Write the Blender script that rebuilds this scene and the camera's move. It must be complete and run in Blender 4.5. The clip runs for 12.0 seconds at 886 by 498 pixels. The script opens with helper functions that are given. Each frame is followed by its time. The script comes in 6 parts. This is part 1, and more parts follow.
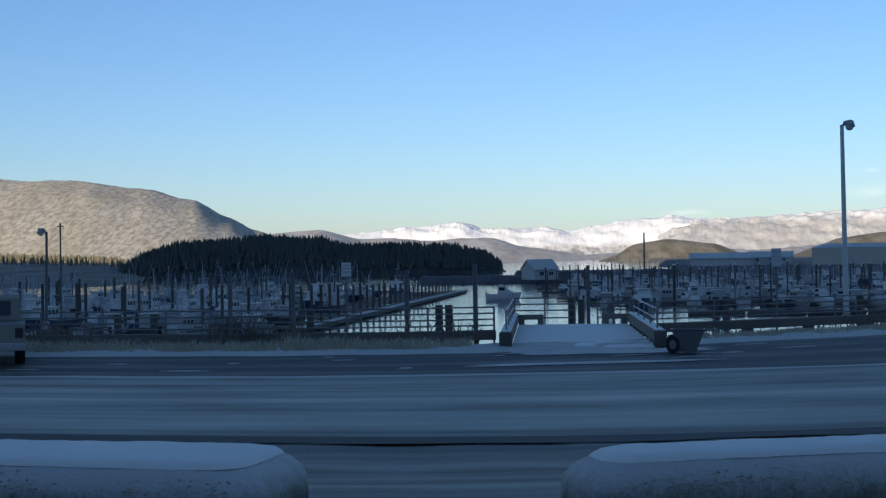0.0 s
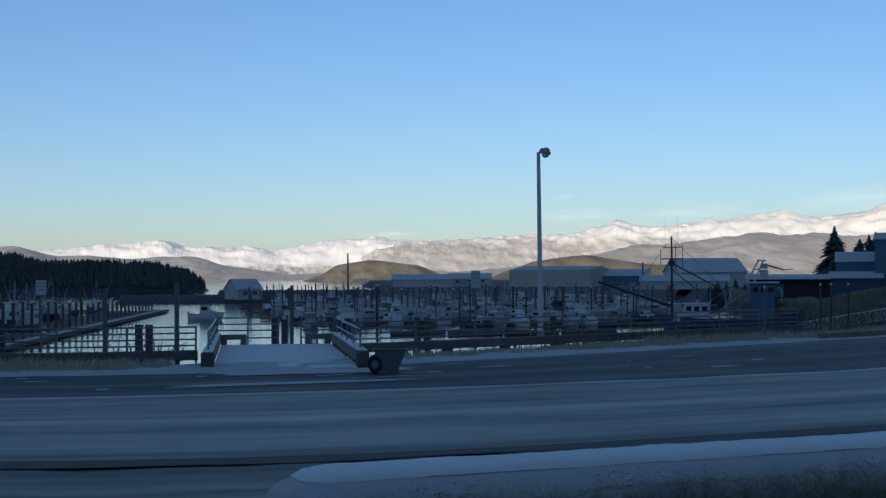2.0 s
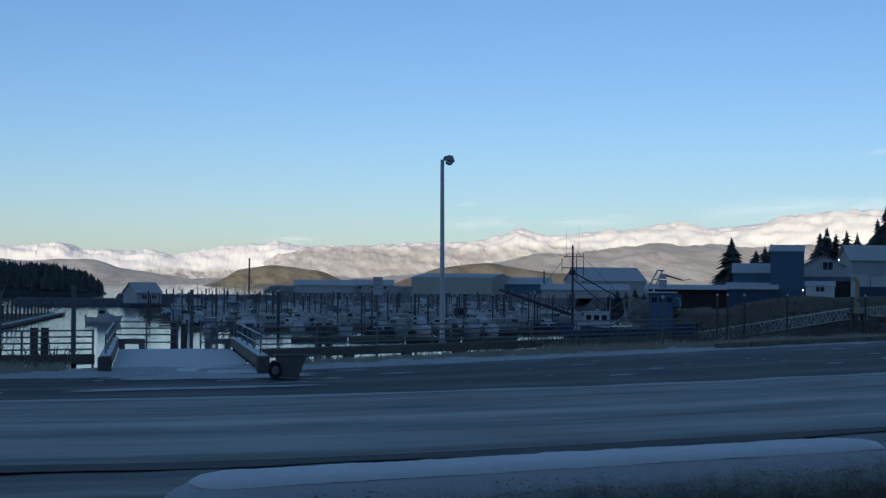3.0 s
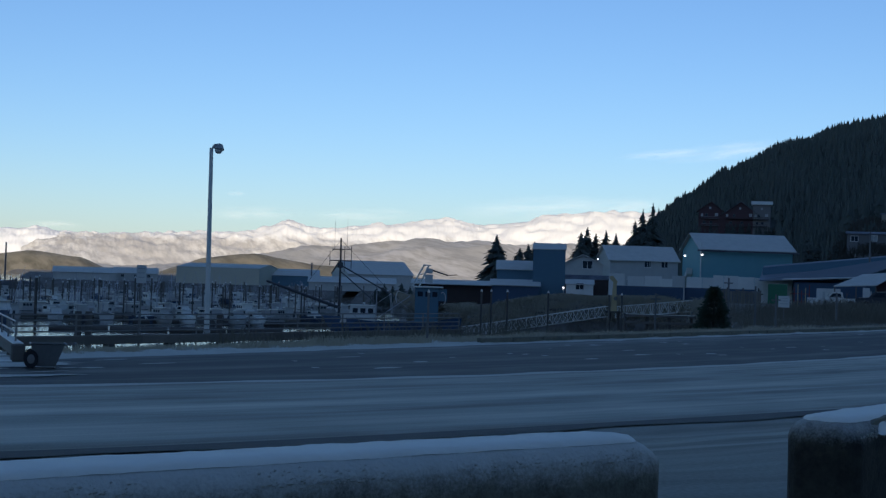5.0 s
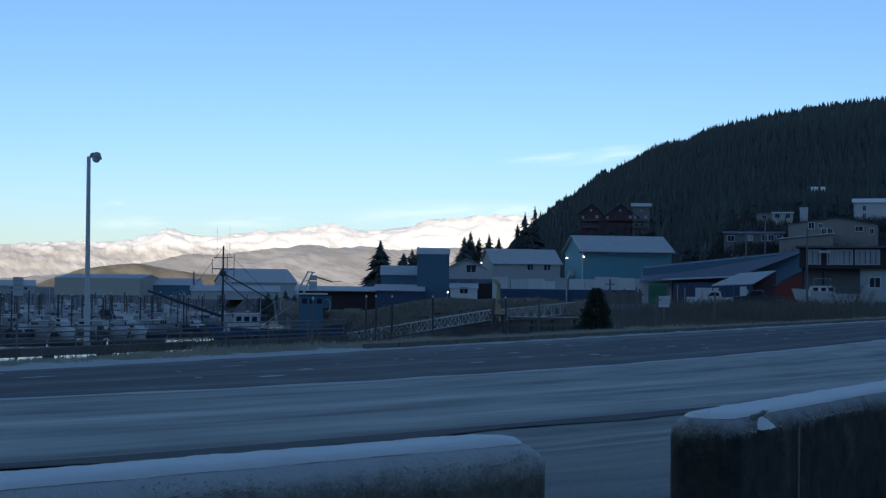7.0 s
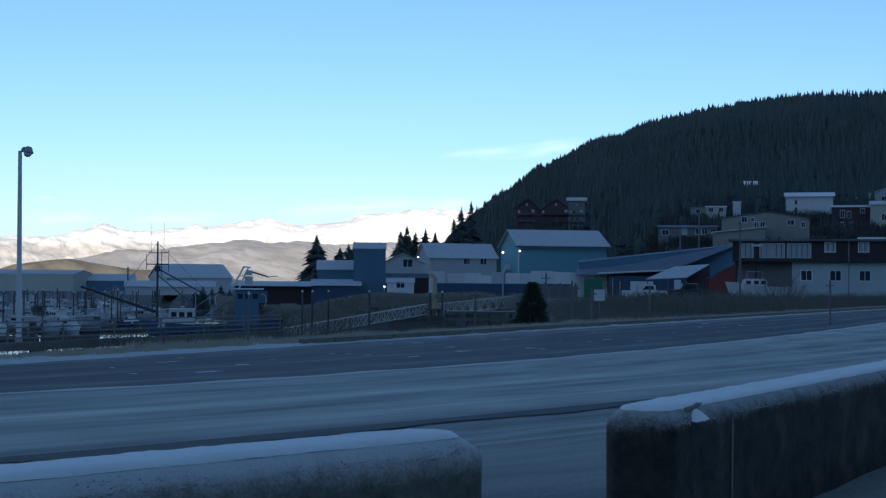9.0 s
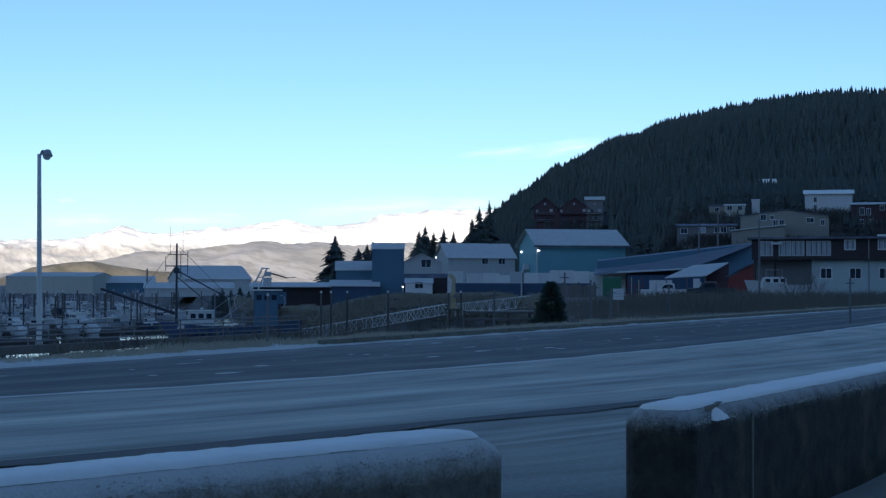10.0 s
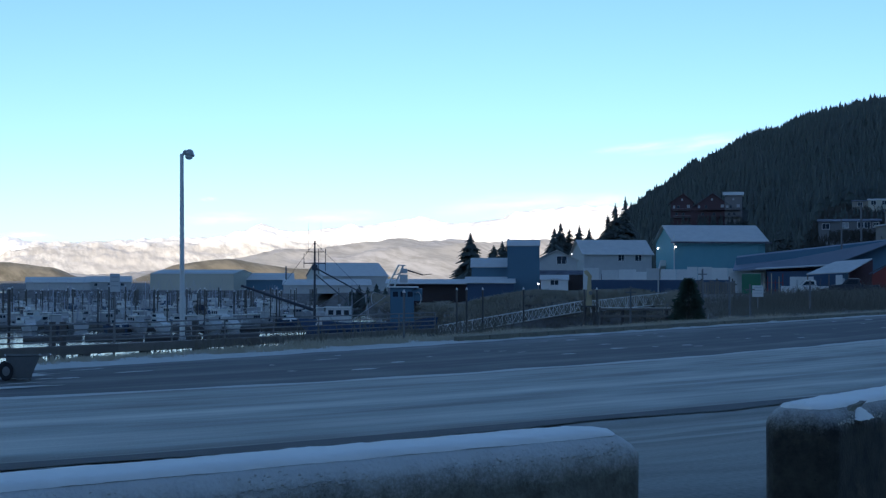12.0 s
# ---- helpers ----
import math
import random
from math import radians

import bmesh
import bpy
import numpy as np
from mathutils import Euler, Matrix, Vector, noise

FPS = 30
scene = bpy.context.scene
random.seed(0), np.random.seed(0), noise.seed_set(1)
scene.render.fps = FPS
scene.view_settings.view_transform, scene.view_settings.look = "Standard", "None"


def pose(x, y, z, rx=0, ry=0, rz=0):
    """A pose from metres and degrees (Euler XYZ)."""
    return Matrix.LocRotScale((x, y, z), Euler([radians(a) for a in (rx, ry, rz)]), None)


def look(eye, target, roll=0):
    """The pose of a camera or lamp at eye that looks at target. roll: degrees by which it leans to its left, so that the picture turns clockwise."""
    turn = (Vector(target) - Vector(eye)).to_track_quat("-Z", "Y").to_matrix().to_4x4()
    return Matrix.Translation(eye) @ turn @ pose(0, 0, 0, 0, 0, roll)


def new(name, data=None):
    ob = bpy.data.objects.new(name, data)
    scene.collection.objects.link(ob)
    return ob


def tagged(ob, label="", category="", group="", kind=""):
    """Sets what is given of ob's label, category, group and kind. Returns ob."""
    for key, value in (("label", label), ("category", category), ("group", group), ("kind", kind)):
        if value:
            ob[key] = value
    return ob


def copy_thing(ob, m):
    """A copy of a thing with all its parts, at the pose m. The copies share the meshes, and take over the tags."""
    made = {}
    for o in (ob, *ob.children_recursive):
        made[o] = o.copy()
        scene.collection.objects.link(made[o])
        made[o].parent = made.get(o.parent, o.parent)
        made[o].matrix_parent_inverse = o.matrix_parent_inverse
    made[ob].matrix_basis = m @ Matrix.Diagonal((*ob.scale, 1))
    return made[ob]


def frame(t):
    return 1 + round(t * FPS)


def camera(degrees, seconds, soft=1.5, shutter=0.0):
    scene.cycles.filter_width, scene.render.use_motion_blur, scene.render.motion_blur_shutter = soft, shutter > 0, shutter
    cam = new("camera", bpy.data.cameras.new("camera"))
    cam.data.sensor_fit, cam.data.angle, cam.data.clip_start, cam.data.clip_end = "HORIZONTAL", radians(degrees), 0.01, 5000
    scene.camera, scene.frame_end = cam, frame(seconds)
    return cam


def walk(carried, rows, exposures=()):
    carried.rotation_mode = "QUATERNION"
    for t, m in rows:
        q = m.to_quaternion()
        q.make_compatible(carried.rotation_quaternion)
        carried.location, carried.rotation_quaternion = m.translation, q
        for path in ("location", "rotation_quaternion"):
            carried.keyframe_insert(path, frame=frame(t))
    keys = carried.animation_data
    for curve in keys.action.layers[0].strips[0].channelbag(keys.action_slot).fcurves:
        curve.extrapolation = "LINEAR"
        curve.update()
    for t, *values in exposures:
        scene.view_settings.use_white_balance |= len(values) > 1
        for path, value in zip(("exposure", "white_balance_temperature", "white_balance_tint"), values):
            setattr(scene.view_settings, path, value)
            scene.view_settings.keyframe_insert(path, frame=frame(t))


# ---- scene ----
# A standing camera that pans over a winter harbour.
EYE = 2.8
EXPO0 = 0.0
cam = camera(34.823, 12.0, 1.3)
TURNS = [
    (0, 90.321, 0.859, 0.005),
    (0.5, 90.297, 0.884, -2.081),
    (1, 90.422, 0.565, -5.164),
    (1.5, 90.537, 0.648, -8.087),
    (2, 91.018, 0.256, -11.951),
    (2.5, 91.227, -0.034, -14.227),
    (4.5, 91.224, -1.910, -22.379),
    (5, 91.170, -1.772, -25.318),
    (5.5, 91.235, -1.125, -27.093),
    (6, 91.236, -0.965, -28.567),
    (6.5, 91.346, -0.238, -29.521),
    (7, 91.492, -0.693, -30.004),
    (7.5, 91.371, -1.383, -31.091),
    (9.5, 91.302, -0.327, -32.729),
    (10, 91.292, -0.123, -31.826),
    (10.5, 91.275, -0.053, -30.985),
    (11, 91.229, 0.033, -29.743),
    (11.5, 91.184, -0.056, -28.218),
    (12, 91.154, -0.071, -26.340),
]
walk(cam, [(t, pose(0, 0, EYE, rx, ry, rz)) for t, rx, ry, rz in TURNS],
     [(t, EXPO0 + e, k, 17) for t, e, k in ((0.0, 0.46, 5650), (2.5, 0.20, 5700), (4.5, 0.28, 5700), (7.5, 0.60, 5700), (9.5, 0.77, 5600), (10.5, 0.86, 5600), (12.0, 0.97, 5600))])

# ---- light ----
SUN_EL, SUN_AZ = 12.0, 208.0          # low winter sun behind the camera's left shoulder
world = bpy.data.worlds.new("world")
scene.world = world
world.use_nodes = True
wn = world.node_tree.nodes
sky = wn.new("ShaderNodeTexSky")
sky.sky_type, sky.sun_disc = "NISHITA", False
sky.sun_elevation, sky.sun_rotation = radians(SUN_EL), radians(SUN_AZ)
sky.air_density, sky.dust_density, sky.ozone_density = 0.95, 0.3, 3.4
wn["Background"].inputs["Strength"].default_value = 0.095
world.node_tree.links.new(sky.outputs[0], wn["Background"].inputs["Color"])
sun = new("sun", bpy.data.lights.new("sun", "SUN"))
sun.data.energy, sun.data.angle, sun.data.color = 4.8, radians(0.5), (1.0, 0.84, 0.54)
sun.matrix_world = look((0, 0, 0), (-math.sin(radians(SUN_AZ)), -math.cos(radians(SUN_AZ)), -math.tan(radians(SUN_EL))))

WATER = -7.0
LOT = 1.15


def polar(az, dist):
    """x, y at a bearing in degrees (clockwise from +y) and a distance."""
    return dist * math.sin(radians(az)), dist * math.cos(radians(az))


def lerp(a, b, f):
    return a + (b - a) * f


def smooth(a, b, x):
    f = min(1.0, max(0.0, (x - a) / (b - a)))
    return f * f * (3 - 2 * f)


# ---- materials ----
def material(name, color, rough=0.7, metal=0.0, second=None, scale=6.0, amount=0.5, bump=0.15, bump_scale=None,
             stretch=(1, 1, 1), spread=0.0, contrast=0.25, level=0.5, third=None, third_scale=0.6, third_level=0.62):
    """A worn surface: base colour, a second colour in noise patches, fine grain, bump, and a third colour in large stains."""
    m = bpy.data.materials.new(name)
    m.use_nodes = True
    n, l = m.node_tree.nodes, m.node_tree.links
    b = n["Principled BSDF"]
    b.inputs["Roughness"].default_value, b.inputs["Metallic"].default_value = rough, metal
    tc = n.new("ShaderNodeTexCoord")
    mp = n.new("ShaderNodeMapping")
    mp.inputs["Scale"].default_value = stretch
    l.new(tc.outputs["Object"], mp.inputs["Vector"])
    second = second or [c * 0.6 for c in color]

    def noise_mask(sc, lo, hi, detail=6.0):
        t = n.new("ShaderNodeTexNoise")
        t.inputs["Scale"].default_value, t.inputs["Detail"].default_value = sc, detail
        t.inputs["Roughness"].default_value = 0.62
        l.new(mp.outputs[0], t.inputs["Vector"])
        r = n.new("ShaderNodeMapRange")
        r.inputs["From Min"].default_value, r.inputs["From Max"].default_value = lo, hi
        l.new(t.outputs["Fac"], r.inputs["Value"])
        return t, r.outputs[0]

    def mix(fac, a, c):
        x = n.new("ShaderNodeMix")
        x.data_type = "RGBA"
        for slot, v in ((0, fac), (6, a), (7, c)):
            if isinstance(v, (int, float)):
                x.inputs[slot].default_value = v
            elif isinstance(v, (list, tuple)):
                x.inputs[slot].default_value = (*v, 1)
            else:
                l.new(v, x.inputs[slot])
        return x.outputs[2]

    t1, f1 = noise_mask(scale, level - contrast, level + contrast)
    am = n.new("ShaderNodeMath")
    am.operation = "MULTIPLY"
    am.inputs[1].default_value = amount
    l.new(f1, am.inputs[0])
    out = mix(am.outputs[0], color, second)
    if third:
        _, f3 = noise_mask(third_scale, third_level - 0.08, third_level + 0.08)
        out = mix(f3, out, third)
    if spread:
        oi = n.new("ShaderNodeObjectInfo")
        hs = n.new("ShaderNodeHueSaturation")
        r = n.new("ShaderNodeMapRange")
        r.inputs["To Min"].default_value, r.inputs["To Max"].default_value = 1 - spread, 1 + spread
        l.new(oi.outputs["Random"], r.inputs["Value"])
        l.new(r.outputs[0], hs.inputs["Value"])
        l.new(out, hs.inputs["Color"])
        out = hs.outputs[0]
    l.new(out, b.inputs["Base Color"])
    if bump:
        t2 = n.new("ShaderNodeTexNoise")
        t2.inputs["Scale"].default_value, t2.inputs["Detail"].default_value = bump_scale or scale * 4, 8.0
        l.new(mp.outputs[0], t2.inputs["Vector"])
        bn = n.new("ShaderNodeBump")
        bn.inputs["Strength"].default_value = bump
        bn.inputs["Distance"].default_value = 0.3 / (bump_scale or scale * 4)
        l.new(t2.outputs["Fac"], bn.inputs["Height"])
        l.new(bn.outputs[0], b.inputs["Normal"])
    return m


def road_material(name, base, frost, cover, bands):
    """Asphalt with frost swept into long wheel-track bands; the UV map runs along and across the road in metres."""
    m = bpy.data.materials.new(name)
    m.use_nodes = True
    n, l = m.node_tree.nodes, m.node_tree.links
    b = n["Principled BSDF"]
    b.inputs["Roughness"].default_value = 0.75
    uv = n.new("ShaderNodeTexCoord")

    def noise_at(scale_xyz, sc, detail):
        mp = n.new("ShaderNodeMapping")
        mp.inputs["Scale"].default_value = scale_xyz
        l.new(uv.outputs["UV"], mp.inputs["Vector"])
        t = n.new("ShaderNodeTexNoise")
        t.inputs["Scale"].default_value, t.inputs["Detail"].default_value = sc, detail
        l.new(mp.outputs[0], t.inputs["Vector"])
        return t.outputs["Fac"]

    def math_node(op, a, c):
        x = n.new("ShaderNodeMath")
        x.operation = op
        for i, v in enumerate((a, c)):
            if isinstance(v, (int, float)):
                x.inputs[i].default_value = v
            else:
                l.new(v, x.inputs[i])
        return x.outputs[0]

    long_bands = noise_at((0.012, 1.0, 1), bands, 4.0)
    streaks = noise_at((0.06, 1.0, 1), 3.0, 6.0)
    grain = noise_at((1, 1, 1), 22.0, 8.0)
    blotch = noise_at((0.25, 0.8, 1), 0.9, 5.0)
    s = math_node("ADD", math_node("MULTIPLY", long_bands, 1.3), math_node("MULTIPLY", streaks, 0.25))
    s = math_node("ADD", s, math_node("MULTIPLY", grain, 0.35))
    s = math_node("ADD", s, math_node("MULTIPLY", blotch, 0.5))
    r = n.new("ShaderNodeMapRange")
    r.inputs["From Min"].default_value, r.inputs["From Max"].default_value = cover[0], cover[1]
    l.new(s, r.inputs["Value"])
    x = n.new("ShaderNodeMix")
    x.data_type = "RGBA"
    x.inputs[6].default_value, x.inputs[7].default_value = (*base, 1), (*frost, 1)
    l.new(r.outputs[0], x.inputs[0])
    l.new(x.outputs[2], b.inputs["Base Color"])
    bn = n.new("ShaderNodeBump")
    bn.inputs["Strength"].default_value, bn.inputs["Distance"].default_value = 0.3, 0.01
    l.new(grain, bn.inputs["Height"])
    l.new(bn.outputs[0], b.inputs["Normal"])
    return m


SNOW = material("snow", (0.90, 0.88, 0.75), 0.75, second=(0.76, 0.74, 0.63), scale=3, bump=0.4, bump_scale=30)
THIN_SNOW = material("thin_snow", (0.61, 0.60, 0.50), 0.8, second=(0.37, 0.36, 0.30), scale=2.2, bump=0.3, bump_scale=25)
GRIT = material("icy_grit", (0.56, 0.54, 0.45), 0.7, second=(0.30, 0.28, 0.21), scale=40, bump=0.2)
ROOF_SNOW = material("roof_snow", (0.62, 0.61, 0.53), 0.7, second=(0.40, 0.395, 0.34), scale=0.7, bump=0.2)
CONCRETE = material("concrete", (0.24, 0.222, 0.155), 0.9, second=(0.09, 0.083, 0.056), scale=6, bump=0.7, bump_scale=45, contrast=0.16, third=(0.14, 0.137, 0.10), third_scale=1.4, third_level=0.60)
ROAD = road_material("frosty_asphalt", (0.16, 0.156, 0.115), (0.74, 0.725, 0.57), (0.98, 1.55), 0.42)
DRIVE = road_material("frosty_driveway", (0.11, 0.108, 0.08), (0.52, 0.51, 0.40), (1.05, 1.75), 0.6)
GUTTER = road_material("wet_dark_asphalt", (0.05, 0.049, 0.038), (0.22, 0.215, 0.17), (1.25, 2.0), 0.5)
SHOULDER = road_material("dark_asphalt", (0.040, 0.0395, 0.030), (0.36, 0.35, 0.28), (1.12, 1.8), 0.5)
GROUND = material("frozen_ground", (0.12, 0.105, 0.08), 0.95, second=(0.24, 0.23, 0.21), scale=0.35, bump=0.4, bump_scale=3, contrast=0.12)
GRASS = material("frosted_grass", (0.44, 0.38, 0.25), 0.9, second=(0.64, 0.61, 0.50), scale=1.5, bump=0)
DRY_BRUSH = material("dry_brush", (0.165, 0.145, 0.10), 0.95, second=(0.30, 0.275, 0.21), scale=0.6, bump=0)
DARK_BRUSH = material("dark_bare_brush", (0.065, 0.06, 0.045), 0.95, second=(0.13, 0.12, 0.09), scale=0.3, bump=0)
TAN_BRUSH = material("frosted_tan_brush", (0.30, 0.265, 0.175), 0.95, second=(0.50, 0.47, 0.38), scale=0.25, bump=0)
TIMBER = material("weathered_timber", (0.17, 0.15, 0.115), 0.85, second=(0.26, 0.24, 0.205), scale=2, stretch=(1, 1, 4), bump=0.4, spread=0.2)
CREOSOTE = material("creosoted_pile", (0.105, 0.093, 0.075), 0.85, second=(0.17, 0.155, 0.13), scale=3, bump=0.4, spread=0.2)
GREY_POST = material("grey_post_wood", (0.21, 0.205, 0.19), 0.85, second=(0.13, 0.125, 0.12), scale=3, stretch=(3, 3, 0.5), bump=0.3)
STEEL = material("galvanised_steel", (0.48, 0.475, 0.43), 0.5, 0.15, second=(0.29, 0.285, 0.26), scale=5, bump=0.1)
PIPE = material("dull_pipe", (0.26, 0.25, 0.225), 0.6, 0.1, second=(0.2, 0.185, 0.16), scale=6, bump=0.1)
RUBBER = material("rubber", (0.02, 0.02, 0.02), 0.9, second=(0.05, 0.05, 0.05), scale=10)
DARK_PLASTIC = material("dark_plastic", (0.15, 0.152, 0.138), 0.55, second=(0.22, 0.22, 0.20), scale=8)
WHITE_PAINT = material("white_paint", (0.76, 0.755, 0.67), 0.6, second=(0.58, 0.575, 0.51), scale=1.5, bump=0.1, spread=0.12)
GREY_PAINT = material("grey_paint", (0.54, 0.55, 0.49), 0.7, second=(0.38, 0.385, 0.35), scale=0.6, bump=0.1)
TAN_PAINT = material("tan_paint", (0.34, 0.31, 0.24), 0.75, second=(0.25, 0.23, 0.18), scale=0.5, bump=0.1)
PALE_PAINT = material("pale_cream_paint", (0.52, 0.51, 0.39), 0.7, second=(0.43, 0.42, 0.33), scale=0.15, bump=0.05)
BLUE_PAINT = material("blue_metal_siding", (0.105, 0.20, 0.255), 0.6, second=(0.085, 0.165, 0.215), scale=0.4, bump=0.1)
DEEP_BLUE = material("deep_blue_paint", (0.05, 0.09, 0.145), 0.55, second=(0.038, 0.066, 0.105), scale=0.8, bump=0.1)
TEAL_PAINT = material("teal_siding", (0.19, 0.41, 0.42), 0.7, second=(0.155, 0.34, 0.355), scale=0.5, bump=0.1)
BROWN_PAINT = material("dark_brown_siding", (0.045, 0.032, 0.028), 0.75, second=(0.07, 0.05, 0.042), scale=0.7, bump=0.2)
PALE_GREEN = material("pale_green_siding", (0.55, 0.62, 0.56), 0.75, second=(0.32, 0.37, 0.34), scale=0.7, bump=0.1)
RED_PAINT = material("red_paint", (0.085, 0.042, 0.042), 0.7, second=(0.055, 0.03, 0.03), scale=0.7, bump=0.1)
ORANGE_RED = material("orange_red_paint", (0.24, 0.045, 0.03), 0.6, second=(0.14, 0.035, 0.028), scale=0.9, bump=0.1)
GREEN_PAINT = material("green_paint", (0.05, 0.20, 0.10), 0.6, second=(0.04, 0.13, 0.07), scale=0.9, bump=0.1)
YELLOW_PAINT = material("worn_yellow_paint", (0.58, 0.47, 0.24), 0.6, second=(0.40, 0.34, 0.2), scale=2, bump=0.1)
DARK_ROOF = material("dark_roofing", (0.06, 0.065, 0.075), 0.8, second=(0.30, 0.31, 0.34), scale=0.4, bump=0.2, contrast=0.15)
DULL_METAL = material("dull_blue_grey_roofing", (0.17, 0.195, 0.215), 0.6, second=(0.24, 0.26, 0.275), scale=0.5, bump=0.1)
BLACK_PAINT = material("black_car_paint", (0.05, 0.055, 0.062), 0.3, second=(0.075, 0.08, 0.088), scale=2, bump=0)
GLASS = material("dark_window_glass", (0.03, 0.04, 0.05), 0.08, second=(0.05, 0.06, 0.07), scale=1, bump=0)
# Pale blinds; on the hill houses the same colour stands for lit windows.
BLIND_LIT_PANE = material("pale_window_blind", (0.42, 0.44, 0.42), 0.4, second=(0.3, 0.32, 0.32), scale=2, bump=0)
NEEDLES = material("spruce_needles", (0.066, 0.083, 0.066), 0.9, second=(0.115, 0.13, 0.11), scale=0.02, bump=0)
BROWN_WOOD = material("bare_brown_wood", (0.13, 0.115, 0.07), 0.95, second=(0.20, 0.175, 0.12), scale=0.02, bump=0)
BUSH_GREEN = material("young_spruce_needles", (0.045, 0.07, 0.042), 0.9, second=(0.07, 0.10, 0.065), scale=2, bump=0)
BARK = material("bark", (0.06, 0.045, 0.035), 0.95, second=(0.09, 0.08, 0.07), scale=6)
BARK_GREY = material("grey_brown_twigs", (0.13, 0.115, 0.09), 0.95, second=(0.20, 0.18, 0.15), scale=5, bump=0)
ROCK = material("breakwater_rock", (0.09, 0.09, 0.085), 0.95, second=(0.16, 0.16, 0.16), scale=0.4, bump=0.6, bump_scale=1.2)
HULL_WHITE = material("white_hull", (0.80, 0.795, 0.71), 0.45, second=(0.64, 0.635, 0.57), scale=0.7, bump=0, spread=0.25)
HULL_BLUE = material("blue_hull", (0.05, 0.085, 0.15), 0.45, second=(0.035, 0.055, 0.10), scale=0.7, bump=0, spread=0.3)
HULL_DARK = material("dark_hull", (0.05, 0.055, 0.06), 0.5, second=(0.09, 0.08, 0.08), scale=0.7, bump=0, spread=0.3)
ALUMINIUM = material("bare_aluminium", (0.50, 0.495, 0.45), 0.45, 0.1, second=(0.29, 0.285, 0.265), scale=2, bump=0, spread=0.2)
RIG = material("rigging_paint", (0.50, 0.51, 0.52), 0.6, 0.0, second=(0.22, 0.22, 0.23), scale=2, bump=0, spread=0.35)


def frosted_concrete(name, base, dark, stain, frost, low, high, rough=0.9):
    """Weathered concrete with frost thickening towards the top of the block and breaking up into specks below."""
    m = bpy.data.materials.new(name)
    m.use_nodes = True
    n, l = m.node_tree.nodes, m.node_tree.links
    b = n["Principled BSDF"]
    b.inputs["Roughness"].default_value = rough
    tc = n.new("ShaderNodeTexCoord")

    def tex(sc, lo, hi, detail=7.0):
        t = n.new("ShaderNodeTexNoise")
        t.inputs["Scale"].default_value, t.inputs["Detail"].default_value, t.inputs["Roughness"].default_value = sc, detail, 0.65
        l.new(tc.outputs["Object"], t.inputs["Vector"])
        r = n.new("ShaderNodeMapRange")
        r.inputs["From Min"].default_value, r.inputs["From Max"].default_value = lo, hi
        l.new(t.outputs["Fac"], r.inputs["Value"])
        return r.outputs[0]

    def mix(fac, a, c):
        x = n.new("ShaderNodeMix")
        x.data_type = "RGBA"
        l.new(fac, x.inputs[0])
        for slot, v in ((6, a), (7, c)):
            if isinstance(v, tuple):
                x.inputs[slot].default_value = (*v, 1)
            else:
                l.new(v, x.inputs[slot])
        return x.outputs[2]

    def calc(op, a, c):
        x = n.new("ShaderNodeMath")
        x.operation = op
        for i, v in enumerate((a, c)):
            if isinstance(v, (int, float)):
                x.inputs[i].default_value = v
            else:
                l.new(v, x.inputs[i])
        return x.outputs[0]

    body = mix(tex(5, 0.38, 0.62), base, dark)
    body = mix(tex(2.3, 0.50, 0.64), body, stain)
    body = mix(tex(38, 0.60, 0.72), body, dark)
    sep = n.new("ShaderNodeSeparateXYZ")
    l.new(tc.outputs["Object"], sep.inputs[0])
    ragged = calc("MULTIPLY", calc("SUBTRACT", tex(9, 0.0, 1.0), 0.5), 0.16)
    fine = calc("MULTIPLY", calc("SUBTRACT", tex(70, 0.0, 1.0), 0.5), 0.14)
    hgt = calc("ADD", calc("ADD", sep.outputs[2], ragged), fine)
    r = n.new("ShaderNodeMapRange")
    r.interpolation_type = "SMOOTHSTEP"
    r.inputs["From Min"].default_value, r.inputs["From Max"].default_value = low, high
    l.new(hgt, r.inputs["Value"])
    l.new(mix(r.outputs[0], body, frost), b.inputs["Base Color"])
    t2 = n.new("ShaderNodeTexNoise")
    t2.inputs["Scale"].default_value, t2.inputs["Detail"].default_value = 45, 8.0
    l.new(tc.outputs["Object"], t2.inputs["Vector"])
    bn = n.new("ShaderNodeBump")
    bn.inputs["Strength"].default_value, bn.inputs["Distance"].default_value = 0.8, 0.012
    l.new(t2.outputs["Fac"], bn.inputs["Height"])
    l.new(bn.outputs[0], b.inputs["Normal"])
    return m


FROSTED_BLOCK = frosted_concrete("frosted_concrete", (0.20, 0.185, 0.13), (0.085, 0.078, 0.052), (0.15, 0.135, 0.09), (0.60, 0.59, 0.51), 0.77, 0.95)
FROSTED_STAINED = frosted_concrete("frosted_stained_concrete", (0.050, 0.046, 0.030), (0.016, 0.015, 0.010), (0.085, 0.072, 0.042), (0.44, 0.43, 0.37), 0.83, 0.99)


def glow(name, color, strength):
    m = bpy.data.materials.new(name)
    m.use_nodes = True
    b = m.node_tree.nodes["Principled BSDF"]
    b.inputs["Base Color"].default_value = (*color, 1)
    b.inputs["Emission Color"].default_value, b.inputs["Emission Strength"].default_value = (*color, 1), strength
    return m


LAMP_GLOW = glow("lit_lamp_lens", (1.0, 0.97, 0.9), 3.0)


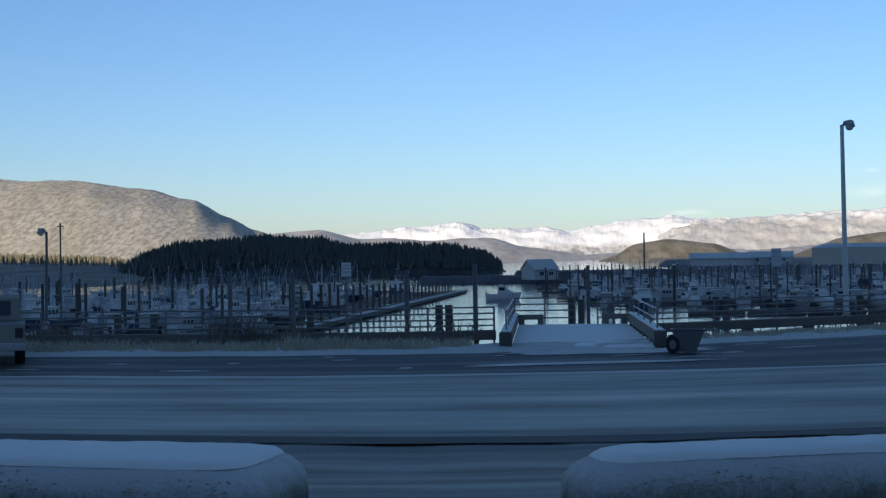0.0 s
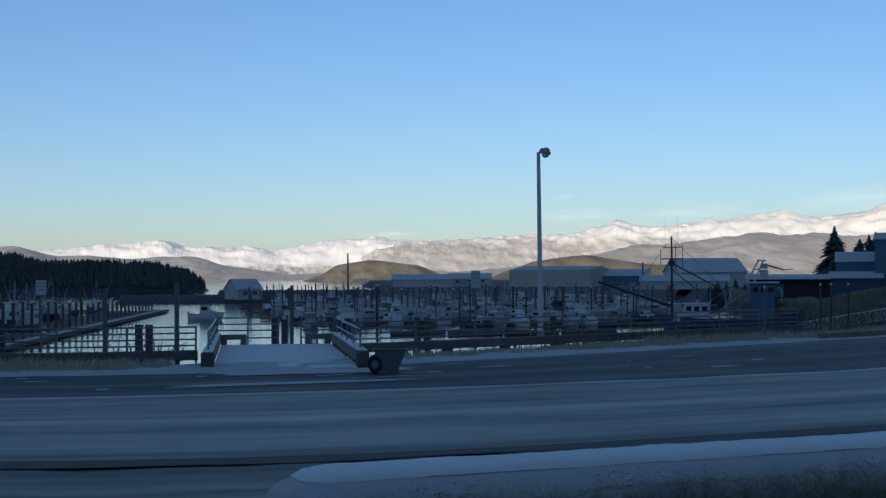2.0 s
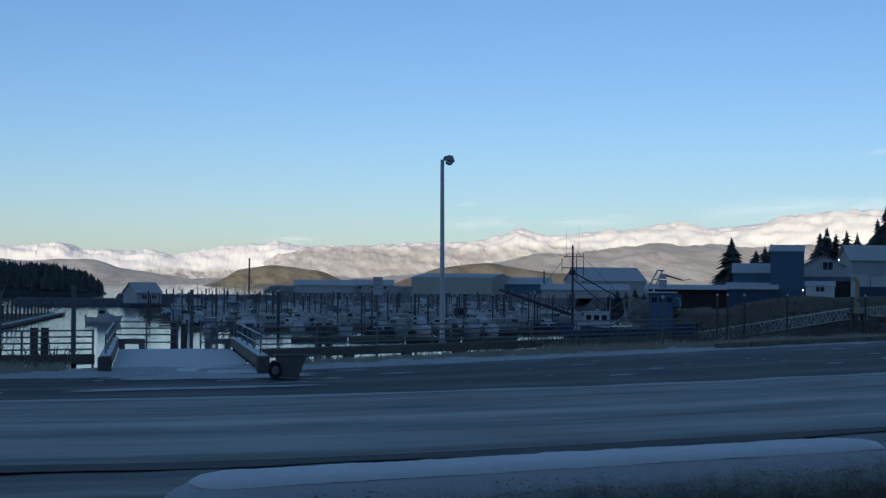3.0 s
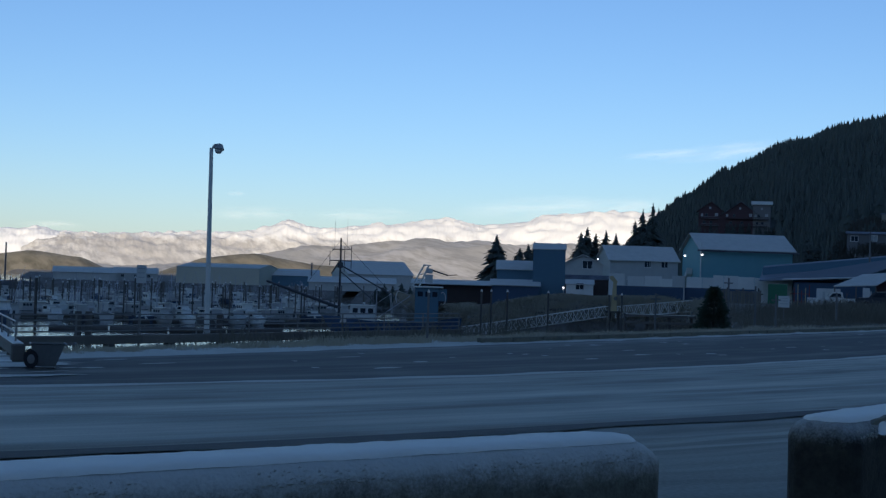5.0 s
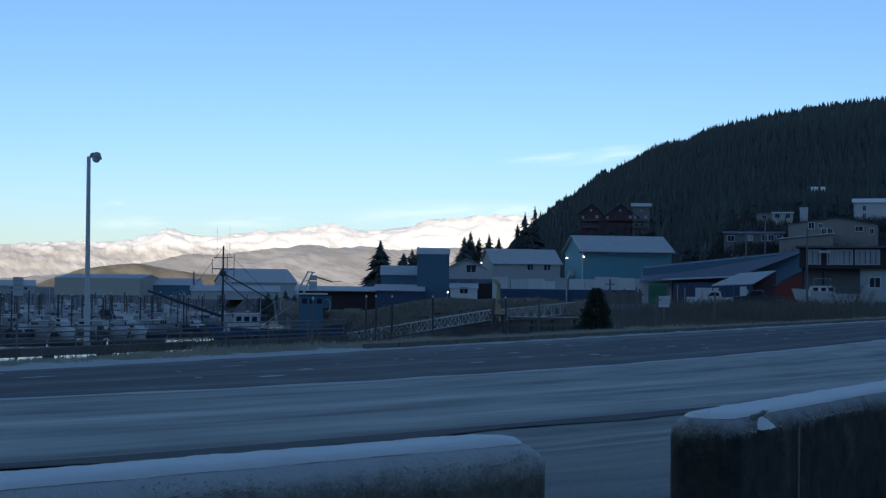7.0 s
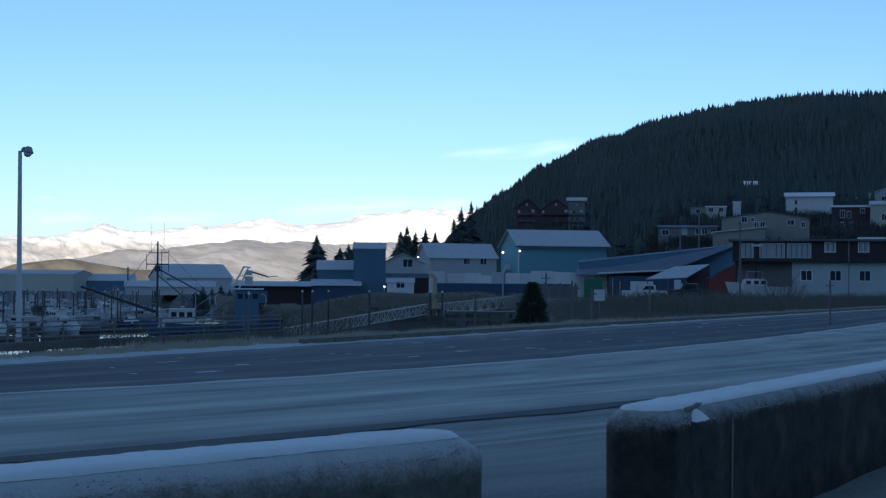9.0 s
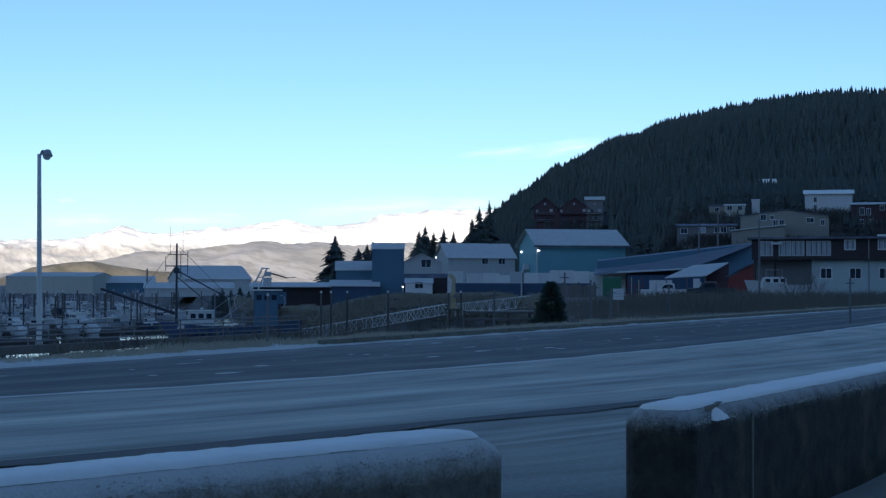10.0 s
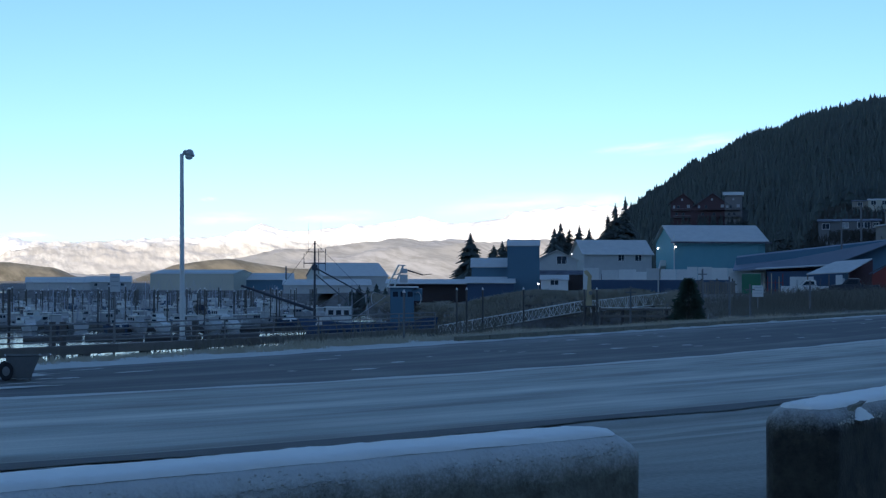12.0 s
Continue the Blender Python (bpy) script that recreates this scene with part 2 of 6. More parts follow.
def water_material():
    m = bpy.data.materials.new("harbour_water")
    m.use_nodes = True
    n, l = m.node_tree.nodes, m.node_tree.links
    b = n["Principled BSDF"]
    b.inputs["Base Color"].default_value = (0.015, 0.022, 0.028, 1)
    b.inputs["Roughness"].default_value, b.inputs["IOR"].default_value = 0.04, 1.33
    tc = n.new("ShaderNodeTexCoord")
    t = n.new("ShaderNodeTexNoise")
    t.inputs["Scale"].default_value, t.inputs["Detail"].default_value = 0.9, 4.0
    l.new(tc.outputs["Object"], t.inputs["Vector"])
    bn = n.new("ShaderNodeBump")
    bn.inputs["Strength"].default_value, bn.inputs["Distance"].default_value = 0.45, 0.10
    l.new(t.outputs["Fac"], bn.inputs["Height"])
    l.new(bn.outputs[0], b.inputs["Normal"])
    return m


def hillside(name, low, high, patch, scale, snowline, span, level=0.5, sharp=0.08, fine=0.05, treeline=True, grit=0.7):
    """A distant slope: wooded colour below, snow above a ragged line, patches at two scales."""
    m = bpy.data.materials.new(name)
    m.use_nodes = True
    n, l = m.node_tree.nodes, m.node_tree.links
    b = n["Principled BSDF"]
    b.inputs["Roughness"].default_value = 0.95
    tc = n.new("ShaderNodeTexCoord")
    sep = n.new("ShaderNodeSeparateXYZ")
    l.new(tc.outputs["Object"], sep.inputs[0])
    mp = n.new("ShaderNodeMapping")
    mp.inputs["Scale"].default_value = (1, 0.25, 0.45)
    l.new(tc.outputs["Object"], mp.inputs["Vector"])

    def tex(sc, lo, hi):
        t = n.new("ShaderNodeTexNoise")
        t.inputs["Scale"].default_value, t.inputs["Detail"].default_value = sc, 8.0
        t.inputs["Roughness"].default_value = 0.65
        l.new(mp.outputs[0], t.inputs["Vector"])
        r = n.new("ShaderNodeMapRange")
        r.inputs["From Min"].default_value, r.inputs["From Max"].default_value = lo, hi
        l.new(t.outputs["Fac"], r.inputs["Value"])
        return t.outputs["Fac"], r.outputs[0]

    def mix(fac, a, c):
        x = n.new("ShaderNodeMix")
        x.data_type = "RGBA"
        l.new(fac, x.inputs[0])
        for slot, v in ((6, a), (7, c)):
            if isinstance(v, tuple):
                x.inputs[slot].default_value = (*v, 1)
            else:
                l.new(v, x.inputs[slot])
        return x.outputs[2]

    _, big = tex(scale, level - sharp, level + sharp)
    _, small = tex(fine, 0.42, 0.60)
    raw, _ = tex(scale * 1.7, 0, 1)
    ground = mix(big, low, patch)
    ground = mix(small, ground, tuple(c * grit for c in low))
    mul = n.new("ShaderNodeMath")
    mul.operation = "MULTIPLY_ADD"
    mul.inputs[1].default_value = span * 2.0
    l.new(raw, mul.inputs[0])
    l.new(sep.outputs[2], mul.inputs[2])
    r = n.new("ShaderNodeMapRange")
    r.inputs["From Min"].default_value, r.inputs["From Max"].default_value = snowline + span * 0.7, snowline + span * 1.3
    l.new(mul.outputs[0], r.inputs["Value"])
    l.new(mix(r.outputs[0], ground, high), b.inputs["Base Color"])
    return m


def cloud_material():
    """Thin cloud: noise-broken, fading to nothing towards the sheet's rim (the sheet is 2 x 2 in its own space)."""
    m = bpy.data.materials.new("thin_cloud")
    m.use_nodes = True
    n, l = m.node_tree.nodes, m.node_tree.links
    b = n["Principled BSDF"]
    b.inputs["Base Color"].default_value, b.inputs["Roughness"].default_value = (0.82, 0.82, 0.84, 1), 1.0
    tc = n.new("ShaderNodeTexCoord")
    ln = n.new("ShaderNodeVectorMath")
    ln.operation = "LENGTH"
    l.new(tc.outputs["Object"], ln.inputs[0])
    fade = n.new("ShaderNodeMapRange")
    fade.interpolation_type = "SMOOTHSTEP"
    fade.inputs["From Min"].default_value, fade.inputs["From Max"].default_value = 1.0, 0.1
    l.new(ln.outputs["Value"], fade.inputs["Value"])
    oi = n.new("ShaderNodeObjectInfo")
    add = n.new("ShaderNodeVectorMath")
    add.operation = "ADD"
    sc = n.new("ShaderNodeVectorMath")
    sc.operation = "SCALE"
    sc.inputs[0].default_value, = [(9, 5, 3)]
    l.new(oi.outputs["Random"], sc.inputs["Scale"])
    l.new(tc.outputs["Object"], add.inputs[0])
    l.new(sc.outputs[0], add.inputs[1])
    t = n.new("ShaderNodeTexNoise")
    t.inputs["Scale"].default_value, t.inputs["Detail"].default_value = 2.2, 7.0
    l.new(add.outputs[0], t.inputs["Vector"])
    r = n.new("ShaderNodeMapRange")
    r.inputs["From Min"].default_value, r.inputs["From Max"].default_value = 0.3, 0.75
    l.new(t.outputs["Fac"], r.inputs["Value"])
    mul = n.new("ShaderNodeMath")
    mul.operation = "MULTIPLY"
    l.new(fade.outputs[0], mul.inputs[0])
    l.new(r.outputs[0], mul.inputs[1])
    mul2 = n.new("ShaderNodeMath")
    mul2.operation = "MULTIPLY"
    mul2.inputs[1].default_value = 0.2
    l.new(mul.outputs[0], mul2.inputs[0])
    l.new(mul2.outputs[0], b.inputs["Alpha"])
    return m


CLOUD = cloud_material()
WATER_MAT = water_material()
LEFT_HILL = hillside("snow_dusted_forest_slope", (0.52, 0.46, 0.34), (0.55, 0.51, 0.45), (0.60, 0.54, 0.43), 0.012, 400, 60, fine=0.16, grit=0.62)
PEAKS = hillside("alpine_snow", (0.58, 0.55, 0.50), (0.95, 0.93, 0.89), (0.80, 0.77, 0.72), 0.010, 30, 20, fine=0.05, grit=0.6)
HIGH_PEAKS = hillside("rocky_alpine_snow", (0.57, 0.535, 0.49), (0.88, 0.86, 0.82), (0.70, 0.665, 0.61), 0.013, 100, 45, fine=0.05, grit=0.8)
LOW_HILLS = hillside("frosted_foothill", (0.45, 0.42, 0.37), (0.66, 0.63, 0.60), (0.54, 0.51, 0.47), 0.004, 130, 60, fine=0.035, grit=0.8)
DOME_MAT = hillside("bare_brown_hill", (0.17, 0.15, 0.10), (0.26, 0.23, 0.18), (0.24, 0.21, 0.15), 0.01, 90, 60, fine=0.05)
SNOWY_SLOPE = hillside("snowy_wooded_mountainside", (0.34, 0.34, 0.34), (0.75, 0.76, 0.78), (0.58, 0.59, 0.60), 0.01, 120, 90, fine=0.03)
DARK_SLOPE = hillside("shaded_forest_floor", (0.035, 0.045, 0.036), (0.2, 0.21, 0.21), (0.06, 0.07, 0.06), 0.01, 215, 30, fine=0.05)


# ---- builders ----
class Build:
    """Gathers solid pieces into one mesh."""

    def __init__(self):
        self.v, self.f = [], []

    def add(self, verts, faces, m=None):
        o = len(self.v)
        self.v += [tuple(m @ Vector(p)) if m else tuple(p) for p in verts]
        self.f += [tuple(i + o for i in fc) for fc in faces]
        return self

    def box(self, x0, x1, y0, y1, z0, z1, m=None, c=0.0):
        """A box; c cuts its long and top edges back by so much."""
        if c <= 0:
            vs = [(x, y, z) for z in (z0, z1) for y in (y0, y1) for x in (x0, x1)]
            return self.add(vs, [(0, 2, 3, 1), (4, 5, 7, 6), (0, 1, 5, 4), (2, 6, 7, 3), (0, 4, 6, 2), (1, 3, 7, 5)], m)
        ring = lambda i: [(x0 + i + c, y0 + i), (x1 - i - c, y0 + i), (x1 - i, y0 + i + c), (x1 - i, y1 - i - c),
                          (x1 - i - c, y1 - i), (x0 + i + c, y1 - i), (x0 + i, y1 - i - c), (x0 + i, y0 + i + c)]
        layers = [(ring(c * 0.5), z0), (ring(0), z0 + c * 0.7), (ring(0), z1 - c * 0.7), (ring(c * 0.6), z1)]
        vs = [(x, y, z) for r, z in layers for x, y in r]
        fs = [tuple(reversed(range(8))), tuple(range(24, 32))]
        for k in range(3):
            for i in range(8):
                j = (i + 1) % 8
                fs.append((k * 8 + i, k * 8 + j, k * 8 + 8 + j, k * 8 + 8 + i))
        return self.add(vs, fs, m)

    def rod(self, p0, p1, r0, r1=None, n=8):
        p0, p1 = Vector(p0), Vector(p1)
        r1 = r0 if r1 is None else r1
        q = (p1 - p0).to_track_quat("Z", "Y").to_matrix()
        vs = []
        for p, r in ((p0, r0), (p1, r1)):
            vs += [tuple(p + q @ Vector((r * math.cos(6.28319 * i / n), r * math.sin(6.28319 * i / n), 0))) for i in range(n)]
        fs = [(i, (i + 1) % n, n + (i + 1) % n, n + i) for i in range(n)] + [tuple(reversed(range(n))), tuple(range(n, 2 * n))]
        return self.add(vs, fs)

    def turned(self, profile, n=16, m=None):
        """A lathe round z: profile of (radius, z)."""
        vs = [(r * math.cos(6.28319 * i / n), r * math.sin(6.28319 * i / n), z) for r, z in profile for i in range(n)]
        fs = [(k * n + i, k * n + (i + 1) % n, (k + 1) * n + (i + 1) % n, (k + 1) * n + i) for k in range(len(profile) - 1) for i in range(n)]
        fs += [tuple(reversed(range(n))), tuple(range((len(profile) - 1) * n, len(profile) * n))]
        return self.add(vs, fs, m)

    def prism(self, outline, a, b, axis="y", m=None):
        """A flat outline pushed from a to b along an axis; the outline's pairs are the other two axes in order."""
        put = {"x": lambda p, t: (t, p[0], p[1]), "y": lambda p, t: (p[0], t, p[1]), "z": lambda p, t: (p[0], p[1], t)}[axis]
        k = len(outline)
        vs = [put(p, a) for p in outline] + [put(p, b) for p in outline]
        fs = [tuple(range(k)), tuple(reversed(range(k, 2 * k)))] + [(i, k + i, k + (i + 1) % k, (i + 1) % k) for i in range(k)]
        return self.add(vs, fs, m)

    def mesh(self, name, mat, fix=True):
        me = bpy.data.meshes.new(name)
        me.from_pydata(self.v, [], self.f)
        if fix:
            bm = bmesh.new()
            bm.from_mesh(me)
            bmesh.ops.recalc_face_normals(bm, faces=bm.faces)
            bm.to_mesh(me)
            bm.free()
        me.materials.append(mat)
        return me


def part(name, build, mat, parent, label="", at=None):
    ob = new(name, build.mesh(name, mat))
    ob.parent = parent
    if at is not None:
        ob.matrix_basis = at
    if label:
        tagged(ob, label)
    return ob


def thing(name, m, label, category, group="", kind=""):
    ob = new(name)
    ob.matrix_basis = m
    return tagged(ob, label, category, group, kind)


def solid(name, build, mat, label, category, group="", kind="", m=None, fix=True):
    ob = new(name, build.mesh(name, mat, fix))
    if m is not None:
        ob.matrix_basis = m
    return tagged(ob, label, category, group, kind)


def shade_smooth(ob):
    ob.data.polygons.foreach_set("use_smooth", [True] * len(ob.data.polygons))
    return ob


# ---- plan of the street ----
def near_edge(x):
    return 21.55 + 0.0052 * (x - 2) + 0.2519 * (math.hypot(x - 2, 5) - 5)


def far_edge(x):
    x = max(x, -14)
    return 38.38 - 0.5736 * (x + 20) + 1.2788 * (math.hypot(x + 20, 40) - 40)


def verge_edge(x):
    return 41.3 + 0.1733 * (x - 1) + 0.3657 * (math.hypot(x - 1, 5) - 5)


def shore(az):
    """Distance to the far bank of the basin at a bearing."""
    pts = ((8.5, 1500), (9.6, 575), (20, 560), (22.5, 480), (25, 300), (27, 245), (33, 240), (35.5, 220), (37.2, 100))
    if az <= pts[0][0]:
        return 1e9
    for (a0, d0), (a1, d1) in zip(pts, pts[1:]):
        if az <= a1:
            return lerp(d0, d1, (az - a0) / (a1 - a0))
    return 0.0


def town_rise(d):
    """Height of the ground up the slope behind the town."""
    pts = ((225, 0), (264, 1.0), (276, 9.5), (300, 13.5), (335, 18), (420, 24))
    if d >= 420:
        return 24.0
    for (d0, h0), (d1, h1) in zip(pts, pts[1:]):
        if d0 <= d <= d1:
            return lerp(h0, h1, (d - d0) / (d1 - d0))
    return 0.0


def ground_z(x, y):
    d, az = math.hypot(x, y), math.degrees(math.atan2(x, y))
    if abs(az) > 100:
        return LOT + max(0.0, d - 120) * 0.05
    near, s = near_edge(max(-40, min(x, 60))), y - verge_edge(x)
    z = lerp(LOT, 0.0, smooth(7.4 + min(60, max(0, x)) * 0.25, near - 1.0, y))
    z += 0.04 * noise.noise((x * 0.7, y * 0.7, 0))
    if s > 3:
        bank = lerp(0.0, -9.0, smooth(3.0, 15.0, s))
        sh = shore(az)
        land = smooth(sh - 14, sh + 2, d)
        z = lerp(bank, lerp(-2.6, 0.1, smooth(26, 30, az)) + town_rise(d) * smooth(39.5, 42, az), land) + 0.15 * noise.noise((x * 0.15, y * 0.15, 3)) * land
    return z

# ---- ground, water, hills ----
def ground_sheet():
    b = Build()
    azs = [-180 + 4 * i for i in range(35)] + [-40 + 0.5 * i for i in range(201)] + [64 + 4 * i for i in range(30)]
    k = len(azs)
    ds = [1.5 + 0.9 * i for i in range(60)] + [55.5 * 1.035 ** i for i in range(1, 127)]
    for d in ds:
        for az in azs:
            x, y = polar(az, d)
            b.v.append((x, y, ground_z(x, y) - 0.05))
    for i in range(len(ds) - 1):
        for j in range(k - 1):
            b.f.append((i * k + j, i * k + j + 1, (i + 1) * k + j + 1, (i + 1) * k + j))
    b.v.append((0, 0, LOT - 0.05))
    b.f += [(j + 1, j, len(b.v) - 1) for j in range(k - 1)]
    ob = solid("ground", b, GROUND, "frozen bare ground sloping to the harbour bank", "ground", kind="structure", fix=False)
    return shade_smooth(ob)


def strip(name, lo, hi, z, mat, label, x0, x1, step, rows, kind="structure"):
    """A surface between two curves of x, with a UV map in metres along and across."""
    xs = [x0 + step * i for i in range(int((x1 - x0) / step) + 1)]
    b, uvs, along = Build(), [], 0.0
    for i, x in enumerate(xs):
        if i:
            along += math.hypot(step, hi(x) - hi(xs[i - 1]))
        for r in range(rows + 1):
            f = r / rows
            y = lerp(lo(x), hi(x), f)
            b.v.append((x, y, z(x, y)))
            uvs.append((along, f * 13.0))
    for i in range(len(xs) - 1):
        for r in range(rows):
            a = i * (rows + 1) + r
            b.f.append((a, a + rows + 1, a + rows + 2, a + 1))
    ob = solid(name, b, mat, label, name, kind=kind, fix=False)
    layer = ob.data.uv_layers.new(name="metres")
    for loop in ob.data.loops:
        layer.data[loop.index].uv = uvs[loop.vertex_index]
    return shade_smooth(ob)


ground_sheet()
strip("road", near_edge, far_edge, lambda x, y: 0.03, ROAD, "frosty asphalt road with swept snow bands", -60, 170, 1.0, 4)
strip("parking_strip", far_edge, lambda x: verge_edge(x) + 0.4, lambda x, y: 0.015, SHOULDER, "dark asphalt parking strip with thin snow patches", -60, 170, 1.0, 4)
strip("driveway", lambda x: 3.0, lambda x: near_edge(x) + 0.02, lambda x, y: ground_z(x, y) + 0.02, DRIVE, "dark frosty asphalt driveway sloping to the road", -12, 30, 0.5, 40)
strip("road_gutter", lambda x: near_edge(x) - 0.75 - 0.35 * noise.noise((x * 0.3, 4, 0)), lambda x: near_edge(x) + 0.03, lambda x, y: 0.046, GUTTER, "dark wet asphalt along the near edge of the road", -12, 30, 0.5, 3)


def snow_lip(x):
    return verge_edge(x) - 0.5 - 0.5 * noise.noise((x * 0.5, 1, 0))


def snow_top(x, y):
    rise = smooth(0.0, 1.1, y - snow_lip(x))
    return 0.018 + rise * (0.05 + 0.12 * max(0, noise.noise((x * 0.8, y * 0.8, 5)))) - 0.25 * max(0, y - verge_edge(x) - 2.6)


strip("snow_edge", snow_lip, lambda x: verge_edge(x) + 3.2, snow_top, THIN_SNOW,
      "thin trodden snow along the verge", -60, 170, 0.5, 8)
strip("snow_windrow", lambda x: far_edge(x) - 0.10 - 0.35 * noise.noise((x * 0.25, 2, 0)), lambda x: far_edge(x) + 0.42 + 0.3 * noise.noise((x * 0.4, 7, 0)), lambda x, y: 0.034, THIN_SNOW,
      "thin line of ploughed snow along the road edge", -60, 170, 0.5, 2)


def snow_patch(x, y, rx, ry, yaw, seed):
    """A thin patch of snow with a ragged edge lying on the asphalt."""
    b = Build()
    n = 60
    ca, sa = math.cos(radians(yaw)), math.sin(radians(yaw))
    for f, z in ((1.0, 0.0), (0.9, 0.003), (0.5, 0.005)):
        for i in range(n):
            a = 6.28319 * i / n
            r = f * (1 + 0.55 * noise.noise((math.cos(a) * 2, math.sin(a) * 2, seed)) + 0.3 * noise.noise((math.cos(a) * 9, math.sin(a) * 9, seed)))
            px, py = rx * r * math.cos(a), ry * r * math.sin(a)
            b.v.append((x + px * ca - py * sa, y + px * sa + py * ca, 0.032 + z))
    for k in range(2):
        for i in range(n):
            j = (i + 1) % n
            b.f.append((k * n + i, k * n + j, k * n + n + j, k * n + n + i))
    b.f.append(tuple(range(2 * n, 3 * n)))
    return solid("snow_patch", b, THIN_SNOW, "thin ragged patch of snow on the asphalt", "snow", "snow patches", "structure", fix=False)


snow_patch(4.6, 40.6, 3.0, 1.1, 6, 3)
snow_patch(4.0, 36.3, 3.4, 0.42, 8, 5)
for k in range(55):
    px = random.Random(k).uniform(-12, 70)
    snow_patch(px, lerp(far_edge(px), verge_edge(px), random.Random(k + 90).uniform(0.25, 0.85)), random.Random(k + 7).uniform(0.1, 0.75) ** 1.6 + 0.06, random.Random(k + 5).uniform(0.04, 0.2), math.degrees(math.atan2(verge_edge(px + 1) - verge_edge(px - 1), 2)), k)
wb = Build()
wb.v = [(-5000, 30, WATER), (5000, 30, WATER), (5000, 4900, WATER), (-5000, 4900, WATER)]
wb.f = [(0, 1, 2, 3)]
solid("water", wb, WATER_MAT, "calm harbour water mirroring the sky", "water", kind="structure", fix=False)


def ridge_value(pts, az):
    if az <= pts[0][0]:
        return pts[0][1]
    for (a0, e0), (a1, e1) in zip(pts, pts[1:]):
        if az <= a1:
            return lerp(e0, e1, smooth(0, 1, (az - a0) / (a1 - a0)) * 0.5 + 0.5 * (az - a0) / (a1 - a0))
    return pts[-1][1]


def massif(name, pts, dist, depth, mat, label, step=0.08, rough=0.0, bumps=0.004, rows=26, back=0.8, seed=0, kind="structure", foot=0.0):
    """A range whose crest, at the given distance, rises to the elevations (degrees) at the given bearings."""
    azs = [pts[0][0] + step * i for i in range(int((pts[-1][0] - pts[0][0]) / step) + 1)]
    b = Build()

    def height(az, v):
        crest = EYE + dist * math.tan(radians(ridge_value(pts, az)))
        d = dist + depth * (v - 1) if v <= 1 else dist + depth * back * (v - 1)
        x, y = polar(az, d)
        n = noise.fractal((x * bumps, y * bumps, seed), 1.0, 2.0, 6)
        n2 = noise.ridged_multi_fractal((x * bumps * 0.6, y * bumps * 0.6, seed + 9), 0.9, 2.1, 5, 1.0, 2.0) - 1.0
        rise = math.sin(v * math.pi / 2) ** 1.25 if v <= 1 else max(0.0, 1 - (v - 1) ** 1.5)
        z = WATER - 2 + (crest - WATER + 2) * rise
        return x, y, z + rough * (n * 0.6 + n2 * 0.5) * (0.25 + 0.75 * rise) * min(1, v * 3)

    vs = [2.0 * i / rows for i in range(rows + 1)]
    for v in vs:
        for az in azs:
            b.v.append(height(az, v))
    k = len(azs)
    for i in range(rows):
        for j in range(k - 1):
            b.f.append((i * k + j, i * k + j + 1, (i + 1) * k + j + 1, (i + 1) * k + j))
    ob = solid(name, b, mat, label, "mountain" if "mountain" in name else "hill", kind=kind, fix=False)
    return shade_smooth(ob), height


def spruce_into(b, x, y, z, h, r, n=6, tiers=4, rng=random):
    """A conifer as ragged stacked skirts round a thin stem."""
    b.rod((x, y, z - 0.6), (x, y, z + h * 0.25), r * 0.10, r * 0.06, 5)
    for k in range(tiers):
        f0, f1 = k / tiers * 0.86 + 0.08, min(1.0, (k + 1.55) / tiers * 0.88 + 0.08)
        rr = r * (1 - f0) ** 0.85
        a0 = rng.random() * 6.28
        o = len(b.v)
        for i in range(n):
            a = a0 + 6.28319 * i / n
            q = rr * rng.uniform(0.6, 1.15)
            b.v.append((x + q * math.cos(a), y + q * math.sin(a), z + h * (f0 - rng.uniform(0, 0.05))))
        b.v.append((x + rng.uniform(-.04, .04) * r, y, z + h * f1))
        for i in range(n):
            b.f.append((o + i, o + (i + 1) % n, o + n))


def forest(name, height, az0, az1, v0, v1, count, hmin, hmax, mat, label, seed, tiers=3, n=5, ridge=0):
    rng = random.Random(seed)
    b = Build()
    for i in range(count):
        az, v = rng.uniform(az0, az1), rng.uniform(v0, v1)
        if i < ridge:
            v = rng.uniform(0.92, 1.02)
        x, y, z = height(az, v)
        if z < WATER + 1 or (35.2 < az < 38.6 and 560 < math.hypot(x, y) < 700):
            continue
        h = rng.uniform(hmin, hmax) * rng.uniform(0.8, 1.1)
        spruce_into(b, x, y, z, h, h * rng.uniform(0.2, 0.3), n, tiers, rng)
    return solid(name, b, mat, label, "forest", kind="stuff", fix=False)


massif("mountain_range", [(-7, .6), (-3.2, .98), (-1.4, 1.18), (0.8, 1.33), (1.8, 1.06), (4, 1.1), (5.2, .92), (6.4, 1.15), (9.2, 1.47), (10.4, 1.3), (13, .6)],
       4450, 500, PEAKS, "sunlit snow-covered alpine mountain range", 0.03, 14, 0.014, 44, 0.3, 3)
massif("high_mountain_range", [(8, .3), (9.3, 1.05), (11, 1.3), (13.5, 1.38), (15.5, 1.48), (17.6, 1.62), (18.95, 2.05), (20.3, 1.78), (23, 2.05), (25.3, 2.32), (27.3, 2.12), (29.8, 2.6), (31.5, 2.78), (36, 2.8), (44, 2.6)],
       4350, 620, HIGH_PEAKS, "high sunlit snowy mountain range with dark gullies", 0.03, 17, 0.015, 56, 0.3, 13)
massif("foothills_behind_harbour", [(12, -.05), (15, .2), (18, .75), (21, 1.1), (24, 1.4), (27, 1.45), (30, 1.35), (36, 1.5), (44, 1.6)], 3550, 900, LOW_HILLS, "frosted wooded foothills below the peaks", 0.06, 22, 0.006, 26, 0.3, 8)
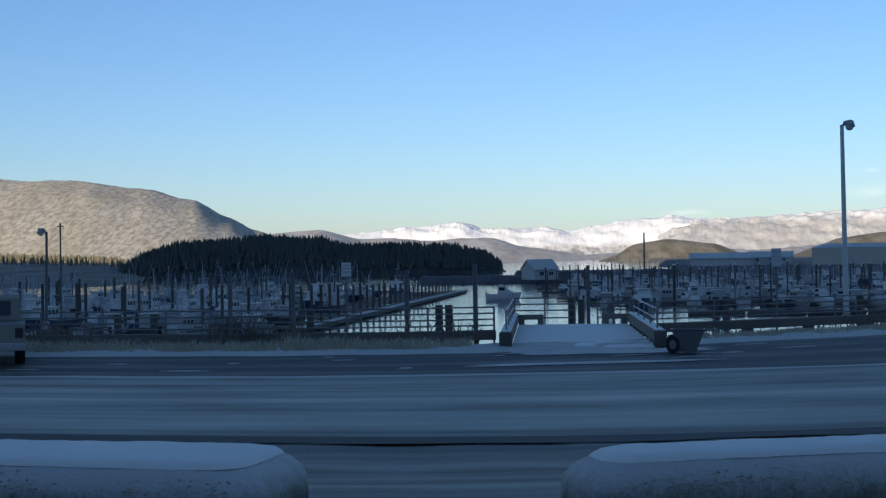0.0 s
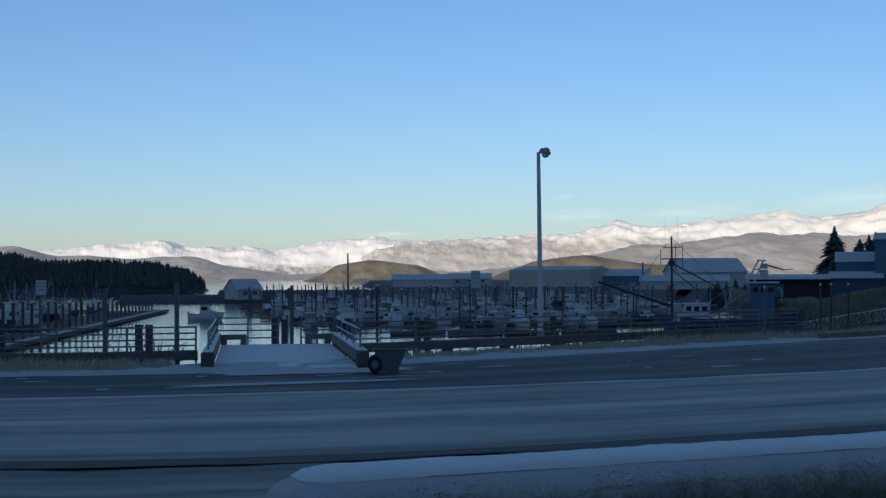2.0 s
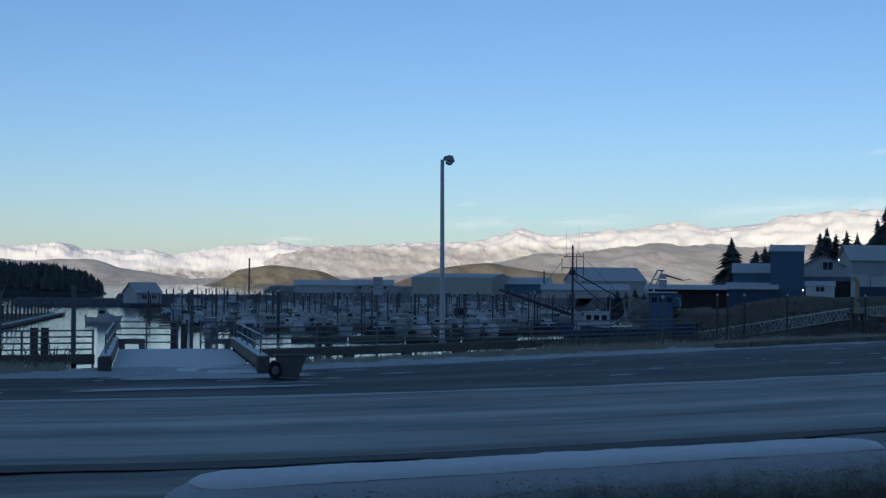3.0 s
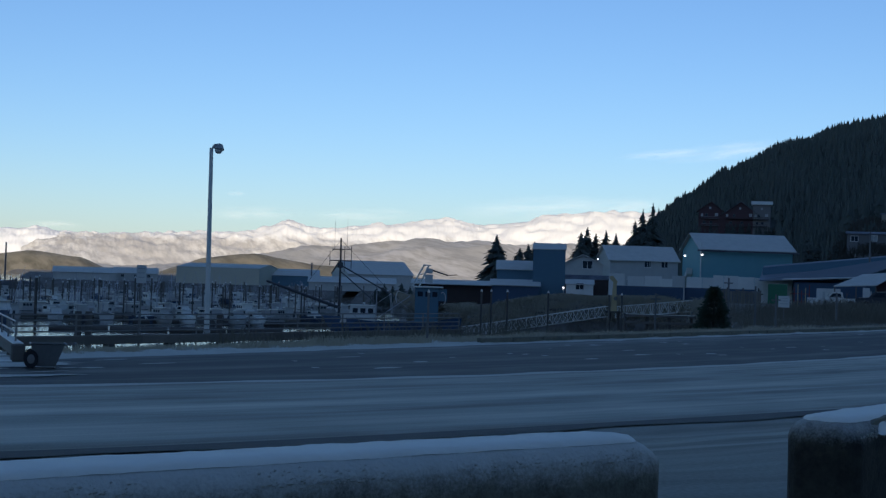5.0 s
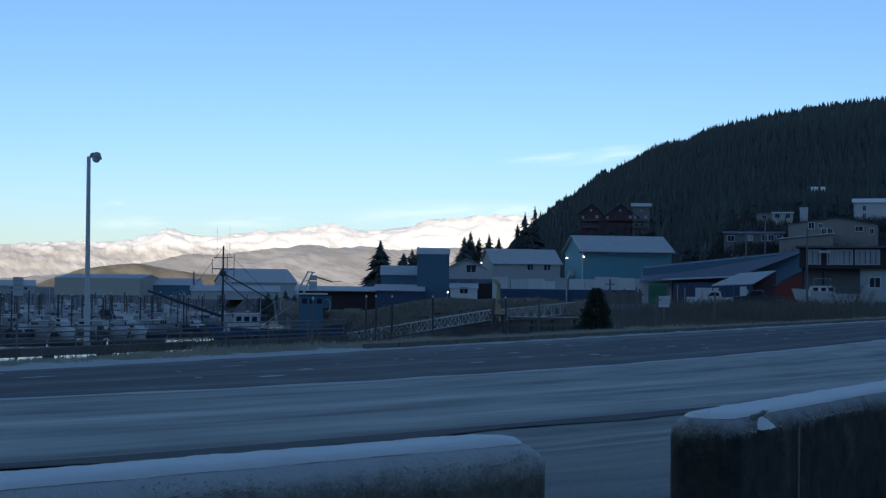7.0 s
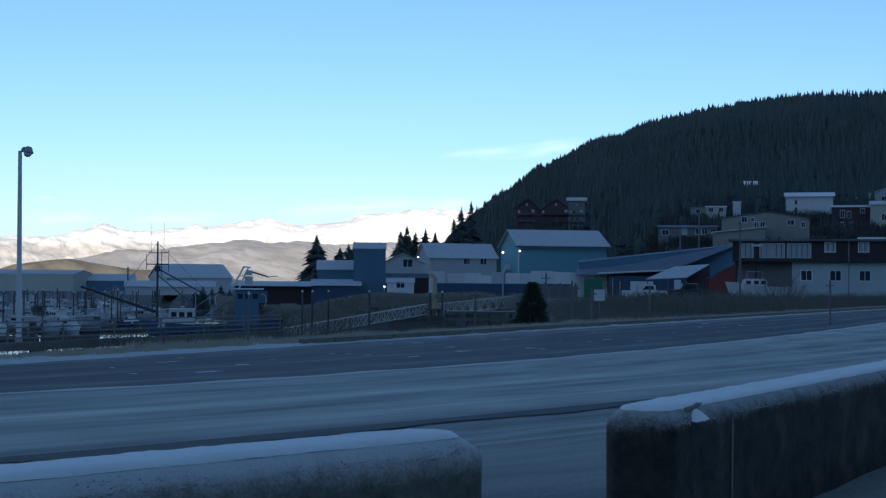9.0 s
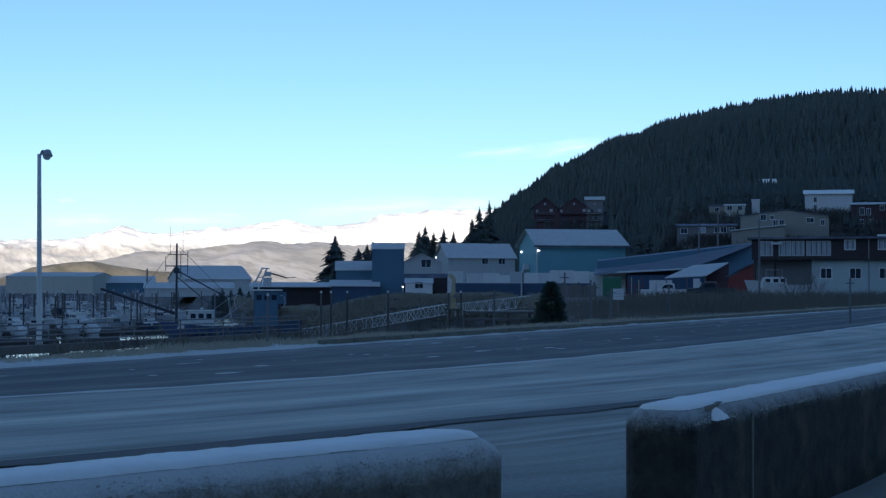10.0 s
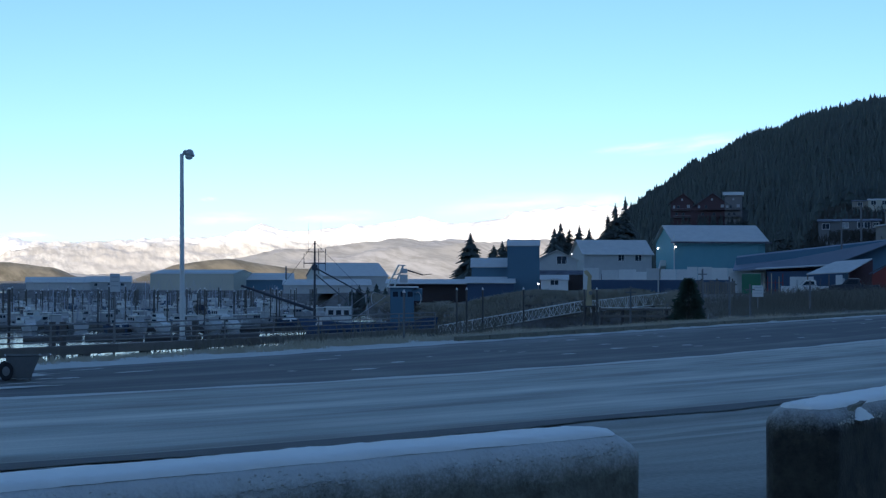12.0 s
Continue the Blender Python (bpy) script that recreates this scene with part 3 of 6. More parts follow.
massif("brown_ridge", [(-8, .9), (-5, 1.1), (-3.2, .72), (0, .62), (2, .66), (3.6, .3), (6, .0), (9, .12), (12, .1), (15, -.1)], 3150, 700, LOW_HILLS, "low frosted ridge across the sound", 0.08, 8, 0.006, 20, 0.3, 5)
massif("snow_dusted_hill", [(-34, 3.0), (-22, 3.2), (-17.4, 3.2), (-14.2, 3.12), (-12, 2.78), (-10, 2.38), (-8.7, 1.68), (-7.6, 1.15), (-6, .5), (-4, -.2)], 2700, 800, LEFT_HILL, "broad sunlit hill of snow-dusted forest", 0.08, 10, 0.006, 34, 0.3, 12)
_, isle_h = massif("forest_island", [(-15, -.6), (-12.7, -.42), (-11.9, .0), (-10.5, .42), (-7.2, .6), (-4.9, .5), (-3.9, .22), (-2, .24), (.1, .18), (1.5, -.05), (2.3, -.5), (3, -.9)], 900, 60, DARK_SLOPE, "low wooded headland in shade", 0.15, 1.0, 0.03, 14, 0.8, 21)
forest("headland_spruce_forest", isle_h, -12.9, 2.35, 0.25, 1.15, 2600, 4.5, 7.5, NEEDLES, "dense dark spruce forest on the headland", 5, 3, 5, ridge=900)
_, shore_h = massif("brown_shore_hill", [(-26, .2), (-20, .16), (-16, .1), (-13.6, .0), (-12.4, -.15), (-11.5, -.4), (-10.8, -.6)], 1450, 1030, DOME_MAT, "low brown wooded shore in shade", 0.1, 1.5, 0.02, 16, 0.8, 61)
forest("shore_hill_wood", shore_h, -20, -11.2, 0.55, 1.02, 1500, 3.5, 7.0, BROWN_WOOD, "bare brown wood on the shore hill", 15, 3, 5, ridge=700)
massif("brown_dome_hill", [(5.6, -.5), (6.9, -.05), (7.7, .38), (9, .58), (10.8, .38), (12, -.05), (13, -.4)], 2050, 160, DOME_MAT, "rounded brown hill in half shade", 0.1, 1.5, 0.02, 16, 0.8, 31)
massif("brown_round_hill", [(13.2, -.4), (14.6, .12), (15.7, .52), (17.7, .76), (19.2, .5), (20.4, .35), (23, .2), (26, -.3)], 2050, 190, DOME_MAT, "rounded brown hill behind the sheds", 0.1, 1.5, 0.02, 16, 0.8, 37)
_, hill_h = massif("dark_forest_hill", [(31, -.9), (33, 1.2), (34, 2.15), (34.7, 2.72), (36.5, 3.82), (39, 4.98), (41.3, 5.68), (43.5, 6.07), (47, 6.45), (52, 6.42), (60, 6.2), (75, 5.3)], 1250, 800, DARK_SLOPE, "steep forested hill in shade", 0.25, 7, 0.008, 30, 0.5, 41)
forest("hill_spruce_forest", hill_h, 32.0, 53.5, 0.06, 1.03, 23000, 6, 12, NEEDLES, "dense dark spruce forest covering the hill", 6, 3, 5, ridge=1300)
massif("ridge_behind_camera", [(110, 5), (128, 9), (150, 16), (166, 24), (176, 28.5), (196, 28.5), (208, 25), (227, 22.5), (242, 19), (254, 12), (272, 5)], 1200, 950, SNOWY_SLOPE, "steep snowy mountain that shades the town", 3.0, 20, 0.005, 12, 0.9, 51)


def town_trees(seed, count):
    rng2 = random.Random(seed)
    b = Build()
    for _ in range(count):
        az, d = rng2.uniform(36.5, 54), rng2.uniform(350, 560)
        if rng2.random() < 0.18:
            az, d = rng2.uniform(40.5, 54), rng2.uniform(288, 322)
        x, y = polar(az, d)
        h = rng2.uniform(1.5, 3.0) if d < 340 else rng2.uniform(5, 10) * (0.6 if az < 39 else 1)
        spruce_into(b, x, y, ground_z(x, y) - 0.2, h, h * rng2.uniform(0.18, 0.26), 6, 4, rng2)
    return solid("town_spruce_wood", b, NEEDLES, "dark spruce wood behind the houses", "forest", kind="stuff", fix=False)


town_trees(8, 1500)


def cloud(az, el, wide, high, tilt):
    """A thin far cloud: a gently arched sheet standing in the sky, sized in degrees."""
    d = 4600
    b = Build()
    n = 12
    for i in range(n + 1):
        for j in range(n + 1):
            u, v = 2 * i / n - 1, 2 * j / n - 1
            b.v.append((u, -0.15 * (1 - u * u), v))
    for i in range(n):
        for j in range(n):
            a = i * (n + 1) + j
            b.f.append((a, a + n + 1, a + n + 2, a + 1))
    x, y = polar(az, d)
    m = pose(x, y, EYE + d * math.tan(radians(el)), 0, 0, -az) @ pose(0, 0, 0, 0, -tilt, 0) @ Matrix.Diagonal((d * math.tan(radians(wide / 2)), 60, d * math.tan(radians(high * 0.7)), 1))
    ob = solid("cloud", b, CLOUD, "thin wisp of cloud over the mountains", "cloud", "clouds", "structure", m, fix=False)
    ob.visible_shadow = False
    return shade_smooth(ob)


for spec in ((36.4, 5.35, 6.2, 0.62, 7), (34.0, 5.2, 4.0, 0.35, 5), (16.9, 3.12, 1.1, 0.16, 0), (17.5, 2.35, 5.0, 0.5, 2), (22.0, 2.45, 5.0, 0.5, 3), (29.0, 2.9, 8.0, 0.9, 4), (32.5, 3.0, 5.0, 0.8, 3), (9.8, 1.6, 3.0, 0.3, 0)):
    cloud(*spec)

# ---- foreground blocks ----
def ring_points(x0, x1, y0, y1, inset, r, nx, ny, end=1.0):
    """Points round a rectangle with rounded corners, pulled in by inset."""
    x0, x1, y0, y1 = x0 + inset * end, x1 - inset * end, y0 + inset, y1 - inset
    pts = []
    for (ax, ay, bx, by, n) in ((x0, y0, x1, y0, nx), (x1, y0, x1, y1, ny), (x1, y1, x0, y1, nx), (x0, y1, x0, y0, ny)):
        for i in range(n):
            f = i / n
            x, y = lerp(ax, bx, f), lerp(ay, by, f)
            ex, ey = min(x - x0, x1 - x), min(y - y0, y1 - y)
            k = max(0.0, 1 - (ex + ey) / r) * r * 0.42
            x += k if x - x0 < x1 - x else -k
            y += k if y - y0 < y1 - y else -k
            pts.append((x, y))
    return pts


def ringed(layers, x0, x1, y0, y1, nx, ny, wobble, seed, ragged=0.0, close_bottom=True, end=1.0):
    """A solid lofted through rounded rings (inset, z), with a wavy skin."""
    b = Build()
    k = 2 * (nx + ny)
    for li, (inset, z) in enumerate(layers):
        for (x, y) in ring_points(x0, x1, y0, y1, inset, 0.09, nx, ny, end):
            q = noise.noise((x * 4 + seed, y * 4, z * 5)) * wobble + noise.noise((x * 17 + seed, y * 17, z * 17)) * wobble * 0.5
            cx, cy = x - (x0 + x1) / 2, y - (y0 + y1) / 2
            drop = 0.0
            if li == 0 and ragged:
                drop = ragged * (noise.noise((x * 3.1, y * 3.1, seed)) + 0.6 * noise.noise((x * 11, y * 11, seed)) + 0.5 * noise.noise((x * 37, y * 37, seed)))
            b.v.append((x + (q if abs(cx) > (x1 - x0) / 2 - 0.2 else 0), y + (q if cy > 0 else -q), z + drop + (q if li else 0)))
    for li in range(len(layers) - 1):
        for i in range(k):
            j = (i + 1) % k
            b.f.append((li * k + i, li * k + j, li * k + k + j, li * k + k + i))
    o = (len(layers) - 1) * k
    rows = [(o + i, o + nx + ny + nx - i) for i in range(1, nx)]
    # close the top with strips across the block
    seq = [(o, o + 2 * nx + ny)] + rows + [(o + nx, o + nx + ny)]
    for (a, c), (d, e) in zip(seq, seq[1:]):
        b.f.append((a, d, e, c))
    b.f.append(tuple([o + nx + i for i in range(ny + 1)]))
    b.f.append(tuple([o + 2 * nx + ny + i for i in range(ny)] + [o]))
    if close_bottom:
        b.f.append(tuple(reversed(range(k))))
    return b


def barrier(x, y, yaw, length, label, seed, w=0.66, end=1.0, skin_mat=FROSTED_BLOCK):
    """A weathered concrete block with chamfered upper edges under a snow cap; the origin lies below its far upper corner."""
    t = thing("concrete_barrier", pose(x, y, LOT - 0.1, 0, 0, yaw), label, "barrier", "barrier blocks")
    top, c = 1.0 - 0.02, 0.08
    x0, x1, y0, y1 = -c * end, length + c * end, -w + c, c
    nx = int(length * 40)
    skin = [(0, top - 0.115), (0.006, top - 0.092), (0.019, top - 0.064), (0.040, top - 0.034), (0.068, top - 0.010), (0.105, top)]
    shade_smooth(part("concrete_body", ringed([(0, 0), (0, 0.4), (0, 0.7)] + skin, x0, x1, y0, y1, nx, 22, 0.005, seed, end=end), skin_mat, t))
    cap = ringed([(0.062, top - 0.012), (0.070, top + 0.001), (0.080, top + 0.010), (0.105, top + 0.017), (0.15, top + 0.020)], x0, x1, y0, y1, nx * 2, 24, 0.006, seed, 0.004, False, end)
    shade_smooth(part("snow_cap", cap, SNOW, t, "thin frozen snow cap"))
    # chips of ice and grit along the worn front edge
    grit, rr = Build(), random.Random(seed)
    for _ in range(int(260 * length)):
        px = rr.uniform(0, length)
        if noise.noise((px * 1.7, seed, 2)) + rr.uniform(-.35, .35) < 0.0:
            continue
        f = rr.random() ** 2
        py, pz = y0 + 0.045 * f - 0.002, top - 0.094 + 0.055 * f + rr.gauss(0, 0.006)
        s = rr.uniform(0.003, 0.010)
        q = [rr.uniform(.6, 1.5) for _ in range(5)]
        grit.add([(px - s * q[0], py - s * .6, pz), (px + s * q[1], py - s * .6, pz + s * .2), (px, py + s, pz), (px, py - s * .2, pz + s * q[2] * .8), (px, py, pz - s * q[3] * .7)], [(0, 1, 3), (1, 2, 3), (2, 0, 3), (1, 0, 4), (2, 1, 4), (0, 2, 4)])
    tagged(part("ice_grit", grit, GRIT, t), "chips of ice and grit along the worn edge", kind="stuff")
    return t


lb = radians(-13.5)
barrier(-0.66 - 3.2 * math.cos(lb), 5.79 - 3.2 * math.sin(lb), -13.5, 3.2, "weathered concrete barrier block capped with snow", 3, 0.70, 1.3)
barrier(0.57, 5.595, 10.8, 3.35, "weathered concrete barrier block capped with snow", 7, 0.46, 1.6)
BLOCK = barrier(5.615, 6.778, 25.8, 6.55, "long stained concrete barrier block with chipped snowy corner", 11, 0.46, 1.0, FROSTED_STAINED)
chip, top = Build(), 0.98
for i in range(5):
    for j in range(9):
        u, v = j / 8, i / 4
        e = math.sin(u * math.pi) ** 0.6
        chip.v.append((0.28 + 0.27 * u, -0.402 + 0.085 * v - 0.006 * e, top - 0.092 + v * 0.09 * (0.75 + 0.25 * u) * e + 0.012 * noise.noise((u * 5, v * 5, 2)) + 0.014 * math.sin(v * math.pi) * e))
for i in range(4):
    for j in range(8):
        chip.f.append((i * 9 + j, i * 9 + j + 1, i * 9 + j + 10, i * 9 + j + 9))
shade_smooth(part("chip_snow", chip, SNOW, BLOCK, "snow lodged in the chipped corner"))
part("hollow", Build().prism([(0.26, top - 0.03), (0.36, top - 0.045), (0.50, top - 0.004), (0.54, top + 0.008), (0.44, top - 0.002), (0.32, top - 0.006)], -0.345, -0.30), CONCRETE, BLOCK, "dark broken hollow")
part("pale_seam", Build().prism([(0.94, 0.0), (0.99, 0.0), (0.975, 0.5), (0.99, top - 0.1), (0.95, top - 0.1), (0.955, 0.4)], -0.391, -0.383), CONCRETE, BLOCK, "pale vertical seam")


# ---- street things ----
def street_lamp(x, y, z, h, head_yaw, label, k=1.0):
    t = thing("street_lamp", pose(x, y, z, 0, 0, head_yaw), label, "lamp post", "street lamps")
    part("pole", Build().rod((0, 0, 0), (-0.06, 0, h), 0.11 if h > 7 else 0.07, 0.075 if h > 7 else 0.05, 14), GREY_POST if h < 7 else WHITE_PAINT, t)
    part("base", Build().turned([(0.2, 0), (0.2, 0.05), (0.15, 0.08), (0.15, 0.3), (0.12, 0.34)], 14), STEEL, t)
    part("arm", Build().rod((-0.06, 0, h - 0.15), (0.05, 0, h + 0.12), 0.045).rod((0.05, 0, h + 0.12), (0.3, 0, h + 0.14), 0.045), STEEL, t)
    head = Build().turned([(0.05, 0.30), (0.14, 0.27), (0.2, 0.16), (0.27, 0.05), (0.26, -0.02), (0.2, -0.03)], 18, pose(0.3, 0, h - 0.05, 0, 12, 0))
    part("lamp_head", head, STEEL, t, at=Matrix.Translation((0.05, 0, h)) @ Matrix.Scale(k, 4) @ Matrix.Translation((-0.05, 0, -h)))
    part("lens", Build().turned([(0.2, -0.03), (0.19, -0.12), (0.13, -0.2), (0.04, -0.23)], 16, pose(0.3, 0, h - 0.05, 0, 12, 0)), WHITE_PAINT, t, "clouded glass lens", at=Matrix.Translation((0.05, 0, h)) @ Matrix.Scale(k, 4) @ Matrix.Translation((-0.05, 0, -h)))
    return t


street_lamp(15.95, 56.0, 0.05, 7.75, 0, "tall pale steel street lamp with round head", 0.8)
xl, yl = polar(-15.72, 62)
street_lamp(xl, yl, 0, 4.1, 180, "short wooden pole with a small street lamp", 0.55)


def cart():
    """A two-wheeled dock cart with a deep tub."""
    t = thing("dock_cart", pose(6.72, 39.35, 0.03, 0, 0, -8) @ Matrix.Diagonal((0.70, 0.76, 0.92, 1)), "dark plastic dock cart with two wheels parked by the ramp", "cart")
    b = Build()
    for (z, sx, sy, f) in ((0.05, 0.38, 0.32, 0), (0.11, 0.43, 0.34, 0), (0.68, 0.62, 0.42, 0.1), (0.72, 0.68, 0.46, 0.1), (0.72, 0.62, 0.41, 0.1), (0.15, 0.40, 0.30, 0)):
        b.v += [(f - sx, -sy, z), (f + sx, -sy, z), (f + sx, sy, z), (f - sx, sy, z)]
    for k in range(5):
        for i in range(4):
            b.f.append((k * 4 + i, k * 4 + (i + 1) % 4, k * 4 + 4 + (i + 1) % 4, k * 4 + 4 + i))
    b.f += [(3, 2, 1, 0), (20, 21, 22, 23)]
    part("tub", b, DARK_PLASTIC, t)
    part("frost", Build().box(-0.36, 0.55, -0.34, 0.34, 0.52, 0.56), THIN_SNOW, t, "thin snow lying in the tub")
    for y in (-0.52, 0.52):
        w = Build().turned([(0.17, -0.04), (0.25, -0.05), (0.27, -0.02), (0.27, 0.02), (0.25, 0.05), (0.17, 0.04)], 20, pose(-0.52, y * 0.8, 0.27, 90, 0, 0))
        wheel = part("wheel", w, RUBBER, t)
        part("rim", Build().turned([(0.05, -0.055), (0.2, -0.03), (0.2, 0.03), (0.05, 0.055)], 16, pose(-0.52, y * 0.8, 0.27, 90, 0, 0)), PIPE, wheel, "dull metal rim")
    part("axle", Build().rod((-0.52, -0.42, 0.27), (-0.52, 0.42, 0.27), 0.02), PIPE, t)
    part("foot_rest", Build().rod((0.36, -0.2, 0.3), (0.4, -0.2, 0.0), 0.02).rod((0.36, 0.2, 0.3), (0.4, 0.2, 0.0), 0.02).rod((0.4, -0.2, 0.01), (0.4, 0.2, 0.01), 0.02), PIPE, t)
    part("handle", Build().rod((0.7, -0.4, 0.68), (1.15, -0.4, 0.72), 0.018).rod((0.7, 0.4, 0.68), (1.15, 0.4, 0.72), 0.018).rod((1.15, -0.4, 0.72), (1.15, 0.4, 0.72), 0.018), PIPE, t)
    return t


cart()


def pickup(m, label, body_mat, frosty=False):
    """A pickup truck; x runs from tail to nose."""
    t = thing("pickup_truck", m, label, "truck")
    w = 0.95
    low = [(0, .55), (0.05, .42), (.75, .42), (.8, .62), (.95, .78), (1.35, .78), (1.5, .62), (1.55, .42), (3.85, .42), (3.9, .62), (4.05, .78), (4.45, .78), (4.6, .62), (4.65, .42), (5.3, .45), (5.4, .6), (5.38, .98), (5.2, 1.06), (3.95, 1.16), (2.0, 1.16), (1.98, 1.1), (0, 1.1)]
    part("body", Build().prism(low, -w, w), body_mat, t)
    cab = [(1.95, 1.14), (2.05, 1.72), (2.2, 1.8), (3.2, 1.8), (3.38, 1.72), (4.0, 1.15)]
    part("cab", Build().prism(cab, -w + 0.12, w - 0.12), body_mat, t)
    for s in (-1, 1):
        y = s * (w - 0.11)
        part("side_window", Build().prism([(2.2, 1.2), (2.27, 1.66), (3.18, 1.66), (3.62, 1.2)], y, y + s * 0.012), GLASS, t)
    part("windscreen", Build().box(-0.02, 0.02, -0.7, 0.7, 0, 0.62, pose(3.93, 0, 1.2, 0, -42, 0)), GLASS, t)
    part("rear_window", Build().box(-0.02, 0.02, -0.6, 0.6, 0, 0.4, pose(1.97, 0, 1.26, 0, 9, 0)), GLASS, t)
    part("bed_opening", Build().box(0.12, 1.9, -w + 0.12, w - 0.12, 1.095, 1.108), DARK_PLASTIC, t)
    if frosty:
        part("roof_frost", Build().box(2.15, 3.25, -.78, .78, 1.795, 1.83, c=.02), SNOW, t, "frost on the cab roof")
        part("hood_frost", Build().prism([(4.05, 1.15), (5.15, 1.065), (5.15, 1.095), (4.05, 1.18)], -.85, .85), THIN_SNOW, t, "frost on the hood")
    part("rear_bumper", Build().box(-0.14, 0.06, -w, w, 0.42, 0.62, c=0.03), STEEL, t, "dull steel bumper")
    part("front_bumper", Build().box(5.36, 5.5, -w, w, 0.4, 0.62, c=0.03), STEEL, t)
    for s in (-1, 1):
        part("tail_light", Build().box(-0.02, 0.03, s * 0.8 - 0.1, s * 0.8 + 0.1, 0.75, 1.0, c=0.02), RED_PAINT, t, "red tail light")
        part("head_light", Build().box(5.36, 5.42, s * 0.7 - 0.14, s * 0.7 + 0.14, 0.76, 0.92, c=0.02), GLASS, t)
    for x in (1.15, 4.25):
        for s in (-1, 1):
            wh = part("wheel", Build().turned([(0.22, -0.12), (0.35, -0.13), (0.38, -0.08), (0.38, 0.08), (0.35, 0.13), (0.22, 0.12)], 20, pose(x, s * 0.82, 0.38, 90, 0, 0)), RUBBER, t)
            part("rim", Build().turned([(0.06, -0.13), (0.22, -0.11), (0.22, 0.11), (0.06, 0.13)], 14, pose(x, s * 0.82, 0.38, 90, 0, 0)), STEEL, wh)
    return t


pickup(pose(-12.15, 37.5, 0.03, 0, 0, 107) @ Matrix.Scale(1.04, 4), "pale dirty pickup truck parked on the road shoulder", TAN_PAINT)


# ---- ramp to the floats ----
def ramp():
    m = pose(4.15, 42.4, 0.0, 0, 0, -4)
    t = thing("dock_ramp", m, "snow-covered timber approach ramp with heavy kerb beams", "ramp")
    L, W = 13.5, 2.15
    part("deck", Build().box(-W, W, 0, L, -0.35, 0.03), TIMBER, t)
    b = Build()
    for i in range(31):
        for j in range(13):
            x, y = lerp(-W + 0.02, W - 0.02, j / 12), lerp(-0.3, L, i / 30)
            b.v.append((x, y, 0.07 + 0.02 * noise.noise((x * 1.5, y * 0.8, 4)) - (0.05 if i == 0 else 0)))
    for i in range(30):
        for j in range(12):
            a = i * 13 + j
            b.f.append((a, a + 1, a + 14, a + 13))
    shade_smooth(part("snow_cover", b, SNOW, t, "smooth trodden snow on the deck"))
    for s in (-1, 1):
        x = s * (W + 0.16)
        k = part("kerb_beam", Build().box(x - 0.17, x + 0.17, 0.0, L, 0.16, 0.5, c=0.03), TIMBER, t, "heavy squared timber kerb")
        part("beam_snow", Build().box(x - 0.15, x + 0.15, 0.02, L - 0.02, 0.5, 0.535, c=0.012), SNOW, k)
        for i in range(8):
            part("kerb_block", Build().box(x - 0.14, x + 0.14, 0.25 + i * 1.75, 0.55 + i * 1.75, 0.0, 0.17), TIMBER, t)
        part("beam_end", Build().box(x - 0.2, x + 0.2, -0.1, 0.12, 0.0, 0.5, c=0.05), CREOSOTE, t)
        for i in range(5):
            y = 1.0 + i * 2.8
            part("rail_post", Build().rod((x, y, 0.5), (x, y, 1.12), 0.03), PIPE, t)
        for z in (0.8, 1.12):
            part("hand_rail", Build().rod((x, 1.0, z), (x, 12.2, z), 0.028), STEEL, t)
        e = Build()
        xi = s * (W - 0.5)
        e.box(xi - 0.5, xi + 0.5, L - 0.1, L + 0.2, 0.26, 0.46, c=0.02).box(xi - 0.5, xi - 0.26, L - 0.1, L + 0.2, 0, 0.26).box(xi + 0.26, xi + 0.5, L - 0.1, L + 0.2, 0, 0.26)
        part("end_beam", e, TIMBER, t, "low timber stop at the ramp's end")
    for (a, c) in ((-2.3, 0.1), (1.0, 2.3)):
        for z in (0.3, 0.6, 0.85, 1.1):
            part("end_rail", Build().rod((a, L + 0.6, z), (c, L + 0.6, z), 0.028), PIPE, t)
        for x in (a, (a + c) / 2, c):
            part("end_rail_post", Build().rod((x, L + 0.6, -0.3), (x, L + 0.6, 1.12), 0.035), PIPE, t)
    for i in range(4):
        for s in (-1, 1):
            part("support_post", Build().rod((s * 1.9, 2.5 + i * 3.6, -10), (s * 1.9, 2.5 + i * 3.6, -0.3), 0.17, 0.17, 10), CREOSOTE, t)
    return t


ramp()


def waterfront_rail(x0, x1, off, z0, panels, label):
    """Pipe rails on posts over a heavy timber, along the bank."""
    t = thing("waterfront_railing", pose(0, 0, 0), label, "railing")
    xs = [lerp(x0, x1, i / panels) for i in range(panels + 1)]
    pt = [(x, verge_edge(x) + off, z0) for x in xs]
    for i, p in enumerate(pt):
        part("post", Build().rod((p[0], p[1], -0.6), (p[0], p[1], z0 + 1.12), 0.035, 0.035, 8), PIPE, t)
    for a, c in zip(pt, pt[1:]):
        for z in (0.5, 0.7, 0.9, 1.1):
            part("rail", Build().rod((a[0], a[1], z0 + z), (c[0], c[1], z0 + z), 0.03, 0.03, 6), PIPE, t)
        yaw = math.degrees(math.atan2(c[1] - a[1], c[0] - a[0]))
        L = math.hypot(c[0] - a[0], c[1] - a[1])
        part("bull_rail", Build().box(-0.03, L + 0.03, -0.16, 0.16, z0 + 0.04, z0 + 0.36, pose(a[0], a[1] - 0.25, 0, 0, 0, yaw), c=0.03), TIMBER, t, "heavy squared timber")
        part("bull_rail_block", Build().box(L / 2 - 0.16, L / 2 + 0.16, -0.15, 0.15, -6.0, z0 + 0.04, pose(a[0], a[1] - 0.25, 0, 0, 0, yaw)), CREOSOTE, t)
    return t


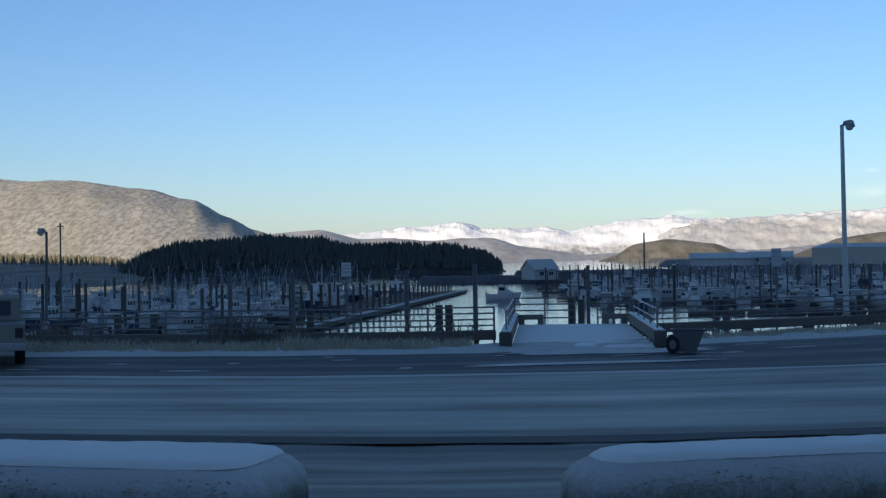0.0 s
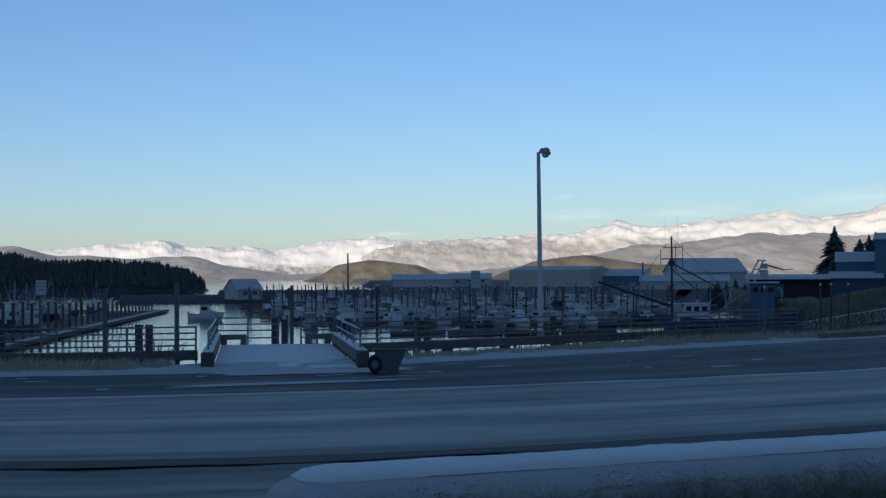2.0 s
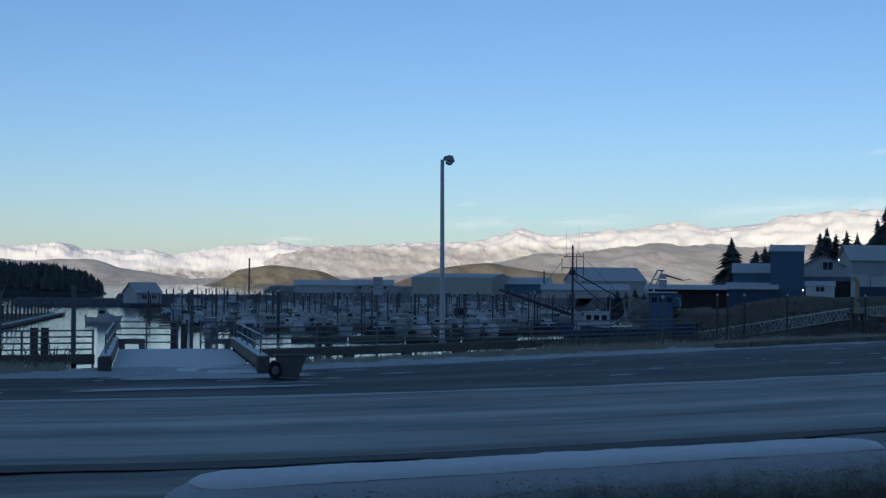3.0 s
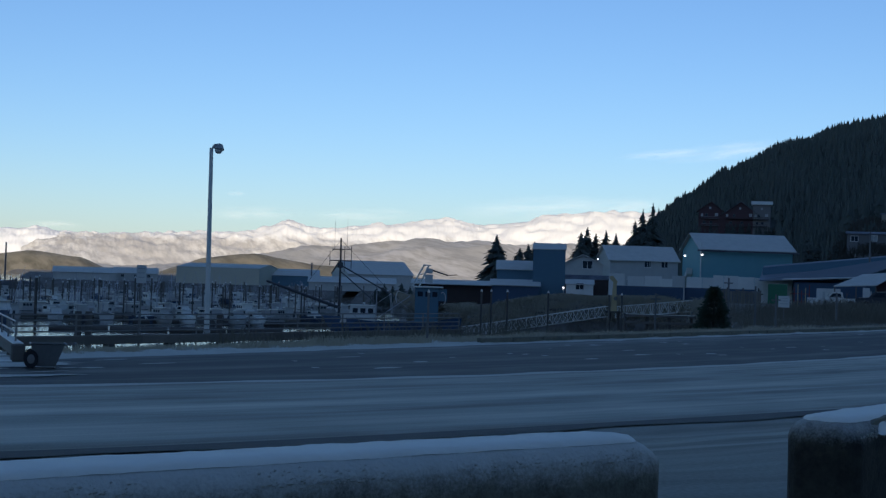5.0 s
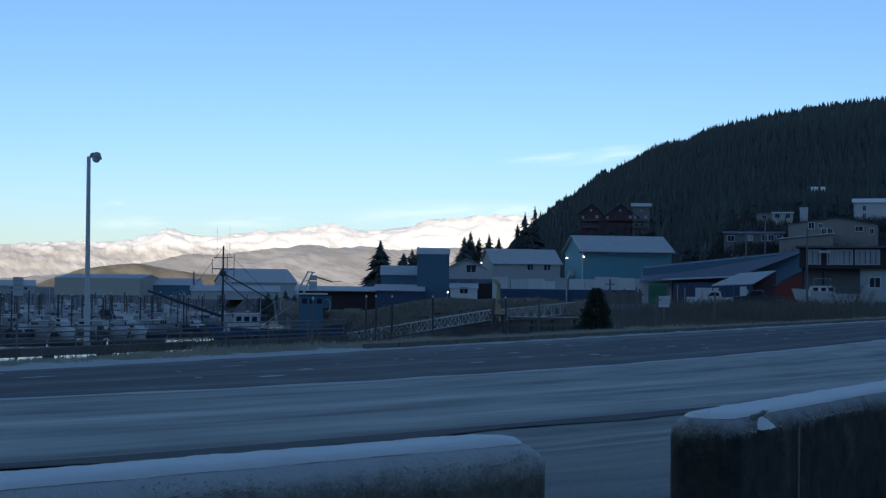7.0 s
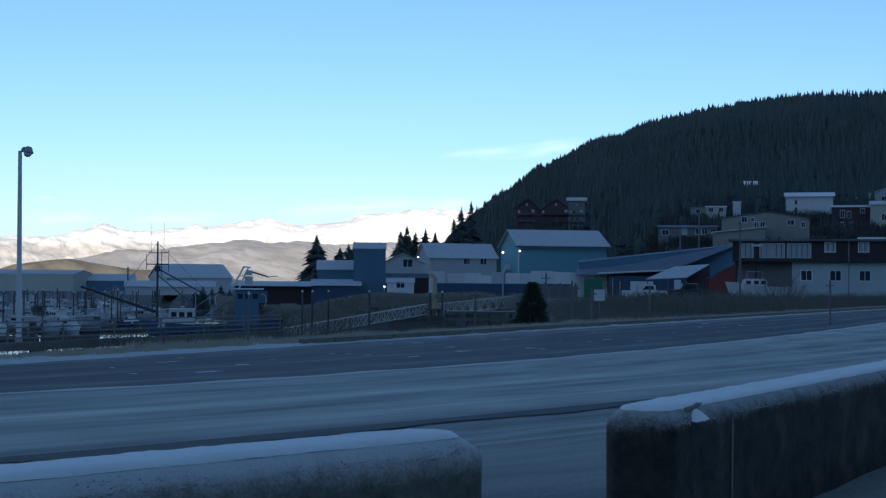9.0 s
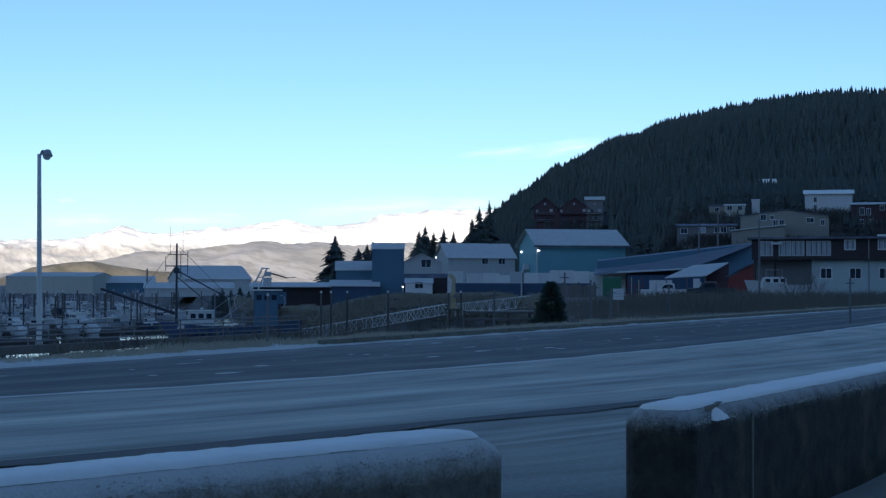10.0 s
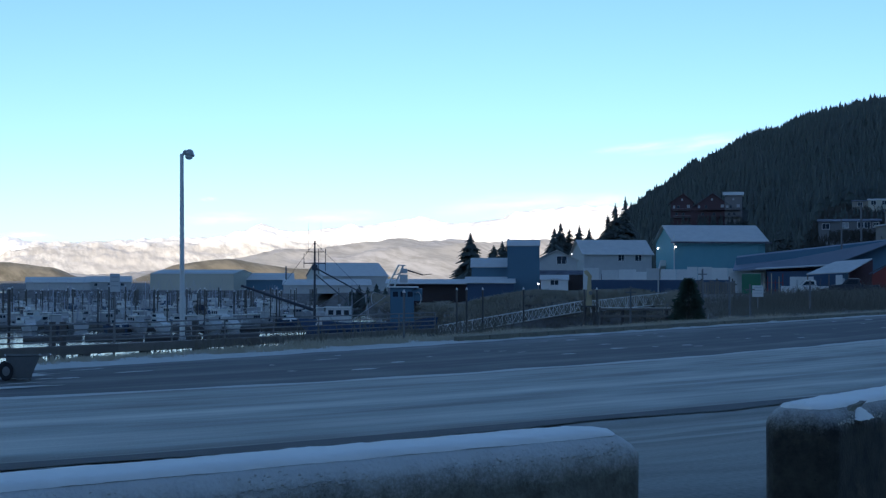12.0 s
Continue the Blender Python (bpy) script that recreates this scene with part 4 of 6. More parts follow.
waterfront_rail(-18, 1.65, 5.2, 0.02, 9, "dull pipe railing over a heavy timber along the bank")
waterfront_rail(7.2, 30, 6.2, 0.0, 9, "dull pipe railing over a heavy timber along the bank")


def post(x, y, z0, z1, r, mat, name, label, category, cap=False, group=""):
    t = thing(name, pose(x, y, z0), label, category, group)
    h = z1 - z0
    part("shaft", Build().rod((0, 0, 0), (0, 0, h), r, r * 0.92, 10), mat, t)
    if cap:
        part("cap", Build().turned([(r * 1.2, h), (r * 1.15, h + r * 0.6), (r * 0.5, h + r * 2.0), (0.02, h + r * 2.5)], 10), WHITE_PAINT, t, "white conical cap")
    return t


def at_el(d, el):
    return EYE + d * math.tan(radians(el))


# tall grey timber posts on the bank
for az, d, el in ((1.28, 46.5, -0.29), (-1.5, 50, -0.5), (-6.1, 50, -0.55), (-8.6, 50, -0.45), (5.84, 60, -0.43)):
    x, y = polar(az, d)
    post(x, y, -8, at_el(d, el), 0.085, GREY_POST, "timber_post", "tall weathered grey timber post on the bank", "post", group="bank posts")
# stout dark piles behind the railing
for az, d, el in ((-0.2, 53, -1.95), (.2, 53.5, -1.95), (5.15, 62, -1.75), (5.55, 62, -1.8), (-13, 52, -2.1), (-11.6, 54, -2.1), (-5.4, 54, -2.0), (10.9, 60, -1.75), (11.3, 60, -1.75), (16.4, 63, -1.7)):
    x, y = polar(az, d)
    post(x, y, -10, at_el(d, el), 0.155, CREOSOTE, "mooring_pile", "short stout creosoted mooring pile", "pile", group="mooring piles")


def sign(az, d, el0, el1, width, label, foot):
    x, y = polar(az, d)
    t = thing("sign_board", pose(x, y, foot, 0, 0, -az), label, "sign", "harbour signs")
    z0, z1 = at_el(d, el0) - foot, at_el(d, el1) - foot
    part("post", Build().rod((0, 0.06, 0), (0, 0.06, z1 - 0.1), 0.045), PIPE, t)
    bd = part("board", Build().box(-width / 2, width / 2, -0.02, 0.02, z0, z1, c=0.008), WHITE_PAINT, t, "faded white board")
    for k in range(3):
        zz = lerp(z1, z0, 0.2 + 0.24 * k)
        part("text_bar", Build().box(-width * 0.36, width * 0.36, -0.027, -0.02, zz - 0.02, zz + 0.03), GREY_PAINT, bd, "faint grey line of lettering")
    return t


sign(-3.93, 52, -0.74, -0.17, 0.36, "faded white sign board on a thin post", -1.0)
sign(13.27, 75, -0.58, 0.14, 0.5, "pale sign board on a post", -8)
post(*polar(24.76, 60), -1.2, at_el(60, -0.62), 0.055, GREY_POST, "timber_post", "grey timber post with a white cap behind the railing", "post", True, "bank posts")

sign(38.9, 120, -0.75, -0.3, 0.9, "square white board on a post in the brush", -0.2)

# ---- harbour ----
def facing(az, d, z, turn=0):
    """A pose at a bearing and distance whose -y side looks back at the street; turn swings it (degrees)."""
    x, y = polar(az, d)
    return pose(x, y, z, 0, 0, -az + turn)


def hull_build(L, B, H, bow=0.35):
    """A boat hull along x, stern at 0, with sheer, flare, bulwark and deck."""
    b = Build()
    n = 12
    for i in range(n + 1):
        f = i / n
        half = B / 2 * (0.86 + 0.14 * smooth(0, 0.4, f)) * (1 - smooth(0.62, 1.0, f) ** 1.3 * 0.97)
        sheer = H * (1 + bow * smooth(0.45, 1.0, f) + 0.06 * (1 - smooth(0, 0.3, f)))
        x = L * f
        over = 0.06 * L * smooth(0.8, 1, f)
        for (y, z, dx) in ((0, -0.5, -over), (half * 0.62, -0.35, -over * 0.7), (half * 0.93, 0.35 * H, 0), (half, sheer, over), (half * 0.93, sheer, over * 0.9), (half * 0.9, sheer - 0.35, over * 0.8), (0, sheer - 0.3, over * 0.8)):
            b.v.append((x + dx, y, z))
        for (y, z, dx) in ((half * 0.9, sheer - 0.35, over * 0.8), (half * 0.93, sheer, over * 0.9), (half, sheer, over), (half * 0.93, 0.35 * H, 0), (half * 0.62, -0.35, -over * 0.7)):
            b.v.append((x + dx, -y, z))
    k = 12
    for i in range(n):
        for j in range(k):
            b.f.append((i * k + j, (i + 1) * k + j, (i + 1) * k + (j + 1) % k, i * k + (j + 1) % k))
    b.f += [tuple(range(k)), tuple(reversed(range(n * k, n * k + k)))]
    return b


def fishing_boat(m, label, L, hull_mat, house_mat, aft=False, poles=True, mast_h=6.0, boom=True, trim=None):
    t = thing("fishing_boat", m, label, "boat", "moored boats")
    B, H = L * 0.29, L * 0.115
    hull = part("hull", hull_build(L, B, H), hull_mat, t)
    part("rub_rail", Build().box(0.1, L * 0.7, -B / 2 - 0.03, B / 2 + 0.03, H * 0.82, H * 0.92), trim or HULL_DARK, hull)
    x0 = L * (0.14 if aft else 0.5)
    x1 = x0 + L * 0.27
    w, hh = B * 0.33, L * 0.19
    z0 = H * 0.72
    body = [(x0, z0), (x0, z0 + hh * 0.97), (x1 - hh * 0.10, z0 + hh), (x1 - hh * 0.04, z0 + hh * 0.55), (x1 + hh * 0.35, z0 + hh * 0.5), (x1 + hh * 0.5, z0)]
    cab = part("wheelhouse", Build().prism(body, -w, w), house_mat, t)
    part("roof", Build().box(x0 - 0.15, x1 + 0.12, -w - 0.12, w + 0.12, z0 + hh, z0 + hh + 0.14, c=0.03), SNOW, cab, "frosty roof")
    for s in (-1, 1):
        for k in range(3):
            a = lerp(x0 + 0.15, x1 - 0.25, k / 3)
            part("side_window", Build().box(a, a + (x1 - x0) * 0.2, s * w - 0.012, s * w + 0.012, z0 + hh * 0.6, z0 + hh * 0.86), GLASS, cab)
    part("front_window", Build().box(-0.02, 0.02, -w * 0.85, w * 0.85, 0, hh * 0.3, pose(x1 - hh * 0.06, 0, z0 + hh * 0.6, 0, -8, 0)), GLASS, cab)
    xm = x0 - 0.25 if not aft else x1 + 0.5
    mast = part("mast", Build().rod((xm, 0, z0), (xm, 0, mast_h), 0.075, 0.05, 8).rod((xm, -0.7, mast_h * 0.8), (xm, 0.7, mast_h * 0.8), 0.04, 0.04, 6), RIG, t)
    part("antenna", Build().rod((x0 + 0.3, w * 0.5, z0 + hh), (x0 + 0.3, w * 0.5, mast_h * 1.02), 0.02, 0.012, 5).rod((x0 + 0.7, -w * 0.5, z0 + hh), (x0 + 0.7, -w * 0.5, mast_h * 0.9), 0.02, 0.012, 5), RIG, t)
    part("rigging_frame", Build().rod((x0 - L * .2, -w, z0), (x0 - L * .16, -w * .8, z0 + hh * 1.7), .05, .05, 6).rod((x0 - L * .2, w, z0), (x0 - L * .16, w * .8, z0 + hh * 1.7), .05, .05, 6).rod((x0 - L * .16, -w * 1.3, z0 + hh * 1.7), (x0 - L * .16, w * 1.3, z0 + hh * 1.7), .05, .05, 6).rod((x0 - L * .16, -w * .8, z0 + hh * 1.7), (x0 + .4, -w * .6, z0 + hh), .035, .035, 5), ALUMINIUM, t)
    part("radar", Build().turned([(0.05, 0), (0.28, 0.02), (0.3, 0.12), (0.2, 0.2), (0.05, 0.22)], 10, pose(x0 + L * 0.12, 0, z0 + hh + 0.35)).rod((x0 + L * 0.12, 0, z0 + hh), (x0 + L * 0.12, 0, z0 + hh + 0.36), 0.05), WHITE_PAINT, t)
    if boom:
        e = -1 if not aft else 1
        part("boom", Build().rod((xm, 0, z0 + 0.9), (xm + e * L * 0.36, 0, mast_h * 0.72), 0.06, 0.045, 7).rod((xm, 0, mast_h * 0.97), (xm + e * L * 0.36, 0, mast_h * 0.72), 0.015, 0.015, 4), RIG, mast)
    if poles:
        for s in (-1, 1):
            part("trolling_pole", Build().rod((xm + 0.2, s * B * 0.45, H), (xm + (0.1 if L > 12 else -2.6), s * B * (0.75 if L < 12 else 1.2), mast_h * (1.0 if L < 12 else 1.12)), 0.05, 0.025, 6), RIG, t)
    part("stay", Build().rod((xm, 0, mast_h * 0.96), (L * 1.0, 0, H * 1.5), 0.014, 0.014, 4).rod((xm, 0, mast_h * 0.96), (0.2, 0, H * 1.3), 0.014, 0.014, 4), RIG, t)
    if aft:
        part("bow_rail", Build().rod((L * 0.6, B * 0.4, H * 1.6), (L, 0, H * 1.95), 0.025).rod((L * 0.6, -B * 0.4, H * 1.6), (L, 0, H * 1.95), 0.025), STEEL, t)
    else:
        part("net_drum", Build().turned([(0.55, -0.6), (0.55, -0.52), (0.25, -0.5), (0.25, 0.5), (0.55, 0.52), (0.55, 0.6)], 14, pose(L * 0.2, 0, H + 0.25, 90, 0, 0)), ALUMINIUM, t)
    return t


def skiff(m, label, L, hull_mat, house_mat):
    t = thing("motor_boat", m, label, "boat", "moored boats")
    B, H = L * 0.34, L * 0.13
    part("hull", hull_build(L, B, H, 0.3), hull_mat, t)
    z0 = H * 0.75
    cab = part("cabin", Build().prism([(L * 0.34, z0), (L * 0.36, z0 + L * 0.2), (L * 0.58, z0 + L * 0.2), (L * 0.66, z0 + L * 0.11), (L * 0.82, z0 + L * 0.08), (L * 0.86, z0)], -B * 0.34, B * 0.34), house_mat, t)
    for s in (-1, 1):
        part("side_window", Build().box(L * 0.39, L * 0.57, s * B * 0.34 - 0.01, s * B * 0.34 + 0.01, z0 + L * 0.11, z0 + L * 0.175), GLASS, cab)
    part("windscreen", Build().box(-0.02, 0.02, -B * 0.3, B * 0.3, 0, L * 0.1, pose(L * 0.645, 0, z0 + L * 0.11, 0, -42, 0)), GLASS, cab)
    part("roof", Build().box(L * 0.33, L * 0.6, -B * 0.37, B * 0.37, z0 + L * 0.2, z0 + L * 0.215), THIN_SNOW, cab)
    part("outboard", Build().box(-0.35, 0.02, -0.2, 0.2, H * 0.6, H * 1.35, c=0.05).box(-0.2, -0.05, -0.08, 0.08, -0.4, H * 0.6), HULL_DARK, t, "dark outboard motor")
    part("bow_rail", Build().rod((L * 0.62, B * 0.42, H + 0.5), (L * 1.02, 0, H * 1.4 + 0.4), 0.02).rod((L * 0.62, -B * 0.42, H + 0.5), (L * 1.02, 0, H * 1.4 + 0.4), 0.02), STEEL, t)
    part("antenna", Build().rod((L * 0.45, 0.3, z0 + L * 0.2), (L * 0.42, 0.3, z0 + L * 0.2 + 2.4), 0.018, 0.01, 5), RIG, t)
    return t


PROTOS = []


def proto(fn, *a, **k):
    PROTOS.append((fn, a, k, []))
    return len(PROTOS) - 1


def place(i, m):
    """The first use builds the boat, later ones copy it."""
    fn, a, k, made = PROTOS[i]
    if not made:
        made.append(fn(m, *a, **k))
        return made[0]
    return copy_thing(made[0], m)


P_TROLL = [proto(fishing_boat, "white wooden fishing boat with trolling poles moored at a float", 11.5, HULL_WHITE, WHITE_PAINT, False, True, 7.6),
           proto(fishing_boat, "blue-hulled fishing boat with pale wheelhouse moored at a float", 12.5, HULL_BLUE, WHITE_PAINT, False, True, 8.6),
           proto(fishing_boat, "dark-hulled fishing boat with rigging moored at a float", 10.5, HULL_DARK, GREY_PAINT, True, False, 7.4),
           proto(fishing_boat, "aluminium gillnet boat with a net drum moored at a float", 9.8, ALUMINIUM, ALUMINIUM, False, False, 6.0, False)]
P_SKIFF = [proto(skiff, "small white cabin motor boat moored at a float", 7.5, HULL_WHITE, WHITE_PAINT),
           proto(skiff, "small aluminium cabin motor boat moored at a float", 8.2, ALUMINIUM, GREY_PAINT),
           proto(skiff, "small blue-hulled cabin motor boat moored at a float", 7.0, HULL_BLUE, WHITE_PAINT)]


def float_dock(x0, y0, x1, y1, width, label, fingers=0, side=1, flen=10):
    L = math.hypot(x1 - x0, y1 - y0)
    t = thing("float_dock", pose(x0, y0, WATER, 0, 0, math.degrees(math.atan2(y1 - y0, x1 - x0))), label, "dock", "float docks")
    part("deck", Build().box(0, L, -width / 2, width / 2, 0.12, 0.5), TIMBER, t)
    part("deck_snow", Build().box(0.05, L - 0.05, -width / 2 + 0.05, width / 2 - 0.05, 0.5, 0.54), THIN_SNOW, t, "thin snow on the planks")
    for s in (-1, 1):
        part("bull_rail", Build().box(0, L, s * width / 2 - 0.12, s * width / 2 + 0.12, 0.55, 0.75), TIMBER, t)
    for k in range(fingers):
        u = L * (k + 0.5) / fingers
        fg = part("finger", Build().box(u - 0.5, u + 0.5, width / 2 if side > 0 else -width / 2 - flen, width / 2 + flen if side > 0 else -width / 2, 0.12, 0.46), TIMBER, t)
        part("finger_snow", Build().box(u - 0.45, u + 0.45, width / 2 + 0.1 if side > 0 else -width / 2 - flen + .1, width / 2 + flen - .1 if side > 0 else -width / 2 - .1, 0.46, 0.5), THIN_SNOW, fg)
    return t


PILE_PROTO = {}


def harbour_pile(x, y, top, r=0.16, cap=False):
    top = round(top * 2) / 2
    key = (top, cap)
    if key in PILE_PROTO:
        return copy_thing(PILE_PROTO[key], pose(x, y, WATER - 3))
    t = post(x, y, WATER - 3, top, r, CREOSOTE, "harbour_pile", "dark creosoted pile with a white conical cap standing in the water" if cap else "dark creosoted pile standing in the water", "pile", cap, "harbour piles")
    PILE_PROTO[key] = t
    return t


rng = random.Random(17)
# the outer float along the channel, with its row of piles and the fleet moored inside it
float_dock(-19.4, 189, 5.0, 385, 3.0, "long snowy float dock along the channel", 14, 1, 13)
for i in range(30):
    f = i / 29
    harbour_pile(lerp(-18.5, 4.0, f) - 2.0, lerp(189, 383, f), at_el(lerp(189, 383, f), -1.06), 0.24)
for row, (d0, a0, a1, n) in enumerate(((190, -18, -6.3, 9), (215, -18, -5.6, 12), (245, -18, -4.6, 15), (280, -18, -3.6, 16), (325, -18, -2.4, 17), (380, -17, -1.2, 16))):
    for k in range(n):
        az = lerp(a0, a1, (k + rng.uniform(0.2, 0.8)) / n)
        x, y = polar(az, d0 + rng.uniform(-5, 5))
        kind = P_TROLL[rng.choice((0, 0, 1, 2, 3))] if rng.random() < 0.72 else P_SKIFF[rng.randrange(3)]
        place(kind, pose(x, y, WATER, 0, rng.uniform(-1, 1), rng.choice((75, -105)) + rng.uniform(-22, 22)))
    x0, y0 = polar(a0 - 2, d0 + 8)
    x1, y1 = polar(a1 - 0.5, d0 + 8)
    float_dock(x0, y0, x1, y1, 2.0, "snowy float dock between moored boats")
    for k in range(9):
        f = (k + rng.random()) / 9
        harbour_pile(lerp(x0, x1, f), lerp(y0, y1, f) - 1.3, rng.choice((-1, 0, 0)), 0.22)
# the wide basin beyond the ramp, with finger floats and small boats
for row, (d0, a0, a1, n) in enumerate(((268, 6.4, 19, 13), (300, 5.2, 20.3, 19), (340, 4.6, 21, 22), (385, 4.4, 21.5, 23), (440, 4.6, 21, 23), (505, 5.0, 20, 20))):
    for k in range(n):
        az = lerp(a0, a1, (k + rng.uniform(0.15, 0.85)) / n)
        x, y = polar(az, d0 + rng.uniform(-3, 3))
        kind = P_TROLL[rng.choice((0, 1, 2, 3, 3))] if rng.random() < 0.42 else P_SKIFF[rng.randrange(3)]
        place(kind, pose(x, y, WATER, 0, rng.uniform(-1, 1), rng.choice((95, -85)) + rng.uniform(-15, 15)))
    x0, y0 = polar(a0 - 0.6, d0 + 9)
    x1, y1 = polar(a1 + 0.6, d0 + 9)
    float_dock(x0, y0, x1, y1, 2.2, "snowy float dock between moored boats")
    for k in range(n + 3):
        f = (k + rng.random()) / (n + 3)
        harbour_pile(lerp(x0, x1, f), lerp(y0, y1, f) - 1.4, at_el(d0, -0.52) + rng.choice((-0.6, 0, 0, 0.5)), 0.15, cap=rng.random() < 0.75)
for row, (d0, a0, a1, n) in enumerate(((284, 7.0, 19.5, 9), (320, 5.6, 20, 11), (362, 5.0, 20.5, 12), (412, 5.0, 20.5, 12), (470, 5.2, 20, 12))):
    for k in range(n):
        x, y = polar(lerp(a0, a1, (k + rng.uniform(0.1, 0.9)) / n), d0 + rng.uniform(-4, 4))
        place(P_SKIFF[rng.randrange(3)] if rng.random() < 0.75 else P_TROLL[3], pose(x, y, WATER, 0, rng.uniform(-1, 1), rng.uniform(0, 360)))
for az, d in ((26.9, 205), (27.3, 208), (27.95, 208), (29.6, 212), (32.05, 216), (32.55, 214)):
    x, y = polar(az, d)
    harbour_pile(x, y, 1, 0.22, True)
# dark log booms close to the bank
for az0, az1, d0, d1 in ((9.8, 19.0, 226, 230), (9.4, 13.4, 284, 287), (13, 21, 262, 266)):
    x0, y0 = polar(az0, d0)
    x1, y1 = polar(az1, d1)
    lb2 = thing("log_boom", pose(x0, y0, WATER), "dark floating log boom beside the bank", "log boom", "log booms")
    for k in range(4):
        a, c = k / 4, (k + 0.96) / 4
        part("log", Build().rod(((x1 - x0) * a, (y1 - y0) * a, 0.2), ((x1 - x0) * c, (y1 - y0) * c, 0.22), 0.6, 0.5, 10), CREOSOTE, lb2)

# a motor boat leaving along the channel
skiff(pose(*polar(1.75, 313), WATER, 0, 0, -12) @ Matrix.Diagonal((0.8, 0.9, 1.15, 1)), "pale cabin motor boat out in the channel", 9.2, HULL_WHITE, WHITE_PAINT)

# the blue seiner by the bank
SEINER = fishing_boat(pose(*polar(24.5, 248), WATER, 0, 0, 152), "blue-hulled seiner with a tall black mast by the bank", 16.5, HULL_BLUE, WHITE_PAINT, False, False, 9.0, True)
xs, ys = polar(21.15, 252)
RIG_AT = SEINER.matrix_basis.inverted() @ pose(xs, ys, WATER + 2.0, 0, 0, -21)
mh = at_el(252, 1.48) - WATER - 2.0
part("main_mast", Build().rod((0, 0, 0), (0, 0, mh), 0.24, 0.14, 10), HULL_DARK, SEINER, "tall black mast", at=RIG_AT)
part("crosstree", Build().rod((-1.9, 0, mh * 0.72), (1.9, 0, mh * 0.72), 0.09).rod((-1.6, 0, mh * 0.86), (1.6, 0, mh * 0.86), 0.07).rod((-1.9, 0, mh * 0.66), (-1.9, 0, mh * 0.84), 0.06).rod((1.9, 0, mh * 0.62), (1.9, 0, mh * 0.9), 0.06).rod((0.7, 0, mh * 0.58), (0.7, 0, mh * 0.9), 0.06), HULL_DARK, SEINER, at=RIG_AT)
part("long_boom", Build().rod((-0.2, 0, 2.0), (-13.0, 1.0, 6.3), 0.3, 0.2, 8), HULL_DARK, SEINER, "long dark boom", at=RIG_AT)
part("stay_pole", Build().rod((0.2, 0, mh * 0.66), (9.5, 0, 4.4), 0.15, 0.13, 6).rod((0.2, 0, mh * 0.58), (6.5, 0, 3.0), 0.11, 0.11, 6), HULL_DARK, SEINER, at=RIG_AT)
part("wire_stay", Build().rod((0, 0, mh * 0.98), (10, 0, 4.0), 0.03, 0.03, 4).rod((0, 0, mh * 0.98), (-7.4, 0, 4.0), 0.03, 0.03, 4).rod((-1.1, 0, mh * .86), (-1.1, 0, mh * 1.22), 0.03, 0.015, 4).rod((1.1, 0, mh * .86), (1.1, 0, mh * 1.25), 0.03, 0.015, 4), HULL_DARK, SEINER, at=RIG_AT)
part("spreader_block", Build().box(-0.5, 0.5, -0.3, 0.3, mh * 0.63, mh * 0.70, c=0.08), HULL_DARK, SEINER, at=RIG_AT)
# a small workboat with a white frame
def wz(el):
    return at_el(222, el) - WATER


wbt = thing("workboat", facing(24.7, 222, WATER), "small blue workboat with a white lifting frame", "boat")
part("hull", hull_build(10.0, 3.6, 2.6), HULL_BLUE, wbt, at=pose(-5.0, 1.0, 0))
part("wheelhouse", Build().box(-1.9, 1.8, -.6, 2.4, 2.0, wz(-.42), c=.06), BLUE_PAINT, wbt)
part("roof", Build().box(-2.2, 2.5, -.9, 2.7, wz(-.42), wz(-.36), c=.05), SNOW, wbt, "snowy roof")
for wx0 in (-1.5, -.3, .8):
    part("window", Build().box(wx0, wx0 + .8, -.62, -.59, wz(-.78), wz(-.58)), GLASS, wbt)
part("side_shelter", Build().box(1.8, 3.1, -.4, 1.8, wz(-.95), wz(-.46), c=.05), BLUE_PAINT, wbt)
part("lifting_frame", Build().rod((-2.4, -.3, wz(-.38)), (-.6, -.3, wz(.5)), .12).rod((-1.3, -.3, wz(-.38)), (.1, -.3, wz(.48)), .12).rod((-.8, -.3, wz(.5)), (.5, -.3, wz(.48)), .1).rod((-2.1, -.3, wz(-.2)), (-.9, -.3, wz(-.1)), .07).rod((-1.5, -.3, wz(.1)), (-.5, -.3, wz(.15)), .07), WHITE_PAINT, wbt, "white tubular frame")
part("white_board", Build().box(-.45, .8, -.55, -.47, wz(-.22), wz(.12), c=.03).box(-.3, .75, -.55, -.47, wz(.16), wz(.36), c=.03), WHITE_PAINT, wbt, "white boards on the frame")
part("boom", Build().rod((.6, -.3, wz(.3)), (3.2, -.3, wz(.1)), .12, .1).rod((3.2, -.3, wz(.1)), (4.6, -.3, wz(.14)), .05), HULL_DARK, wbt, "dark boom")
for sx in (-1, 1):
    hp = [(3.4 * sx - 1.0 + math.cos(radians(t_)) * .5 * sx, wz(-.85) + math.sin(radians(t_)) * 1.0) for t_ in range(-70, 121, 19)]
    hb_ = Build()
    for (xa, za), (xb, zb) in zip(hp, hp[1:]):
        hb_.rod((xa, -.5, za), (xb, -.5, zb), .06, .06, 6)
    part("hose", hb_, WHITE_PAINT, wbt, "pale bent hose")


